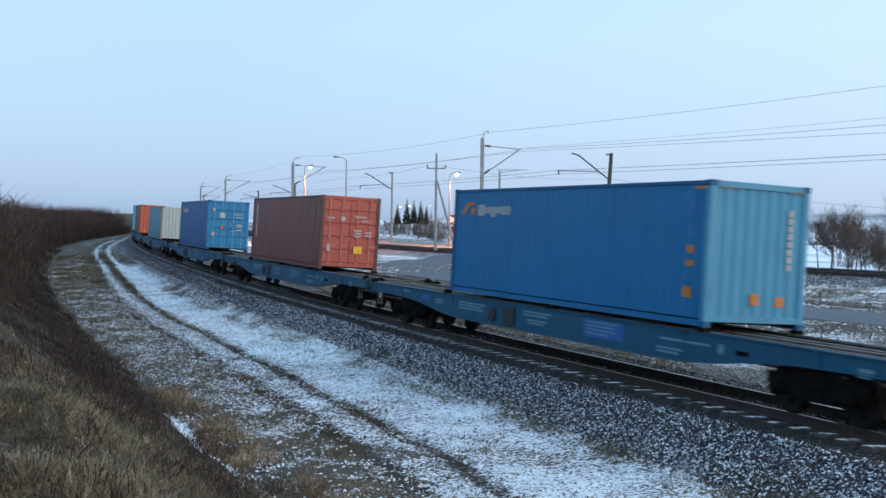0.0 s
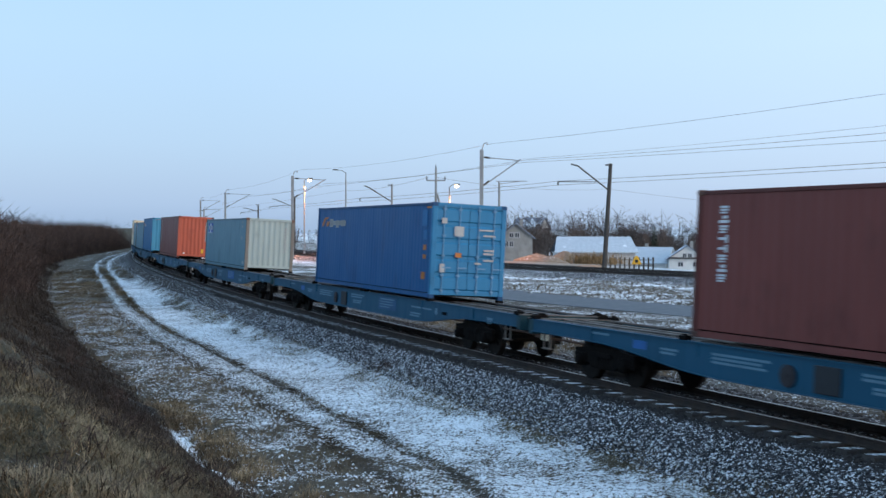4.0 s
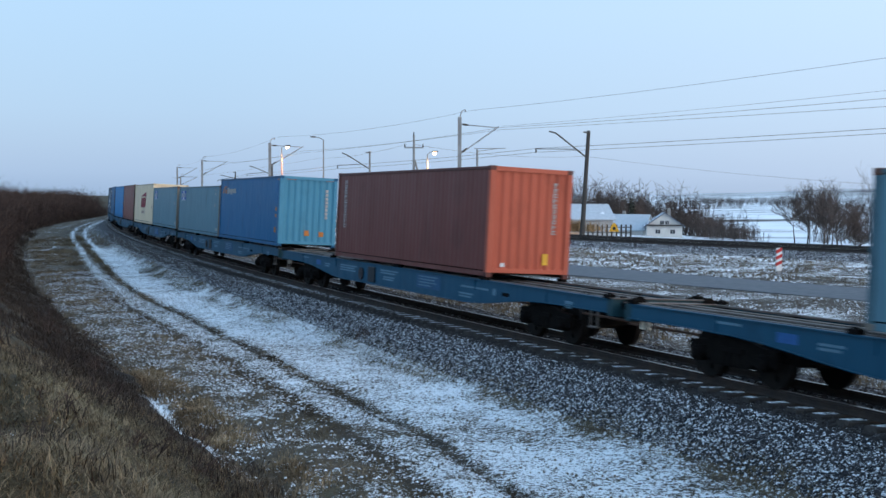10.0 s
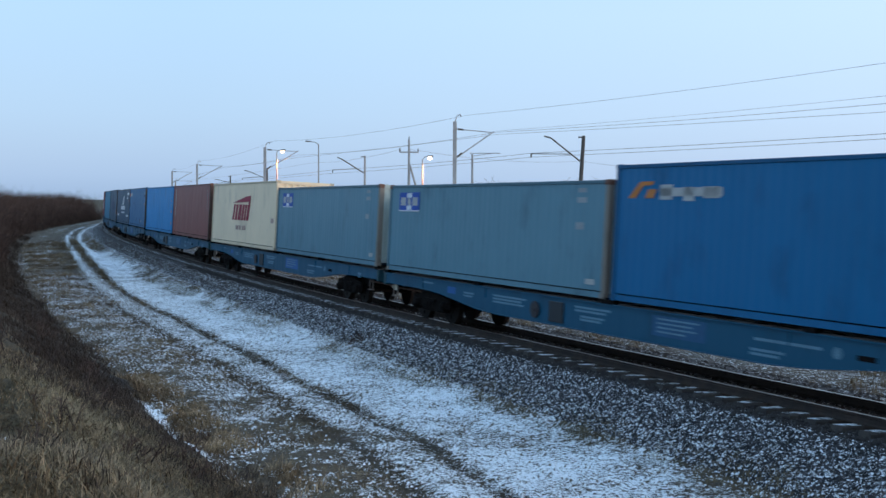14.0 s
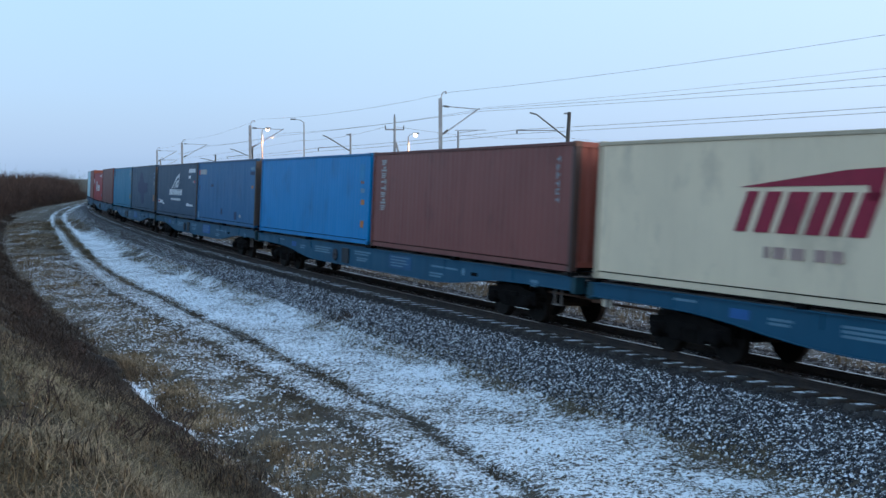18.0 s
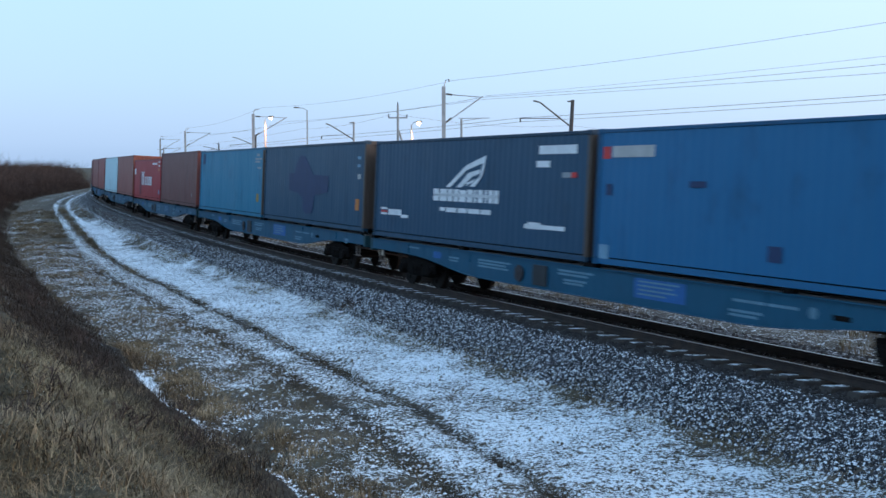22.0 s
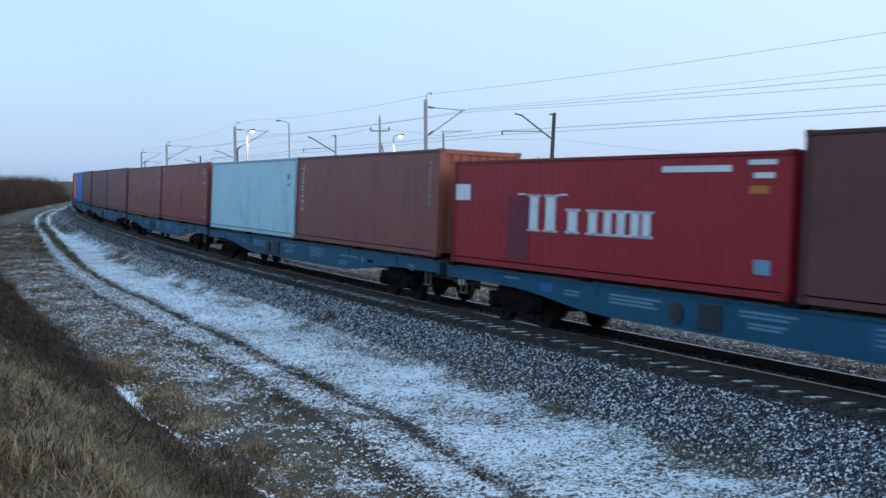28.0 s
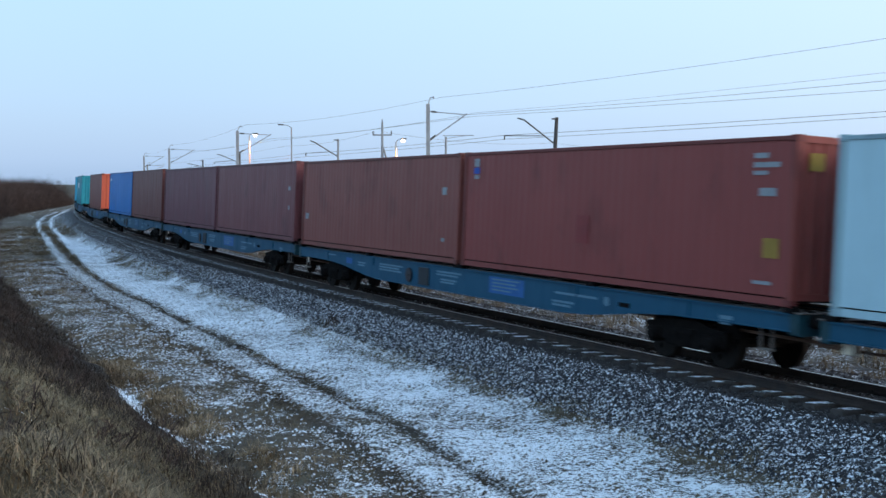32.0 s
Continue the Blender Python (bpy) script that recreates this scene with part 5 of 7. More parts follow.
def crimson_box():
    c = container((0.30, 0.014, 0.022), STD, "crimson container with white block lettering shapes", "sheet", "door", marks=[(-5.6, 1.79, 0.8, 0.4, M_WHITE), (3.55, 2.28, 2.0, 0.12, M_WHITE), (5.35, 2.38, 0.7, 0.09, M_WHITE), (5.4, 2.15, 0.5, 0.1, M_WHITE),
                  (5.45, 0.55, 0.4, 0.26, M_DULLBLUE), (5.3, 1.9, 0.5, 0.14, M_ORANGE)])
    def bar(x0, x1, z0, z1, lean=0.0):
        part("logo_stroke", Shape().prism_y([(x0, z0), (x1, z0), (x1 + lean, z1), (x0 + lean, z1)], -0.004, 0.004), M_WHITE, c, at=(0, -1.204, 0))
    for x0, x1, z1 in ((-2.3, -1.95, 1.76), (-1.62, -1.22, 1.76), (-0.7, -0.34, 1.46), (0.1, 0.4, 1.46), (0.66, 0.92, 1.46), (1.12, 1.4, 1.46), (1.6, 1.86, 1.46), (1.98, 2.24, 1.46)):
        bar(x0, x1, 0.91, z1)
        bar(x0 - 0.09, x1 + 0.09, 0.91, 0.965)
        bar(x0 - 0.09, x1 + 0.09, z1 - 0.055, z1)
    bar(-2.85, -2.5, 1.74, 1.78)
    bar(-1.1, -0.78, 1.74, 1.78)
    part("dark_patch", Shape().box(-3.3, -0.002, 0.22, -2.3, 0.002, 1.7), decal("dull_crimson_patch", (0.16, 0.015, 0.03)), c, at=(0, -1.203, 0))
    return c


load(11, BACK, crimson_box())
load(12, FRONT, container((0.225, 0.072, 0.060), HIGH, "brown container with a lighter red end", "sheet", "door", end_color=(0.22, 0.07, 0.05), marks=text_column(-5.42, 1.0, 2.6, 0.28, M_PALE, 7) + text_column(5.5, 1.35, 2.6, 0.12, M_DULLWHITE, 7)))
load(12, BACK, container((0.42, 0.62, 0.68), HIGH, "pale ice-blue container with clean sides", "sheet", "door", marks=[(5.3, 2.2, 0.3, 0.2, M_DULLBLUE), (5.3, 1.9, 0.3, 0.1, M_DULLBLUE)]))
load(13, FRONT, container((0.235, 0.053, 0.046), HIGH, "red-brown container with yellow and white plates", "sheet", "door", end_color=(0.22, 0.05, 0.04), end_marks=[(-0.75, 2.45, 0.32, 0.3, OCHRE)],
                          marks=[(-5.42, 2.62, 0.26, 0.2, M_DULLWHITE), (-5.42, 2.42, 0.3, 0.16, BLUE_LOGO), (-5.42, 2.26, 0.24, 0.1, M_DULLWHITE), (5.2, 2.56, 0.36, 0.09, M_DULLWHITE), (5.35, 2.4, 0.66, 0.09, M_DULLWHITE), (5.2, 2.26, 0.36, 0.07, M_DULLWHITE), (5.4, 1.93, 0.42, 0.14, M_DULLWHITE), (5.54, 0.97, 0.4, 0.34, OCHRE), (5.35, 0.37, 0.46, 0.06, M_DULLWHITE),
                                 (-0.4, 1.1, 0.5, 0.6, decal("brighter_red_patch", (0.22, 0.03, 0.03)))]))
load(13, BACK, container((0.22, 0.066, 0.054), HIGH, "reddish brown container with faint plates", "sheet", "door", marks=[(5.2, 1.9, 0.25, 0.2, M_DULLWHITE), (5.2, 0.6, 0.2, 0.1, M_DULLWHITE), (-5.6, 1.0, 0.3, 0.2, M_DULLWHITE)]))
load(14, FRONT, container((0.17, 0.054, 0.058), HIGH, "purple-brown container with small white plates", "sheet", "door", marks=[(5.3, 1.9, 0.3, 0.14, M_DULLWHITE), (5.3, 1.2, 0.2, 0.14, M_DULLWHITE)]))
load(14, BACK, container((0.14, 0.046, 0.058), HIGH, "dark purple-brown container without markings", "sheet", "door"))
load(15, FRONT, container((0.135, 0.041, 0.036), HIGH, "brown container with plain ribbed sides", "sheet", "door"))
load(15, BACK, container((0.008, 0.16, 0.46), HIGH, "blue container with a white line of lettering", "sheet", "door", marks=[(-5.3, 2.4, 0.7, 0.14, M_WHITE)]))
# brown side, end brightened to orange-red for the light on front ends
load(16, 0.2, container((0.17, 0.05, 0.04), HIGH, "brown container with its end coloured sunlit orange-red", "sheet", "door", end_color=(0.5, 0.1, 0.05)))
load(17, 0.2, container((0.02, 0.24, 0.30), HIGH, "teal container with a white marking", "sheet", "door", marks=[(-2.0, 1.9, 3.2, 0.5, M_WHITE)]))
load(18, 0.2, container((0.025, 0.22, 0.36), HIGH, "teal blue container with plain sides", "sheet", "door"))


def train_s(t):
    """How far the first wagon's middle has come."""
    return -0.385 + 9.27594 * t + 0.00678593 * t * t


def ride(s, x, z):
    """Where something stands x metres ahead of the middle of a wagon at s."""
    a, b = on_track(s + 9.3), on_track(s - 9.3)
    h = math.atan2(a[1] - b[1], a[0] - b[0])
    m = Matrix.Translation(((a[0] + b[0]) / 2, (a[1] + b[1]) / 2, rail_z(s))) @ Matrix.Rotation(h, 4, "Z") @ Matrix.Rotation(radians(CANT), 4, "X")
    return m @ Matrix.Translation((x, 0, z))


def motions():
    ticks = [0.5 * i for i in range(65)]
    for n, w in WAGONS:
        walk(w, [(t, ride(train_s(t) - (n - 1) * PITCH, 0, 0)) for t in ticks])
    for c, n, x in BOXES:
        walk(c, [(t, ride(train_s(t) - (n - 1) * PITCH, x, DECK)) for t in ticks])
    turns = [i / 15 for i in range(481)]
    for ws, x in WHEELS:
        walk(ws, [(t, Matrix.Translation((x, 0, 0.46)) @ Matrix.Rotation(train_s(t) / 0.46, 4, "Y")) for t in turns])


# ---- masts and wires of the main line ----
ACROSS = Vector((0.811, 0.585, 0))


def base_z(x, y):
    P = np.array([[x, y]])
    z, s, l, m = ground_z(P)
    return float(roughness_z(P, z, l, m)[0])


def mast_near(top, h_tie, h_strut, reach, lamp_lit=False, tilt=0.0, arm_dir=ACROSS):
    """A grey mast with a cantilever towards the tracks and a bracket on its head. top: the place of its head."""
    x, y, z = top
    zb = base_z(x, y) - 0.1
    m = thing("catenary_mast", "grey steel catenary mast with a cantilever arm", "mast", "masts of the overhead line", Matrix.Translation((x, y, zb)))
    h = z - zb
    post = Shape()
    for sy in (-0.11, 0.11):
        post.bevel_box(0, sy - 0.04, -0.17, h, sy + 0.04, 0.17, 0.01)
    k = 0.3
    while k < h - 0.4:
        post.box(k, -0.12, -0.10, k + 0.12, 0.12, 0.10)
        k += 0.75
    part("post", post, M_CONC, m, at=Matrix.Rotation(radians(-90), 4, "Y"))
    part("footing", Shape().prism_x([(-0.4, -0.4), (0.4, -0.4), (0.4, 0.4), (-0.4, 0.4)], -0.5, 0.35), M_CONC, m, "concrete footing", at=Matrix.Rotation(radians(-90), 4, "Y"))
    d = arm_dir
    tip = d * reach + Vector((0, 0, h_tie - zb))
    part("tie_rod", Shape().rod(Vector((0, 0, h_tie - zb + 0.15)), tip, 0.045), M_GALV, m)
    part("strut", Shape().rod(Vector((0, 0, h_strut - zb)), tip + d * 0.15 + Vector((0, 0, 0.08)), 0.06), M_GALV, m)
    part("insulator", Shape().rod(Vector((0, 0, h_tie - zb + 0.15)) + d * 0.35, Vector((0, 0, h_tie - zb + 0.12)) + d * 0.9, 0.09, sides=10), M_DARKPOLE, m, "brown insulator")
    part("insulator", Shape().rod(Vector((0, 0, h_strut - zb)) + d * 0.3 + Vector((0, 0, 0.2)), Vector((0, 0, h_strut - zb + 0.55)) + d * 0.8, 0.09, sides=10), M_DARKPOLE, m, "brown insulator")
    head = Shape().rod((0, 0, h - 0.1), tuple(d * 0.25 + Vector((0, 0, h + 0.55))), 0.05)
    head.rod(tuple(d * 0.25 + Vector((0, 0, h + 0.55))), tuple(d * 0.62 + Vector((0, 0, h + 0.66))), 0.045)
    head.rod(tuple(d * 0.62 + Vector((0, 0, h + 0.66))), tuple(d * 0.66 + Vector((0, 0, h + 0.45))), 0.06)
    part("feeder_bracket", head, M_GALV, m)
    return m


def mast_far(top, foot, h_arm, arm_tip, elbow, reg, pale=False):
    """A slim dark pole with a cranked arm reaching over the tracks."""
    x, y, z = foot
    m = thing("catenary_mast", "slender dark catenary pole with a cranked arm" if not pale else "catenary pole coloured pale for lamp light, with a cranked arm", "mast", "masts of the overhead line", Matrix.Translation(foot))
    o = Vector(foot)
    # the pale pole's lighter grey stands in for lamp light falling on it
    mat = M_CONC if pale else M_DARKPOLE
    part("post", Shape().rod((0, 0, -0.6), tuple(Vector(top) - o), 0.17 if pale else 0.24, 0.12 if pale else 0.17, 12), mat, m)
    a = Shape().rod(tuple((Vector(top) - o) * ((h_arm - z) / (top[2] - z))), tuple(Vector(elbow) - o), 0.07)
    a.rod(tuple(Vector(elbow) - o), tuple(Vector(arm_tip) - o), 0.07)
    part("arm", a, M_DARKPOLE, m)
    r0 = (Vector(top) - o) * ((h_arm - z) / (top[2] - z))
    mid = r0 + (Vector(elbow) - o - r0) * 0.35
    part("registration_arm", Shape().rod(tuple(mid), tuple(Vector(reg) - o), 0.04).rod(tuple(Vector(reg) - o), tuple(Vector(reg) - o - Vector((0, 0, 0.35))), 0.07), M_DARKPOLE, m)
    part("insulator", Shape().rod(tuple(Vector(top) - o - Vector((0, 0, 0.15))), tuple(Vector(top) - o + Vector((-0.5, -0.3, -0.15))), 0.07), M_DARKPOLE, m, "dark insulator")
    return m


A1, A2, A3, A4 = (1.18, 108.5, 10.57), (-22.87, 156.0, 10.31), (-46.47, 229.0, 10.33), (-64.63, 289.0, 10.39)
mast_near(A1, 9.75, 7.2, 4.3)
mast_near(A2, 9.85, 7.3, 4.4, arm_dir=Vector((0.9, 0.43, 0)))
mast_near(A3, 10.0, 7.4, 4.6, arm_dir=Vector((0.95, 0.3, 0)))
mast_near(A4, 10.2, 7.6, 4.6, arm_dir=Vector((0.95, 0.3, 0)))
mast_near((-72.88, 330.0, 8.92), 8.7, 6.5, 4.4, arm_dir=Vector((0.95, 0.3, 0)))
mast_near((39.5, 55.8, 11.4), 9.75, 7.2, 4.3)
mast_far((13.38, 113.6, 9.63), (12.82, 113.6, -0.01), 7.1, (9.52, 112.0, 9.48), (10.15, 112.0, 9.32), (8.25, 111.0, 7.81))
mast_far((-10.05, 158.0, 9.34), (-10.11, 158.0, -0.29), 7.0, (-13.55, 156.5, 9.05), (-12.96, 156.5, 8.83), (-14.09, 156.0, 7.42), True)
mast_far((-33.59, 232.0, 9.71), (-33.71, 232.0, -0.3), 7.6, (-37.62, 230.0, 9.21), (-36.75, 230.0, 9.0), (-38.05, 230.0, 7.7))
mast_far((-52.59, 300.0, 9.59), (-52.62, 300.0, -0.41), 7.9, (-56.02, 298.0, 8.69), (-55.18, 298.0, 8.56), (-56.58, 298.0, 7.43))
mast_far((47.5, 66.0, 9.6), (47.5, 66.0, -0.4), 7.1, (44.0, 63.4, 9.4), (44.6, 63.9, 9.3), (42.8, 62.6, 7.9))


def wire(name, pts, r, sag, label):
    """A wire hung from point to point."""
    line = [Vector(pts[0])]
    for a, b in zip(pts, pts[1:]):
        a, b = Vector(a), Vector(b)
        for i in range(1, 13):
            t = i / 12
            line.append(a.lerp(b, t) - Vector((0, 0, sag * 4 * t * (1 - t))))
    ring = [(r * math.cos(q), r * math.sin(q)) for q in (0, 1.257, 2.513, 3.770, 5.027)]
    return tagged(new(name, sweep(line, ring, [M_WIRE])), label, "wire", "wires of the overhead line")


wire("feeder_wire", [(42.5, 52.0, 13.2), (2.25, 108.8, 11.16), (-21.77, 156.5, 11.14), (-45.5, 229.0, 10.98), (-63.81, 289.0, 10.93)], 0.012, 0.5, "thin dark feeder wire along the mast heads")
wire("catenary_wire", [(44, 56.5, 10.4), (5.01, 111.0, 9.77), (-18.79, 158.0, 9.38), (-41.93, 230.0, 9.84), (-59.82, 290.0, 9.62)], 0.015, 0.35, "dark carrier wire over the nearer main track")
wire("contact_wire", [(44, 56.7, 9.3), (5.01, 111.0, 9.56), (-18.79, 158.0, 9.09), (-41.93, 230.0, 9.62), (-59.82, 290.0, 9.34)], 0.014, 0.12, "thin contact wire over the nearer main track")
wire("tie_wire", [(43, 55, 10.9), (5.07, 111.2, 9.89)], 0.01, 0.3, "thin stay wire between the masts")
wire("catenary_wire", [(44, 62.8, 8.5), (8.3, 111.0, 7.86), (-14.02, 156.0, 7.42), (-38.05, 230.0, 7.7), (-56.58, 298.0, 7.57)], 0.019, 0.16, "dark carrier wire over the farther main track")
wire("contact_wire", [(44, 62.7, 8.1), (8.3, 111.0, 7.5), (-14.02, 156.0, 6.99), (-38.05, 230.0, 7.37), (-56.58, 298.0, 7.29)], 0.017, 0.12, "dark contact wire over the farther main track")
wire("power_line", [(-3.41, 126.0, 8.84), (19.57, 170.0, 9.2), (64.5, 150.0, 4.6)], 0.014, 0.6, "thin power line across the fields")
wire("power_line", [(-4.17, 126.0, 8.84), (-20.02, 190.0, 9.47), (-68.23, 300.0, 7.98)], 0.014, 0.4, "thin power line beside the railway")

# ---- poles, lamps and signals at the level crossing ----


def utility_pole():
    x, y, z = (-3.41, 126.0, 9.79)
    zb = base_z(x, y)
    m = thing("utility_pole", "concrete utility pole with a cross arm and a slanted brace", "utility pole", "", Matrix.Translation((x, y, zb)))
    h = z - zb
    part("pole", Shape().rod((0, 0, -0.5), (0, 0, h), 0.19, 0.11, 8), M_CONC, m)
    part("brace", Shape().rod((2.3, 0.2, -0.5), (0.1, 0, h - 2.6), 0.15, 0.10, 8), M_CONC, m, "slanted concrete brace")
    part("cross_arm", Shape().box(-1.0, -0.06, h - 1.35, 1.0, 0.06, h - 1.2), M_GALV, m)
    for dx in (-0.95, 0.95):
        part("insulator", Shape().rod((dx, 0, h - 1.2), (dx, 0, h - 0.85), 0.07, 0.04, 8), M_DARKPOLE, m)
    part("insulator", Shape().rod((0, 0, h), (0, 0, h + 0.35), 0.07, 0.04, 8), M_DARKPOLE, m)


utility_pole()
M_SODIUM = bpy.data.materials.new("sodium_glow")
M_SODIUM.use_nodes = True
M_SODIUM.node_tree.nodes["Principled BSDF"].inputs["Emission Color"].default_value = (1.0, 0.66, 0.36, 1)
M_SODIUM.node_tree.nodes["Principled BSDF"].inputs["Emission Strength"].default_value = 9.0


def street_lamp(top, reach, lit, power=0.0, big=True):
    x, y, z = top
    zb = base_z(x, y)
    m = thing("street_lamp", "lit sodium street lamp on a tall pole" if lit else "unlit street lamp on a tall grey pole", "street lamp", "street lamps", Matrix.Translation((x, y, zb)))
    h = z - zb
    part("pole", Shape().rod((0, 0, -0.4), (0, 0, h - 0.25), 0.12, 0.07, 10), M_CONC, m)
    part("arm", Shape().rod((0, 0, h - 0.3), (reach * 0.5, 0, h), 0.035).rod((reach * 0.5, 0, h), (reach, 0, h + 0.05), 0.03), M_DARKPOLE, m)
    s = 1 if reach > 0 else -1
    head = Shape().prism_y([(0, 0), (s * 0.75, 0.02), (s * 0.7, 0.16), (s * 0.1, 0.14)][::s], -0.17, 0.17)
    part("lamp_head", head, M_DARKPOLE, m, at=(reach, 0, h + 0.02))
    if lit:
        part("glowing_lens", Shape().rod((0.1 * s, 0, -0.16), (0.3 * s, 0, -0.2), 0.12, 0.22, 12).rod((0.3 * s, 0, -0.2), (0.56 * s, 0, -0.14), 0.22, 0.1, 12), M_SODIUM, m, "glowing orange lens", at=(reach, 0, h + 0.05))
        ld = bpy.data.lights.new("sodium_lamp", "SPOT")
        ld.spot_size, ld.spot_blend = radians(150), 0.4
        ld.energy, ld.color, ld.shadow_soft_size = power, (1.0, 0.32, 0.09), 0.1
        lo = new("sodium_lamp", ld)
        lo.location = (x + reach + 0.4 * s, y, z - 0.7)
    return m


street_lamp((-22.7, 166.0, 10.3), 0.45, True, 13000)
street_lamp((-2.21, 140.0, 8.55), 0.5, True, 9000)
street_lamp((-15.31, 150.0, 10.7), -0.9, False)
for p in ((-21.37, 420.0, 7.57), (-17.64, 430.0, 7.68), (-30.37, 520.0, 8.08), (-20.73, 610.0, 9.82)):
    street_lamp(p, 0.5, True, 400)


def striped_post(m, h, r, n):
    for i in range(n):
        part("stripe", Shape().rod((0, 0, h * i / n), (0, 0, h * (i + 1) / n), r, sides=10), M_RED if i % 2 else M_WHITE, m)


def crossing_signal(foot, h, rz, board=None):
    """A warning light post with striped mast, crossed boards and a light box."""
    m = thing("crossing_signal", "red and white striped level crossing signal with black light box", "railway signal", "crossing signals", Matrix.Translation(foot) @ Matrix.Rotation(radians(rz), 4, "Z"))
    striped_post(m, h, 0.09, 10)
    for s in (-1, 1):
        for i, mt in enumerate((M_RED, M_WHITE, M_RED, M_WHITE, M_RED)):
            part("cross_board", Shape().box(-0.75 + 0.3 * i, -0.02, -0.15, -0.45 + 0.3 * i, 0.02, 0.15), board or mt, m,
                 at=Matrix.Translation((0, -0.12 - 0.03 * s, h - 0.35)) @ Matrix.Rotation(radians(32 * s), 4, "Y"))
    if board:
        part("back_board", Shape().box(-0.62, -0.01, -0.6, 0.62, 0.01, 0.6), M_SIGNBLACK, m, "black back board", at=(0, -0.06, h - 0.35))
    part("light_box", Shape().bevel_box(-0.78, -0.06, -0.32, 0.78, 0.06, 0.32, 0.03), M_SIGNBLACK, m, "black light box", at=(0, -0.16, h - 1.5))
    for dx in (-0.36, 0.36):
        part("lens", Shape().rod((dx, -0.24, 0), (dx, -0.2, 0), 0.13, sides=14), M_RED, m, "unlit red lens", at=(0, 0, h - 1.5))
    part("control_box", Shape().box(-0.2, -0.15, 0.1, 0.2, 0.15, 0.9), M_GALV, m, at=(0.0, 0.3, 0))


# base colour is warmed to carry the orange sodium light on this ground
M_APRON = snowy("sodium_tinted_slabs", (0.42, 0.30, 0.22), (0.32, 0.22, 0.16), 0.25, 1.5)


def crossing_apron():
    """Level ground of slabs added behind the main line at the crossing, tinted for the lamp light."""
    m = thing("crossing_apron", "level crossing slabs coloured warm for the sodium light", "crossing", "", kind="structure")
    for j in range(3):
        line = main_line(6.3 + 1.6 * j)
        for a, b in zip(line, line[1:]):
            if not 116 < a.y < 172:
                continue
            d = b - a
            hl = d.length / 2 - 0.015
            d.normalize()
            r = Vector((d.y, -d.x, 0))
            p = a.lerp(b, 0.5)
            rot = Matrix(((d.x, r.x, 0, p.x), (d.y, r.y, 0, p.y), (0, 0, 1, -0.12 + 0.02 * j), (0, 0, 0, 1)))
            part("slab", Shape().bevel_box(-hl, -0.785, -1.4, hl, 0.785, 0.03, 0.015), M_APRON, m, at=rot, key=("slab", round(hl, 2)))


crossing_apron()
for (x, y, z), h, rz, board in (((2.58, 134.0, 0.1), 4.5, 62, None), ((-1.91, 150.0, -0.01), 4.4, 20, M_WHITE), ((-16.3, 150.0, -0.14), 5.0, 0, None)):
    crossing_signal((x, y, base_z(x, y)), h, rz, board)


def barrier(foot, length, rz):
    m = thing("crossing_barrier", "red and white raised level crossing barrier", "barrier", "", Matrix.Translation(foot) @ Matrix.Rotation(radians(rz), 4, "Z"))
    part("housing", Shape().bevel_box(-0.25, -0.25, 0, 0.25, 0.25, 1.1, 0.04), M_GALV, m)
    for i in range(8):
        part("boom_piece", Shape().box(-0.07, -0.05, 0, 0.07, 0.05, length / 8), M_RED if i % 2 else M_WHITE, m, at=(0.1 - 0.02 * i, -0.3, 0.9 + i * length / 8))


x, y, z = (-2.32, 149.0, -0.34)
barrier((x, y, base_z(x, y)), 3.2, 0)


def plain_mast():
    x, y, z = (3.27, 128.0, 8.42)
    zb = base_z(x, y)
    m = thing("catenary_mast", "thin pale mast with a light cross arm", "mast", "masts of the overhead line", Matrix.Translation((x, y, zb)))
    h = z - zb
    part("post", Shape().rod((0, 0, -0.4), (0, 0, h), 0.16, 0.11, 10), M_CONC, m)
    part("arm", Shape().rod((-0.3, 0, h + 0.1), (3.0, 0.6, h + 0.15), 0.04), M_GALV, m)
    part("strut", Shape().rod((0, 0, h - 0.2), (2.2, 0.4, h + 0.12), 0.03), M_GALV, m)
    part("number_plate_blank", Shape().box(-0.2, -0.22, 1.9, 0.2, -0.18, 2.3), M_WHITE, m)


plain_mast()


def striped_marker():
    x, y, z = (16.76, 60.5, -0.5)
    m = thing("marker_post", "white marker post with red slanting bands", "marker post", "", Matrix.Translation((x, y, base_z(x, y))) @ Matrix.Rotation(radians(12), 4, "Z"))
    part("post", Shape().bevel_box(-0.15, -0.04, 0.25, 0.15, 0.04, 1.42, 0.012), M_WHITE, m)
    part("foot", Shape().box(-0.08, -0.05, -0.3, 0.08, 0.05, 0.26), M_CONC, m, "grey concrete foot")
    for z0 in (0.5, 0.82, 1.14):
        part("red_band", Shape().prism_y([(-0.152, z0), (0.152, z0 + 0.14), (0.152, z0 + 0.31), (-0.152, z0 + 0.17)], -0.044, 0.044), M_RED, m)


striped_marker()


def warning_sign():
    x, y, z = (17.87, 128.0, -0.3)
    zb = base_z(x, y)
    m = thing("warning_sign", "yellow triangular warning sign on a short post", "sign", "", Matrix.Translation((x, y, zb)))
    h = z - zb
    part("post", Shape().rod((0, 0.05, -0.3), (0, 0.05, h + 0.9), 0.04), M_GALV, m)
    part("plate", Shape().prism_y([(-0.55, h + 0.05), (0.55, h + 0.05), (0.12, h + 0.95), (-0.12, h + 0.95)], -0.02, 0.02), M_YELLOW, m)
    part("symbol", Shape().rod((0, -0.03, h + 0.38), (0, -0.02, h + 0.38), 0.18, sides=14), M_SIGNBLACK, m, "black symbol")


warning_sign()

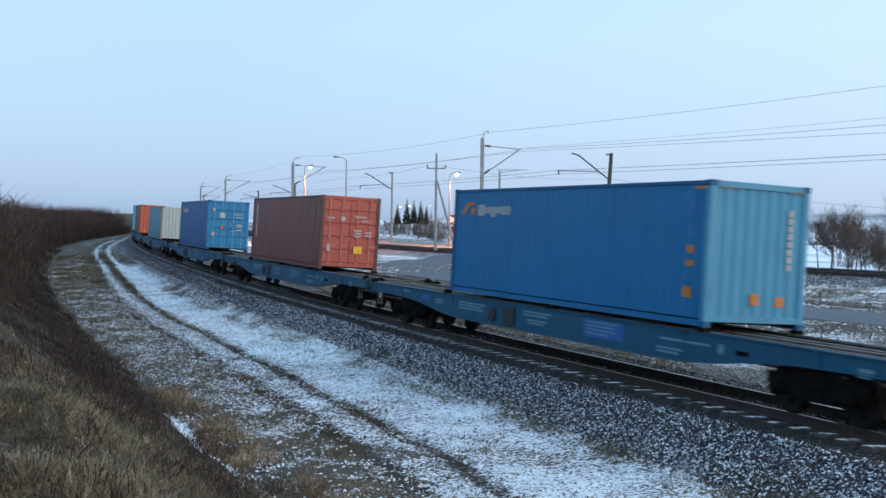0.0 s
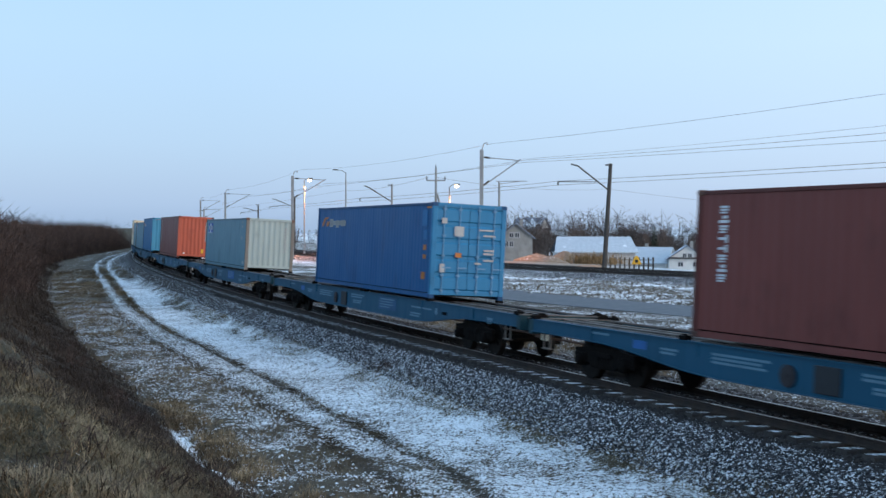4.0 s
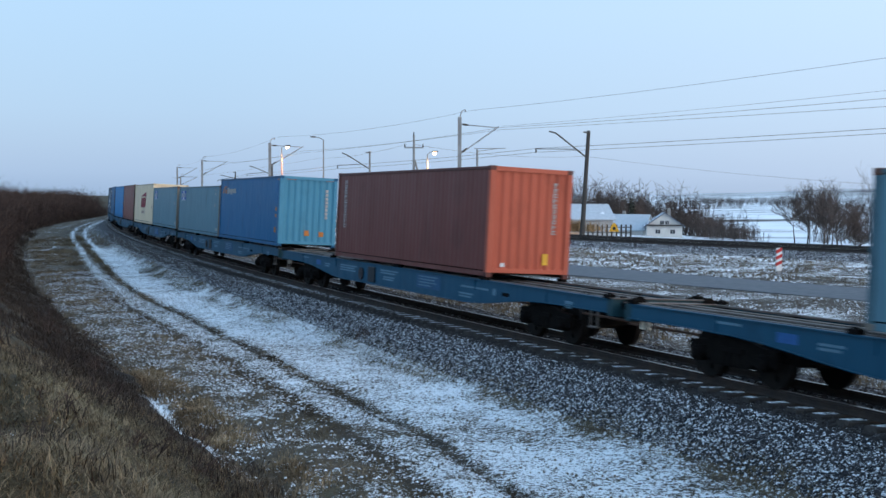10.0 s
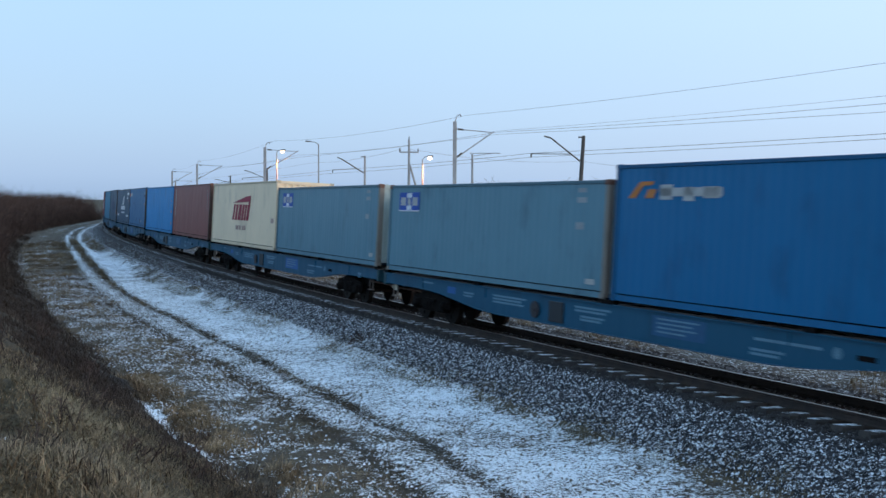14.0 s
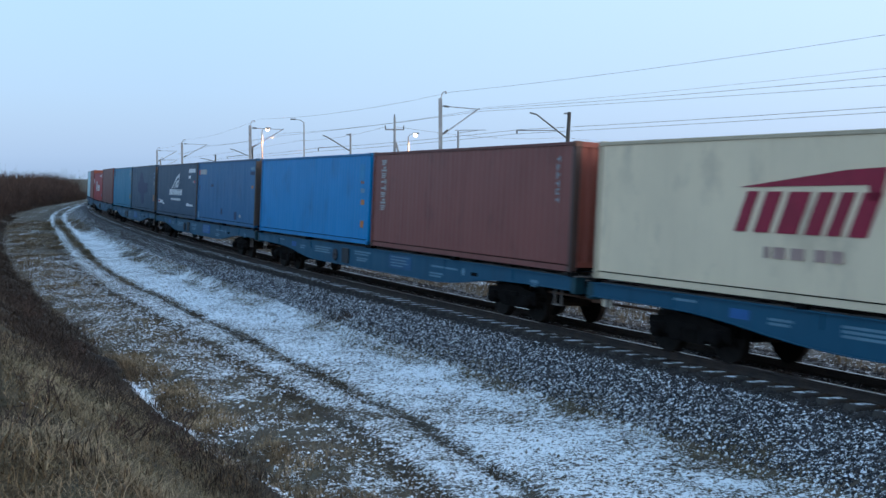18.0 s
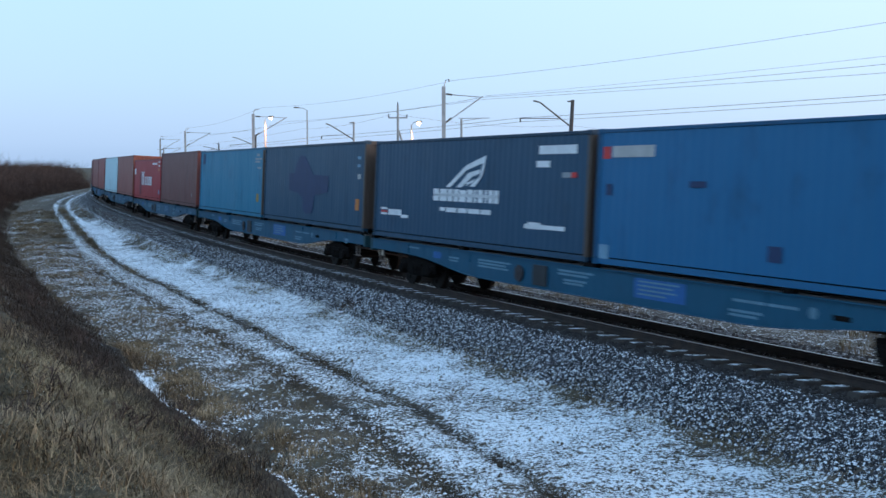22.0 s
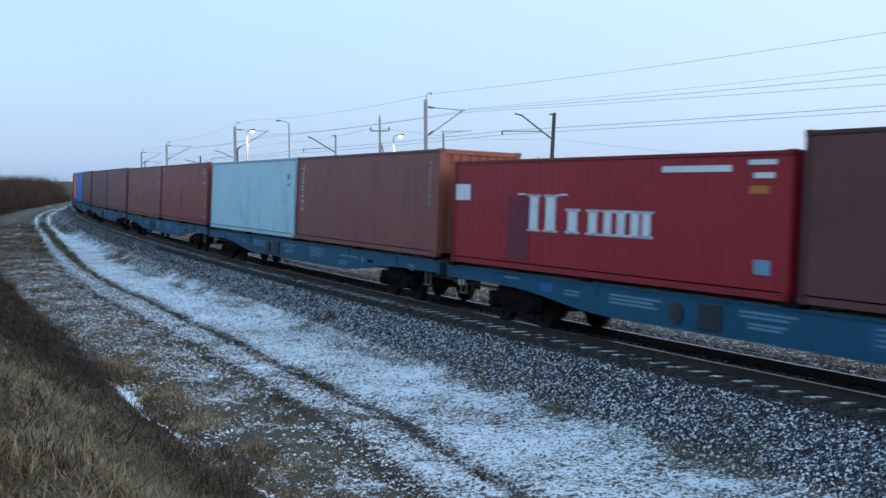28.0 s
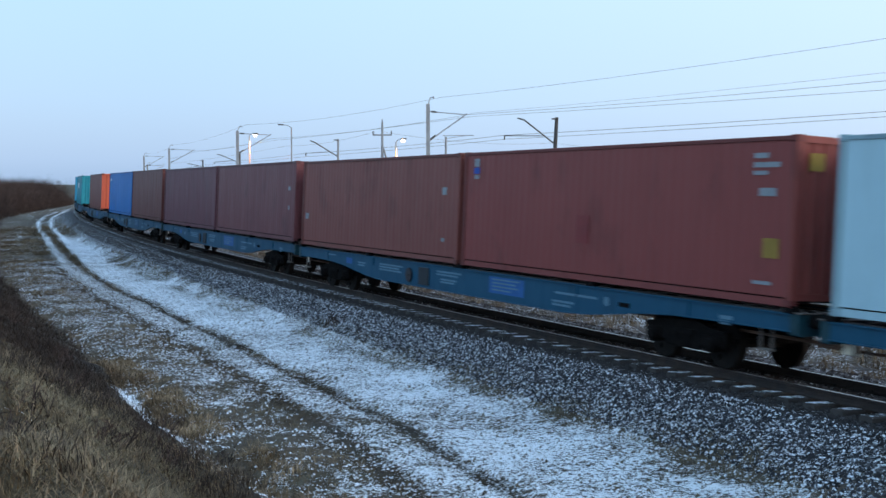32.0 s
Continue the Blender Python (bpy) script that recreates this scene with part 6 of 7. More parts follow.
# ---- houses beyond the main line ----
M_PLASTER = plain("grey_plaster", (0.30, 0.29, 0.27), (0.22, 0.21, 0.2), 0.8, 30, 0.9)
M_WHITEWALL = plain("white_render", (0.66, 0.65, 0.62), (0.56, 0.55, 0.53), 0.8, 30, 0.9)
M_SHEDWALL = plain("pale_shed_wall", (0.50, 0.52, 0.53), (0.4, 0.42, 0.44), 0.8, 20, 0.8)
M_WINDOW = plain("dark_window_glass", (0.03, 0.035, 0.045), (0.05, 0.055, 0.065), 1, 10, 0.08, 0, 0.0)
M_FRAME = plain("white_window_frame", (0.6, 0.6, 0.6), (0.5, 0.5, 0.5), 3, 60, 0.6)


def house(name, label, at, rz, w, d, wall_h, roof_h, wall_mat, windows, below=6.0, roof_mat=None):
    """A gabled house: w across the gable, d deep; windows on the gable (x, z, w, h)."""
    m = thing(name, label, "house", "houses", Matrix.Translation(at) @ Matrix.Rotation(radians(rz), 4, "Z"))
    body = Shape().prism_y([(-w / 2, -below), (w / 2, -below), (w / 2, wall_h), (0, wall_h + roof_h), (-w / 2, wall_h)], 0, d)
    part("wall", body, wall_mat, m)
    for s in (-1, 1):
        run = math.hypot(w / 2 + 0.5, roof_h * (w / 2 + 0.5) / (w / 2))
        a = math.atan2(roof_h, w / 2)
        sl = Shape().box(0, -0.5, 0.02, run, d + 0.5, 0.22)
        part("roof_slope", sl, roof_mat or M_ROOF, m, "snow-covered roof slope", at=Matrix.Translation((0, 0, wall_h + roof_h)) @ (Matrix.Rotation(a, 4, "Y") if s > 0 else Matrix.Rotation(math.pi, 4, "Z") @ Matrix.Rotation(a, 4, "Y") @ Matrix.Translation((0, -d, 0))))
    part("chimney", Shape().box(-0.3, -0.3, 0, 0.3, 0.3, 1.6), M_PLASTER, m, at=(w * 0.15, d * 0.55, wall_h + roof_h * 0.75))
    if wall_mat is M_WHITEWALL:
        part("eaves_band", Shape().box(-w / 2 - 0.15, -0.5, 0, w / 2 + 0.15, 0.06, 0.3), M_DARKPOLE, m, "dark band between the storeys", at=(0, 0, wall_h - 0.1))
    for x, z, ww, hh in windows:
        win = part("window", Shape().box(-ww / 2, -0.04, -hh / 2, ww / 2, 0.02, hh / 2), M_WINDOW, m, at=(x, 0, z))
        fr = Shape()
        for q in ((-ww / 2 - 0.08, -hh / 2 - 0.08, ww / 2 + 0.08, -hh / 2), (-ww / 2 - 0.08, hh / 2, ww / 2 + 0.08, hh / 2 + 0.08), (-ww / 2 - 0.08, -hh / 2, -ww / 2, hh / 2), (ww / 2, -hh / 2, ww / 2 + 0.08, hh / 2), (-0.04, -hh / 2, 0.04, hh / 2)):
            fr.box(q[0], -0.07, q[1], q[2], -0.03, q[3])
        part("window_frame", fr, M_FRAME, win)
    return m


g1 = (9.17, 230.0, -1.2)
house("house", "grey two-storey gabled house with paired windows", g1, -3, 6.2, 9.0, 3.2, 2.5, M_PLASTER, [(-0.9, 3.6, 0.75, 0.9), (0.2, 3.6, 0.75, 0.9), (-1.9, 1.9, 0.7, 1.0), (-0.9, 1.9, 0.7, 1.0)])
g2 = (43.57, 240.0, -4.54)
house("house", "white gabled house with a snowy roof", g2, -8, 7.0, 8.0, 2.4, 2.4, M_WHITEWALL, [(-1.3, 1.2, 0.9, 0.8), (1.6, 1.2, 0.9, 0.8), (-0.5, 3.0, 0.7, 0.7), (0.5, 3.0, 0.7, 0.7)])
g3 = (42.31, 252.0, -4.95)
house("house", "low outbuilding with a pale blue snowy roof", g3, 66, 8.0, 10.0, 1.8, 2.9, M_WHITEWALL, [(-1.3, 0.9, 0.8, 0.7)], roof_mat=M_SHEDROOF)
g4 = (21.36, 340.0, 1.47)
house("house", "distant small house with a snowy roof", g4, 60, 7.0, 8.0, 2.6, 2.8, M_PLASTER, [(0.0, 1.5, 0.9, 0.9)])
for p, rz, mt in (((-2.09, 480.0, 1.95), 30, M_WHITEWALL), ((2.29, 560.0, 2.79), 75, M_PLASTER), ((-12.04, 520.0, 2.29), 60, M_PLASTER), ((46.5, 420.0, 3.09), 60, M_PLASTER), ((272.91, 900.0, 7.7), 70, M_WHITEWALL)):
    house("house", "far village house with a snowy roof", (p[0], p[1], base_z(p[0], p[1])), rz, 8.0, 9.0, 3.0, 3.0, mt, [(0.0, 1.5, 1.0, 1.0)], 3)


def shed():
    x0, y0, z0 = (12.69, 172.0, -1.82)
    x1, _, _ = (23.86, 172.0, -1.78)
    L = x1 - x0
    m = thing("shed", "long pale shed with a snowy blue-grey roof", "shed", "", Matrix.Translation((x0, y0, z0)))
    part("wall", Shape().box(0, 0, -4, L, 7, 2.0), M_SHEDWALL, m)
    part("roof_slope", Shape().add([(-0.4, -0.5, 1.95), (L + 0.4, -0.5, 1.95), (L - 0.2, 3.6, 4.1), (0.2, 3.6, 4.1), (-0.4, -0.5, 2.1), (L + 0.4, -0.5, 2.1), (L - 0.2, 3.6, 4.25), (0.2, 3.6, 4.25)],
                                   [(0, 1, 5, 4), (4, 5, 6, 7), (1, 2, 6, 5), (3, 0, 4, 7), (2, 3, 7, 6), (0, 3, 2, 1)]), M_SHEDROOF, m, "snow-covered roof slope")
    part("roof_slope", Shape().add([(0.2, 3.6, 4.1), (L - 0.2, 3.6, 4.1), (L + 0.4, 7.5, 1.95), (-0.4, 7.5, 1.95), (0.2, 3.6, 4.25), (L - 0.2, 3.6, 4.25), (L + 0.4, 7.5, 2.1), (-0.4, 7.5, 2.1)],
                                   [(4, 5, 6, 7), (0, 1, 5, 4), (2, 3, 7, 6), (0, 3, 2, 1)]), M_ROOF, m, "snow-covered roof slope")
    for i in range(14):
        part("roof_rib", Shape().box(-0.1, -0.04, 0, 0.1, 0.04, 0.12), M_SHEDWALL, m, at=(0.6 + i * (L - 1.2) / 13, 3.6, 4.25))
    return m


shed()


def fence():
    m = thing("fence", "row of dark wooden fence posts with rails", "fence", "", Matrix.Translation((13.23, 140.0, -0.92)))
    for i in range(16):
        part("post", lambda: Shape().prism_x([(-0.09, -0.09), (0.09, -0.09), (0.09, 0.09), (-0.09, 0.09)], -1.2, 1.15), M_DARKPOLE, m, at=Matrix.Translation((i * 0.55, 0, 0)) @ Matrix.Rotation(radians(-90), 4, "Y"), key="fpost")
    for z in (0.2, 0.8):
        part("rail", Shape().box(-0.1, -0.02, z, 8.4, 0.02, z + 0.09), M_DARKPOLE, m)


fence()


def heap(at, w, d, h, label, mat):
    rng = random.Random(int(at[0] * 10) + 3)
    n, k = 22, 8
    v, f = [(0, 0, h)], []
    for j in range(1, k + 1):
        for i in range(n):
            a = 2 * math.pi * i / n
            r = j / k * (1 + 0.22 * noise.noise((math.cos(a) * 1.5, math.sin(a) * 1.5, at[0])))
            z = h * (1 - r) ** 1.1 if r < 1 else 0
            v.append((math.cos(a) * r * w / 2, math.sin(a) * r * d / 2, max(0, z) + rng.uniform(-0.06, 0.06) * h - (0.4 if j == k else 0)))
    for i in range(n):
        f.append((0, 1 + i, 1 + (i + 1) % n))
        for j in range(k - 1):
            a, b = 1 + j * n + i, 1 + j * n + (i + 1) % n
            f.append((a, a + n, b + n, b))
    me = Shape().add(v, f).mesh("mound", mat, True)
    ob = new("mound", me)
    ob.location = at
    tagged(ob, label, "mound", "mounds beside the crossing")


M_SAND = snowy("sand_and_snow", (0.30, 0.22, 0.15), (0.2, 0.15, 0.11), 0.35, 2)
for (x, y, z), w, h in (((10.77, 134.0, -0.5), 6.0, 1.3), ((7.85, 138.0, -0.56), 6.5, 0.9), ((8.99, 131.0, -0.42), 4.0, 0.8)):
    heap((x, y, max(-0.2, base_z(x, y))), w, 4.0, h, "low mound of bare sand lit by a sodium lamp", M_SAND)


# ---- plants ----


def grow(sh, rng, p, d, length, r, depth, twigs, spread=0.5):
    """A limb that bends and forks; the last ones are twigs."""
    n = 3 if depth > 1 else 2
    for i in range(n):
        d2 = (d + Vector((rng.uniform(-1, 1), rng.uniform(-1, 1), rng.uniform(-0.3, 0.6))) * 0.16).normalized()
        q = p + d2 * (length / n)
        sh.rod(p, q, r * (1 - 0.25 * i / n), r * (1 - 0.25 * (i + 1) / n), 6 if depth > 2 else (4 if depth > 1 else 3), 0 if depth > 1 else 1, cap=False)
        p, d = q, d2
        if depth > 0:
            for _ in range(2 if depth > 1 else twigs):
                side = Vector((rng.uniform(-1, 1), rng.uniform(-1, 1), rng.uniform(-0.1, 0.7)))
                grow(sh, rng, p, (d * (1 - spread) + side.normalized() * spread).normalized(), length * rng.uniform(0.5, 0.75), r * 0.5, depth - 1, twigs, spread)


def bare_tree(seed, h, depth=3, twigs=3, spread=0.55, trunk=0.25, first=2):
    rng = random.Random(seed)
    trunk_sh, crown = Shape(), Shape()
    p, d = Vector((0, 0, -0.5)), Vector((0, 0, 1))
    n = 6
    for i in range(n):
        d2 = (d + Vector((rng.uniform(-1, 1), rng.uniform(-1, 1), 0)) * 0.08).normalized()
        q = p + d2 * (h * 0.62 / n)
        trunk_sh.rod(p, q, trunk * (1 - 0.13 * i), trunk * (1 - 0.13 * (i + 1)), 8, cap=False)
        p, d = q, d2
        if i >= first:
            for _ in range(3 if first < 3 else 5):
                a = rng.uniform(0, 6.283)
                side = Vector((math.cos(a), math.sin(a), rng.uniform(0.3, 1.0))).normalized()
                grow(crown, rng, p, side, h * (rng.uniform(0.2, 0.34) if first < 3 else rng.uniform(0.12, 0.2)), trunk * 0.3, depth - 1, twigs, spread)
    grow(crown, rng, p, d, h * (0.3 if first < 3 else 0.2), trunk * 0.3, depth - 1, twigs, spread)
    return trunk_sh, crown


def tree_kind(seed, h, label, **kw):
    t = thing("tree", label, "tree", "bare trees beyond the railway")
    a, b = bare_tree(seed, h, **kw)
    part("trunk", a, M_BARK, t)
    part("crown", b, [M_BARK, M_TWIG], t, "leafless crown of fine twigs")
    return t


def shrub_stems(sh, rng, x, y, z, h, n, spread, thick=1.0):
    for _ in range(n):
        a = rng.uniform(0, 6.283)
        lean = rng.uniform(0.05, spread)
        p = Vector((x + rng.uniform(-0.3, 0.3), y + rng.uniform(-0.3, 0.3), z - 0.1))
        d = Vector((math.cos(a) * lean, math.sin(a) * lean, 1)).normalized()
        L = h * rng.uniform(0.5, 1.05)
        q = p + d * L * 0.5
        d2 = (d + Vector((rng.uniform(-0.3, 0.3), rng.uniform(-0.3, 0.3), 0))).normalized()
        e = q + d2 * L * 0.5
        w = (0.009 + 0.0055 * h) * thick
        sh.rod(p, q, w, w * 0.7, 3, cap=False)
        sh.rod(q, e, w * 0.7, w * 0.25, 3, cap=False)
        for _ in range(4):
            t = rng.uniform(0.25, 1)
            c = p.lerp(q, t * 2) if t < 0.5 else q.lerp(e, t * 2 - 1)
            g = c + Vector((rng.uniform(-1, 1), rng.uniform(-1, 1), rng.uniform(0.1, 1.0))).normalized() * L * rng.uniform(0.15, 0.35)
            sh.rod(c, g, w * 0.5, w * 0.2, 3, cap=False)


def thicket():
    """Bare brush on the bank above the farm track."""
    rng = random.Random(11)
    sh = Shape()
    pts = []
    for _ in range(3200):
        s = -13 - 240 * rng.random() ** 1.3
        foot = float(np.interp(s, [-240, -110, -45, -30, -13], [8.8, 10.2, 10.9, 11.9, 13.8]))
        pts.append((s, foot + 9 * rng.random() ** 1.5))
    P = np.array([tuple(beside(s, l))[:2] for s, l in pts])
    Z = ground_z(P)[0]
    for (s, l), (x, y), z in zip(pts, P, Z):
        foot = float(np.interp(s, [-240, -110, -45, -30, -13], [8.8, 10.2, 10.9, 11.9, 13.8]))
        h = (4.7 - z) * rng.uniform(0.75, 1.05) * min(1.0, 0.3 + (l - foot) * 0.35) * (1 + 0.22 * noise.noise((x * 0.12, y * 0.12, 2.0)))
        near = min(1.0, max(0.0, (-s - 13) / 25))
        shrub_stems(sh, rng, x, y, z, h, 5 if near > 0.4 else 9, 0.3 + 0.4 * near, 0.35 + 0.65 * near)
    ob = new("thicket", sh.mesh("thicket", M_THICKET))
    tagged(ob, "dense brown leafless brush along the bank", "brush", kind="stuff")


thicket()


def blades(name, pts, lo, hi, mat, label, per=9, width=0.012, lean=0.9, seed=3, spread=0.09):
    """Tufts of dry grass in one mesh."""
    rng = np.random.default_rng(seed)
    P = np.repeat(pts, per, axis=0)
    n = len(P)
    base = P + np.column_stack([rng.normal(0, spread, (n, 2)), np.zeros(n) - 0.03])
    a = rng.uniform(0, 2 * math.pi, n)
    h = rng.uniform(lo, hi, n) * np.repeat(rng.uniform(0.6, 1.25, len(pts)), per)
    k = rng.uniform(0.15, lean, n) * h
    dirv = np.stack([np.cos(a), np.sin(a), np.zeros(n)], -1)
    side = np.stack([-np.sin(a), np.cos(a), np.zeros(n)], -1) * width
    mid = base + dirv * (k * 0.35)[:, None] + np.array([0, 0, 1]) * (h * 0.6)[:, None]
    tip = base + dirv * k[:, None] + np.array([0, 0, 1]) * (h * 0.9)[:, None]
    v = np.stack([base - side, base + side, mid + side * 0.6, mid - side * 0.6, tip], 1).reshape(-1, 3)
    o = 5 * np.arange(n)[:, None]
    loops = np.concatenate([o + np.array([0, 1, 2, 3]), o + np.array([3, 2, 4])], 1).ravel()
    starts = (7 * np.arange(n)[:, None] + np.array([0, 4])).ravel()
    me = bpy.data.meshes.new(name)
    me.vertices.add(5 * n)
    me.vertices.foreach_set("co", v.astype(np.float32).ravel())
    me.loops.add(7 * n)
    me.loops.foreach_set("vertex_index", loops.astype(np.int32))
    me.polygons.add(2 * n)
    me.polygons.foreach_set("loop_start", starts.astype(np.int32))
    me.update(calc_edges=True)
    me.materials.append(mat)
    return tagged(new(name, me), label, "grass", kind="stuff")


def on_ground(P):
    z, s, la, ma = ground_z(P)
    z = roughness_z(P, z, la, ma) + lumps(P, la) - 0.14 * furrow(s, la)
    return np.column_stack([P, z])


def scatter(count, s0, s1, l0, l1, seed, power=1.0, keep=None, line=None):
    """Places beside the track, in patches where keep gives their scale and threshold; line: measured from a rut."""
    rng = np.random.default_rng(seed)
    s = s0 + (s1 - s0) * rng.random(count) ** power
    l = rng.uniform(l0, l1, count)
    if line is not None:
        l = l + np.interp(s, RUT_S, line)
    P = beside_xy(s, l)
    if keep is not None:
        P = P[patches(P, keep[0], 50.0 + seed) > keep[1]]
    z, s, la, _ = ground_z(P)
    return on_ground(P[(furrow(s, la) < 0.3) & (furrow(s, la - 0.3) < 0.35) & (furrow(s, la - 0.55) < 0.5)])


def foot_weeds():
    rng = np.random.default_rng(14)
    s = -9 - 110 * rng.random(5200) ** 1.3
    foot = np.interp(s, [-240, -110, -45, -30, -13, -5], [8.8, 10.2, 10.9, 11.9, 13.8, 14.5])
    l = foot + rng.uniform(-1.0, 1.2, len(s))
    P = beside_xy(s, l)
    return on_ground(P[patches(P, 0.35, 5.0) > -0.12])


M_STUBBLE = foliage("frosted_stubble", (0.10, 0.085, 0.07), (0.34, 0.31, 0.28))
M_WEEDS = foliage("dead_weeds", (0.02, 0.016, 0.014), (0.075, 0.055, 0.042))
M_BANKGRASS = foliage("tan_bank_grass", (0.065, 0.05, 0.033), (0.34, 0.255, 0.165))
M_OLIVE = foliage("olive_turf", (0.06, 0.05, 0.031), (0.31, 0.25, 0.155))
M_RUTGRASS = foliage("dark_rut_grass", (0.085, 0.066, 0.045), (0.19, 0.15, 0.105))
M_BRUSHWEED = foliage("brown_tall_weeds", (0.036, 0.028, 0.024), (0.095, 0.072, 0.057))
blades("bank_grass", np.concatenate([scatter(15000, 18, 5, 11.4, 16.0, 1, 1.0, (0.8, 0.05)), scatter(9000, 23, 4, 11.5, 17.5, 21)]), 0.03, 0.13, M_BANKGRASS, "matted tan and olive grass on the bank", 9, 0.003, 3.4, spread=0.1)
blades("near_bank_grass", scatter(42000, 23, 5, 11.8, 17.0, 15, 1.0, (1.1, -0.1)), 0.02, 0.085, M_OLIVE, "short tangled olive grass on the top of the bank", 10, 0.0028, 4.2, spread=0.1)
blades("tall_weeds", foot_weeds(), 0.15, 0.6, M_BRUSHWEED, "tall dead brown weeds before the brush", 7, 0.006, 1.1, spread=0.2)
blades("dead_weeds", np.concatenate([scatter(7000, 18, -3, 10.6, 12.4, 9, 1.0, (1.3, -0.06)), scatter(17000, -2, -60, 10.0, 12.4, 29, 1.0, (0.9, -0.1)), scatter(26000, 11, -45, 11.0, 16.5, 19, 1.0, (0.8, -0.1)), scatter(9000, 22, 5, 11.5, 16.5, 20, 1.0, (0.7, 0.1))]), 0.03, 0.19, M_WEEDS, "dark dead weeds at the foot of the bank", 9, 0.0045, 2.0, spread=0.16)
blades("furrow_grass", scatter(3000, 13, -6, 8.9, 9.95, 16, 1.0, (0.9, -0.06)), 0.05, 0.24, M_BANKGRASS, "tan grass ridge beside the drainage furrow", 9, 0.005, 1.6)
blades("rut_grass", np.concatenate([scatter(3600, 14, -60, -0.16, 0.16, 41, 1.0, (0.9, -0.04), RUT_A), scatter(3200, 14, -40, -0.25, 0.3, 42, 1.0, (0.9, -0.06), RUT_B)]), 0.02, 0.08, M_RUTGRASS, "dark flattened grass along the ruts", 7, 0.006, 1.8)
blades("verge_grass", scatter(26000, 16, -75, 0.3, 2.9, 2, 1.0, (0.8, 0.0), RUT_B), 0.02, 0.11, M_GRASS, "dry brown grass tufts between patches of snow", 8, 0.0055, 1.8, spread=0.11)
blades("verge_tufts", scatter(5200, 16, -70, 0.2, 2.7, 17, 1.0, (1.1, 0.12), RUT_B), 0.06, 0.2, M_BANKGRASS, "taller tan tufts on the verge", 9, 0.005, 1.5)
blades("toe_grass", scatter(9000, 16, -45, 2.7, 3.8, 18, 1.0, (0.7, 0.02)), 0.03, 0.12, M_OLIVE, "olive grass tufts at the foot of the ballast", 7, 0.005, 1.6)
blades("stubble", scatter(13000, 14, -60, 3.0, 7.4, 4, 1.1, (0.9, 0.0)), 0.015, 0.06, M_STUBBLE, "short dry stubble in thin snow", 5, 0.006, 1.7)


def track_tufts(count):
    """Tufts beside and between the farm track's ruts round the far curve."""
    rng = np.random.default_rng(23)
    s = rng.uniform(-105, -24, count)
    l = rng.uniform(2.7, 9.2, count)
    a, b = np.interp(s, RUT_S, RUT_A), np.interp(s, RUT_S, RUT_B)
    ok = ~(((l > 2.9) & (l < a - 0.25) & (s > -75)) | (np.abs(l - (a + b) / 2) < 0.3) | (np.abs(l - a + 0.6) < 0.25))
    P = beside_xy(s[ok], l[ok])
    return on_ground(P[patches(P, 0.6, 9.0) > 0.0])


M_TUFT = foliage("brown_olive_tuft", (0.12, 0.09, 0.055), (0.27, 0.2, 0.125))
blades("track_tufts", track_tufts(7000), 0.06, 0.24, M_TUFT, "brown and olive grass tufts beside the ruts", 7, 0.012, 1.6)
rngr = np.random.default_rng(5)
reeds = np.array([(x + rngr.normal(0, 1.3), y + rngr.normal(0, 0.8), -0.3) for x, y, z in ((13.4, 132.0, -0.43), (14.53, 131.0, -0.4), (12.25, 133.0, -0.46)) for _ in range(90)])
blades("dry_reeds", reeds, 0.5, 1.5, foliage("tan_reeds", (0.24, 0.16, 0.085), (0.36, 0.25, 0.14)), "dry tan reeds beside the gravel heaps", 9, 0.02, 0.5)
blades("far_verge_grass", scatter(6500, 12, -60, -9, -2.9, 6, 1.0, (0.4, -0.08)), 0.08, 0.25, M_GRASS, "dry grass tufts beyond the rails", 7, 0.012, 1.4)


def between_tracks(count, seed):
    rng = np.random.default_rng(seed)
    P = np.array([an(a, b) for a, b in zip(rng.uniform(-85, 10, count), rng.uniform(46, 63.5, count))])
    P = P[[noise.noise((x * 0.25, y * 0.25, 3.0)) > 0.0 for x, y in P]]
    return np.column_stack([P, ground_z(P)[0]])


blades("rough_grass", between_tracks(7000, 12), 0.06, 0.22, M_GRASS, "rough brown tufts between road and main line", 7, 0.012, 1.6)


def small_bush(s, l, h, label, n=26):
    rng = random.Random(int(s * 7))
    p = beside(s, l)
    z = float(ground_z(np.array([[p.x, p.y]]))[0][0])
    sh = Shape()
    shrub_stems(sh, rng, 0, 0, 0, h, n, 1.4 if h < 1 else 0.35, 0.75)
    ob = new("bush", sh.mesh("bush", M_THICKET))
    ob.location = (p.x, p.y, z)
    tagged(ob, label, "bush")


small_bush(-7.2, 2.75, 0.45, "small dark bush at the foot of the ballast", 40)
small_bush(-3, 9.5, 0.35, "low dark bramble beside the farm track", 30)
small_bush(2.5, 9.7, 0.4, "low dark bramble at the foot of the bank", 36)
small_bush(6.0, 9.9, 0.35, "dark bramble tuft at the foot of the bank", 34)
for s, l, h in ((14.5, 14.2, 0.4), (13.0, 13.2, 0.45), (16.2, 14.6, 0.35), (8.0, 11.4, 0.5), (3.5, 12.6, 0.6), (-1.5, 11.2, 0.6), (-8.0, 11.6, 0.8), (5.5, 12.2, 0.45), (9.0, 12.9, 0.5), (7.4, 14.0, 0.4), (12.0, 12.4, 0.5), (1.0, 11.6, 0.5), (-4.0, 12.0, 0.6), (10.5, 14.8, 0.35)):
    small_bush(s, l, h, "tangle of dark bramble stems on the bank", 44)
small_bush(-11, 9.9, 0.6, "brown bramble at the edge of the brush", 40)

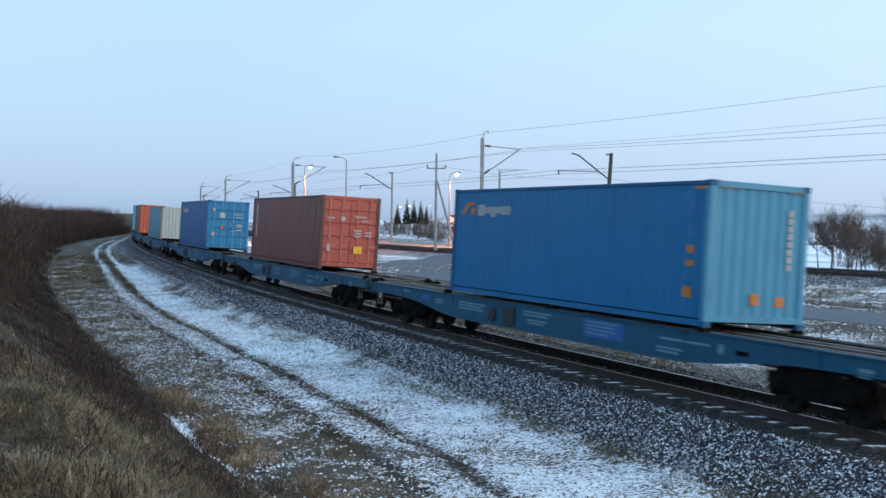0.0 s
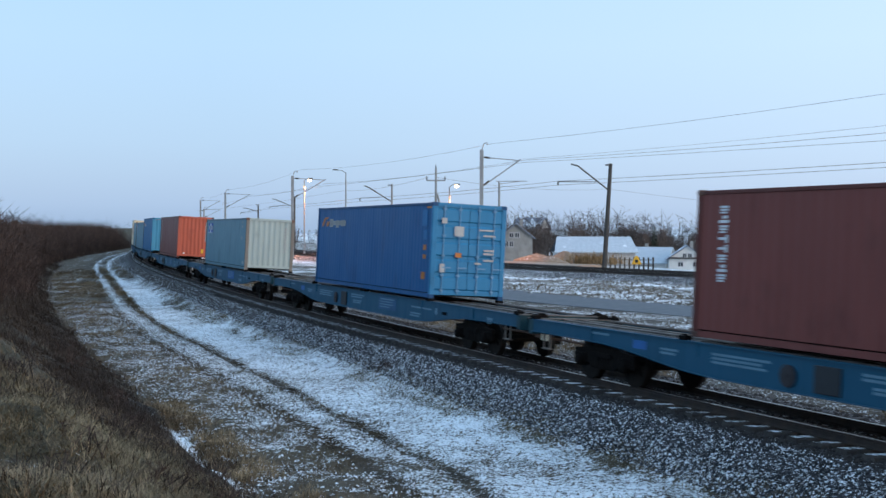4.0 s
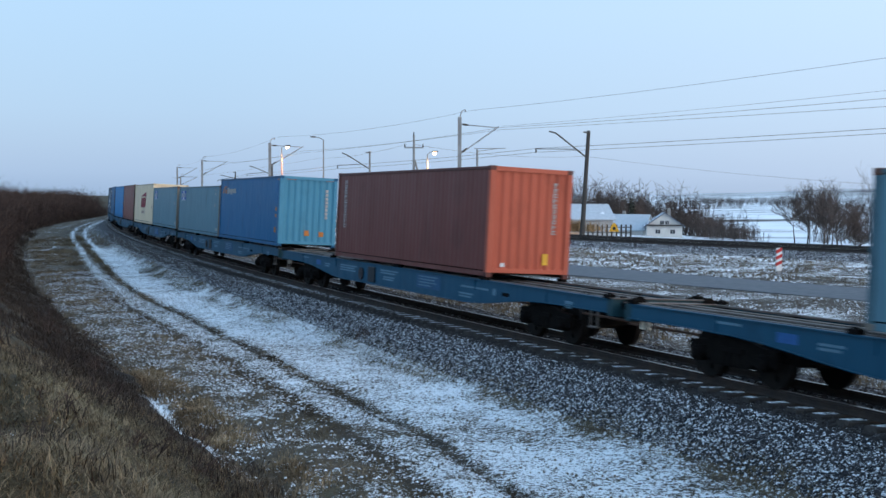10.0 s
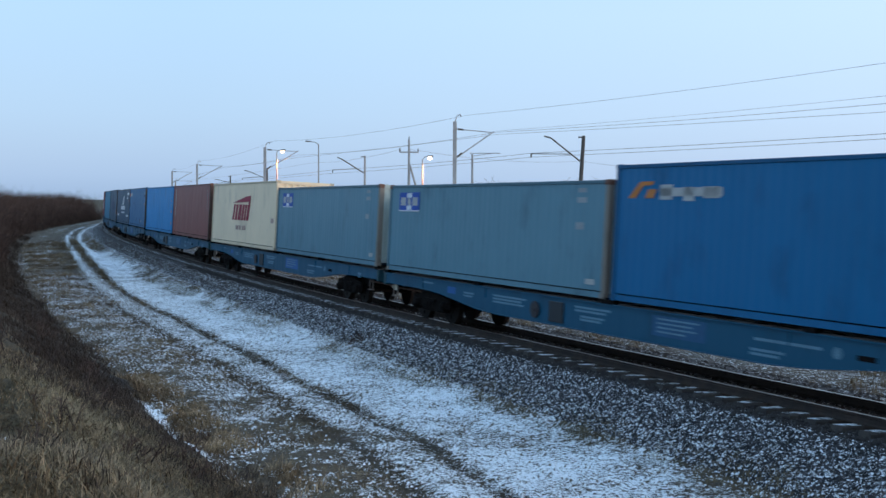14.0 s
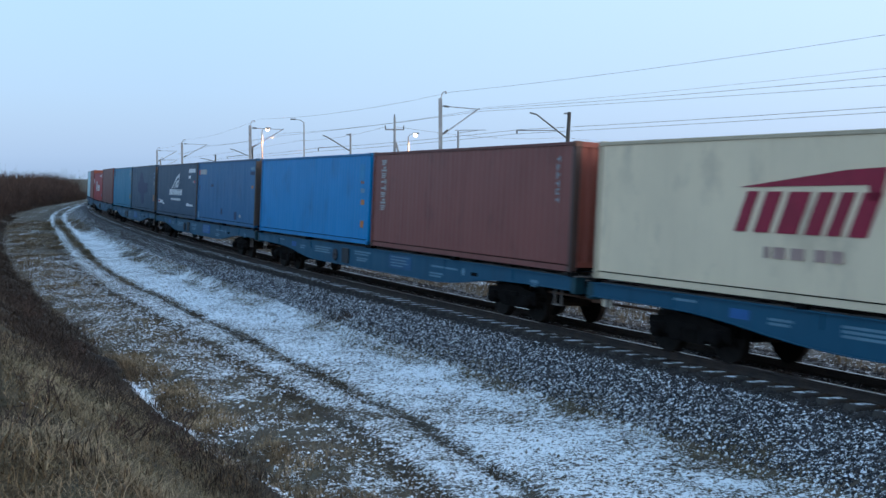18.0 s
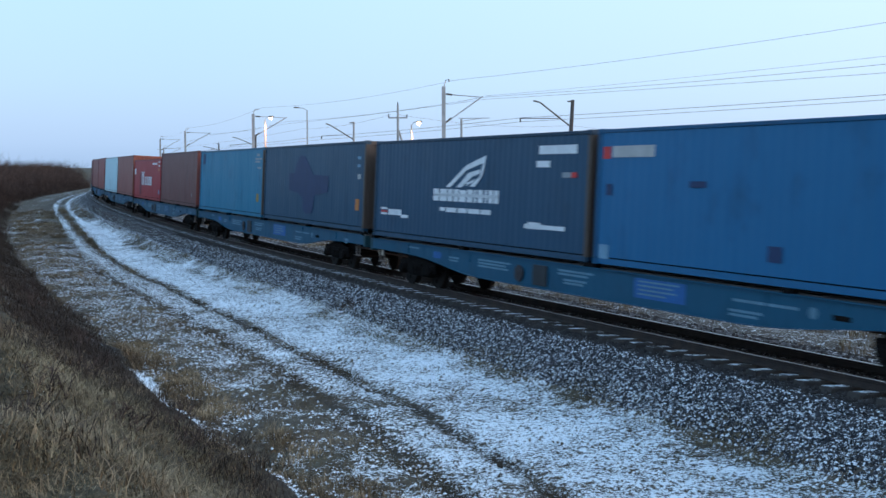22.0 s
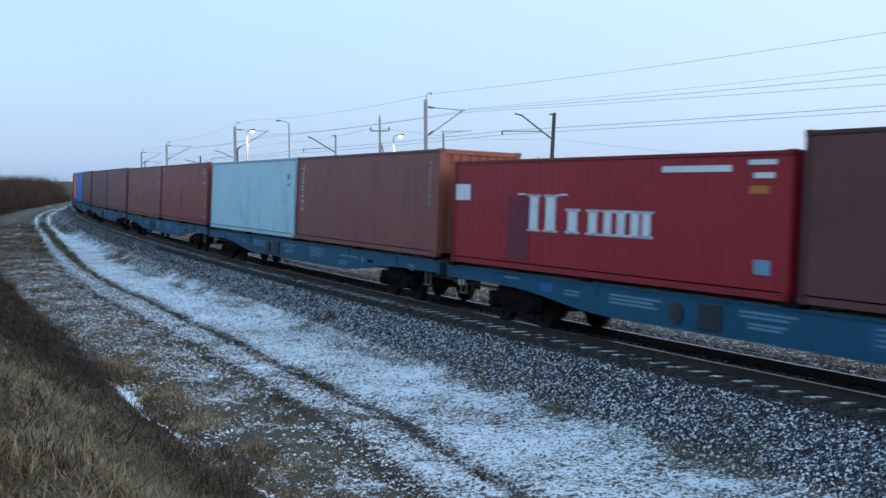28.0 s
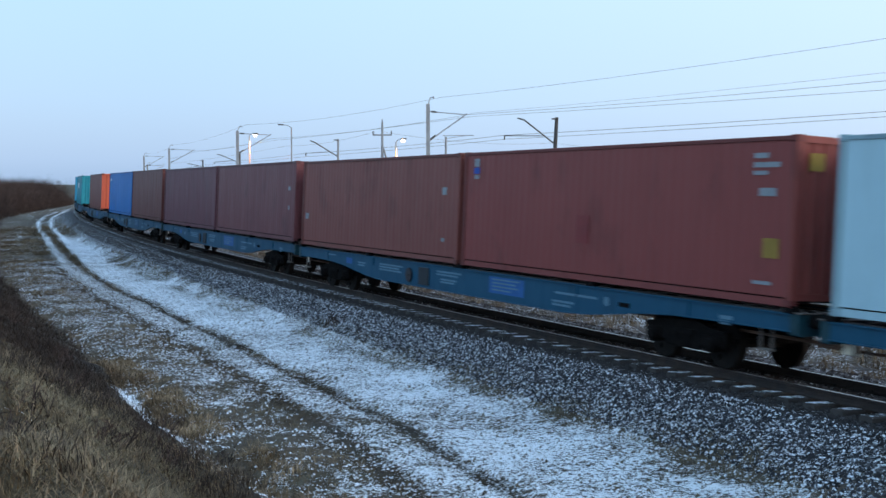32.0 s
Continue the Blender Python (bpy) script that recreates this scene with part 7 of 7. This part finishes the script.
KINDS = [tree_kind(21, 11, "bare deciduous tree with a fine brown crown", trunk=0.16, twigs=2), tree_kind(22, 12.5, "tall bare tree with a wide twiggy crown", spread=0.5, trunk=0.14, depth=4, twigs=2),
         tree_kind(23, 9.5, "slim bare tree with upright limbs", spread=0.4, trunk=0.14, twigs=2), tree_kind(24, 10.5, "bare tree with a rounded crown", twigs=2, trunk=0.13, depth=4),
         tree_kind(25, 12, "tall bare tree with a clear trunk and a round twiggy crown", spread=0.42, trunk=0.15, twigs=3, first=3, depth=4), tree_kind(26, 11.5, "tall slender bare tree with a fine rounded crown", spread=0.48, trunk=0.13, twigs=3, first=3, depth=4)]
TALL = {i: max(v.co.z for ob in KINDS[i].children for v in ob.data.vertices) for i in range(6)}


def plant(kind, x, y, scale, turn, z=None):
    zb = base_z(x, y) if z is None else z
    m = Matrix.Translation((x, y, zb)) @ Matrix.Rotation(turn, 4, "Z")
    t = copy_thing(KINDS[kind], m)
    t.scale = (scale, scale, scale * (0.9 + 0.2 * ((turn * 7) % 1)))
    return t


def grove(outline, count, near, far, seed, kinds=(0, 1, 2, 3), low=8.5, high=12.5):
    """Trees between two distances whose tops follow an outline of (across, up) slopes seen from the bank."""
    rng = random.Random(seed)
    ks, us = [o[0] for o in outline], [o[1] for o in outline]
    for _ in range(count):
        k = rng.uniform(ks[0], ks[-1])
        d = rng.uniform(near, far)
        top = EYE_Z + d * (float(np.interp(k, ks, us)) - rng.uniform(0, 0.004))
        h = rng.uniform(low, high)
        kind = rng.choice(kinds)
        plant(kind, k * d, d, h / TALL[kind], rng.uniform(0, 6.28), top - h)


grove([(0.1013, 0.0093), (0.136, 0.0071), (0.1548, 0.0057), (0.1924, 0.0012), (0.2255, -0.0114), (0.2566, -0.0235)], 60, 255, 330, 41, (1, 3, 4, 5), 7.5, 11.5)
grove([(0.2816, 0.0057), (0.2937, 0.0133), (0.3125, 0.0143), (0.3267, 0.0083), (0.3362, -0.0011)], 8, 225, 252, 42, (4, 5), 13.5, 15.5)
grove([(0.3362, -0.0034), (0.3646, -0.0104), (0.4021, -0.0102)], 7, 225, 262, 43, (4, 5), 9.5, 12.0)
grove([(0.0308, 0.002), (0.0449, 0.003), (0.0543, 0.0077), (0.0778, 0.0097), (0.0966, 0.0079)], 30, 262, 330, 44, (1, 3, 4, 5), 7.5, 11.5)
grove([(0.0027, 0.0038), (0.0214, 0.0048), (0.0449, 0.0072)], 7, 290, 330, 45)
grove([(-0.0443, 0.0045), (-0.034, 0.0102), (-0.0232, 0.0046)], 6, 300, 340, 46)
for i, k in enumerate(KINDS):
    x, y = (70 + 6 * i, 215)
    k.matrix_world = Matrix.Translation((x, y, base_z(x, y)))


def fir(x, y, z, h, seed):
    rng = random.Random(seed)
    t = thing("fir_tree", "dark green fir tree", "tree", "firs", Matrix.Translation((x, y, z)))
    part("trunk", Shape().rod((0, 0, -1), (0, 0, h * 0.95), 0.16, 0.03, 6), M_BARK, t)
    sh = Shape()
    for i in range(22):
        zz = h * (0.12 + 0.86 * i / 22)
        r = (1 - i / 22) * h * 0.2 + 0.15
        for j in range(11):
            a = rng.uniform(0, 6.283)
            rr = r * rng.uniform(0.7, 1.15)
            tip = Vector((math.cos(a) * rr, math.sin(a) * rr, zz - rr * 0.35))
            sd = Vector((-math.sin(a), math.cos(a), 0)) * rr * 0.22
            b = Vector((0, 0, zz + 0.1))
            sh.add([b, b.lerp(tip, 0.6) + sd, tip, b.lerp(tip, 0.6) - sd, b.lerp(tip, 0.55) - Vector((0, 0, rr * 0.25))], [(0, 1, 2), (0, 2, 3), (0, 4, 1), (0, 3, 4), (1, 4, 2), (4, 3, 2)])
    part("crown", sh, M_FIR, t, "dark needle crown")


for i, (p, h) in enumerate((((41.63, 270.0, -4.15), 9.5), ((40.85, 275.0, -4.42), 7.5), ((-13.06, 330.0, 1.4), 7.0), ((36.1, 300.0, -4.31), 8.0), ((5.05, 300.0, -1.61), 4.0), ((-19.5, 330.0, 1.2), 6.2), ((-17.0, 332.0, 1.3), 7.6), ((-15.2, 335.0, 1.3), 7.4), ((-11.6, 331.0, 1.4), 5.4))):
    fir(*p, h, i)


def far_wood():
    """Woods and hedges far off, too many to count."""
    rng = random.Random(31)
    sh = Shape()
    for x, y, z, w, h in [(33.08, 290.0, 52.12, 16, 12.5), (39.82, 285.0, 51.31, 16, 12), (46.31, 280.0, 50.49, 14, 11.5), (53.79, 285.0, 51.36, 14, 10.5), (60.82, 290.0, 52.22, 12, 8.5), (66.24, 290.0, 52.24, 10, 6.5), (67.87, 280.0, 50.57, 8, 4.5), (20.07, 320.0, 57.11, 22, 12.5), (26.68, 310.0, 55.46, 18, 12.5), (8.87, 320.0, 57.07, 16, 9.5), (91.02, 262.0, 47.63, 22, 6), (56.5, 240.0, 43.81, 12, 3.2), (333.1, 1300.0, 13.7, 90, 9), (312.71, 1400.0, 13.67, 110, 8), (341.29, 1200.0, 12.46, 60, 10), (317.31, 1000.0, 9.18, 90, 9), (185.83, 1000.0, 7.76, 120, 9), (223.0, 620.0, 3.55, 60, 8), (-7.99, 700.0, 4.6, 70, 9), (16.3, 760.0, 6.23, 80, 9), (-24.55, 620.0, 4.39, 50, 8), (47.89, 700.0, 6.77, 90, 10), (91.26, 760.0, 6.5, 80, 10), (-43.38, 640.0, 3.75, 50, 7), (196.29, 500.0, 2.86, 60, 9), (-43.29, 500.0, 3.15, 60, 7)]:
        for _ in range(int(w * (1.6 if y < 400 else 1.0))):
            px, py = x + rng.uniform(-w / 2, w / 2), y + rng.uniform(-8, 8)
            z = base_z(px, py)
            hh = h * rng.uniform(0.6, 1.1)
            for _ in range(5):
                a = rng.uniform(0, 6.283)
                p = Vector((px + rng.uniform(-0.6, 0.6), py + rng.uniform(-0.6, 0.6), z - 2))
                e = p + Vector((math.cos(a) * hh * 0.3, math.sin(a) * hh * 0.3, hh * rng.uniform(0.7, 1.0) + 2))
                sh.rod(p, e, 0.06, 0.025, 3, cap=False)
                for _ in range(8):
                    c = p.lerp(e, rng.uniform(0.35, 1))
                    g = c + Vector((rng.uniform(-1, 1), rng.uniform(-1, 1), rng.uniform(0, 1))) * hh * 0.17
                    sh.rod(c, g, 0.045, 0.02, 3, cap=False)
    ob = new("far_wood", sh.mesh("far_wood", M_TWIG))
    tagged(ob, "distant leafless woods and hedges among snowy fields", "wood", kind="stuff")


far_wood()


# ---- sleepers of the near track, piece by piece ----
for i in range(250):
    part("sleeper", sleeper_shape, M_SLEEPER, near_track, at=sleeper_pose(-118 + 0.6 * i), key="sleeper")


def far_sleepers():
    sh = Shape()
    for i in range(330):
        m = sleeper_pose(-118.6 - 0.6 * i)
        q = [m @ Vector(v) for v in ((-1.28, -0.12, 0.02), (1.28, -0.12, 0.02), (1.28, 0.12, 0.02), (-1.28, 0.12, 0.02))]
        sh.add(q + [v - Vector((0, 0, 0.15)) for v in q], [(0, 1, 2, 3), (4, 5, 1, 0), (5, 6, 2, 1), (6, 7, 3, 2), (7, 4, 0, 3)])
    return sh


tagged(part("far_sleepers", far_sleepers(), M_SLEEPER, near_track), kind="stuff")

motions()
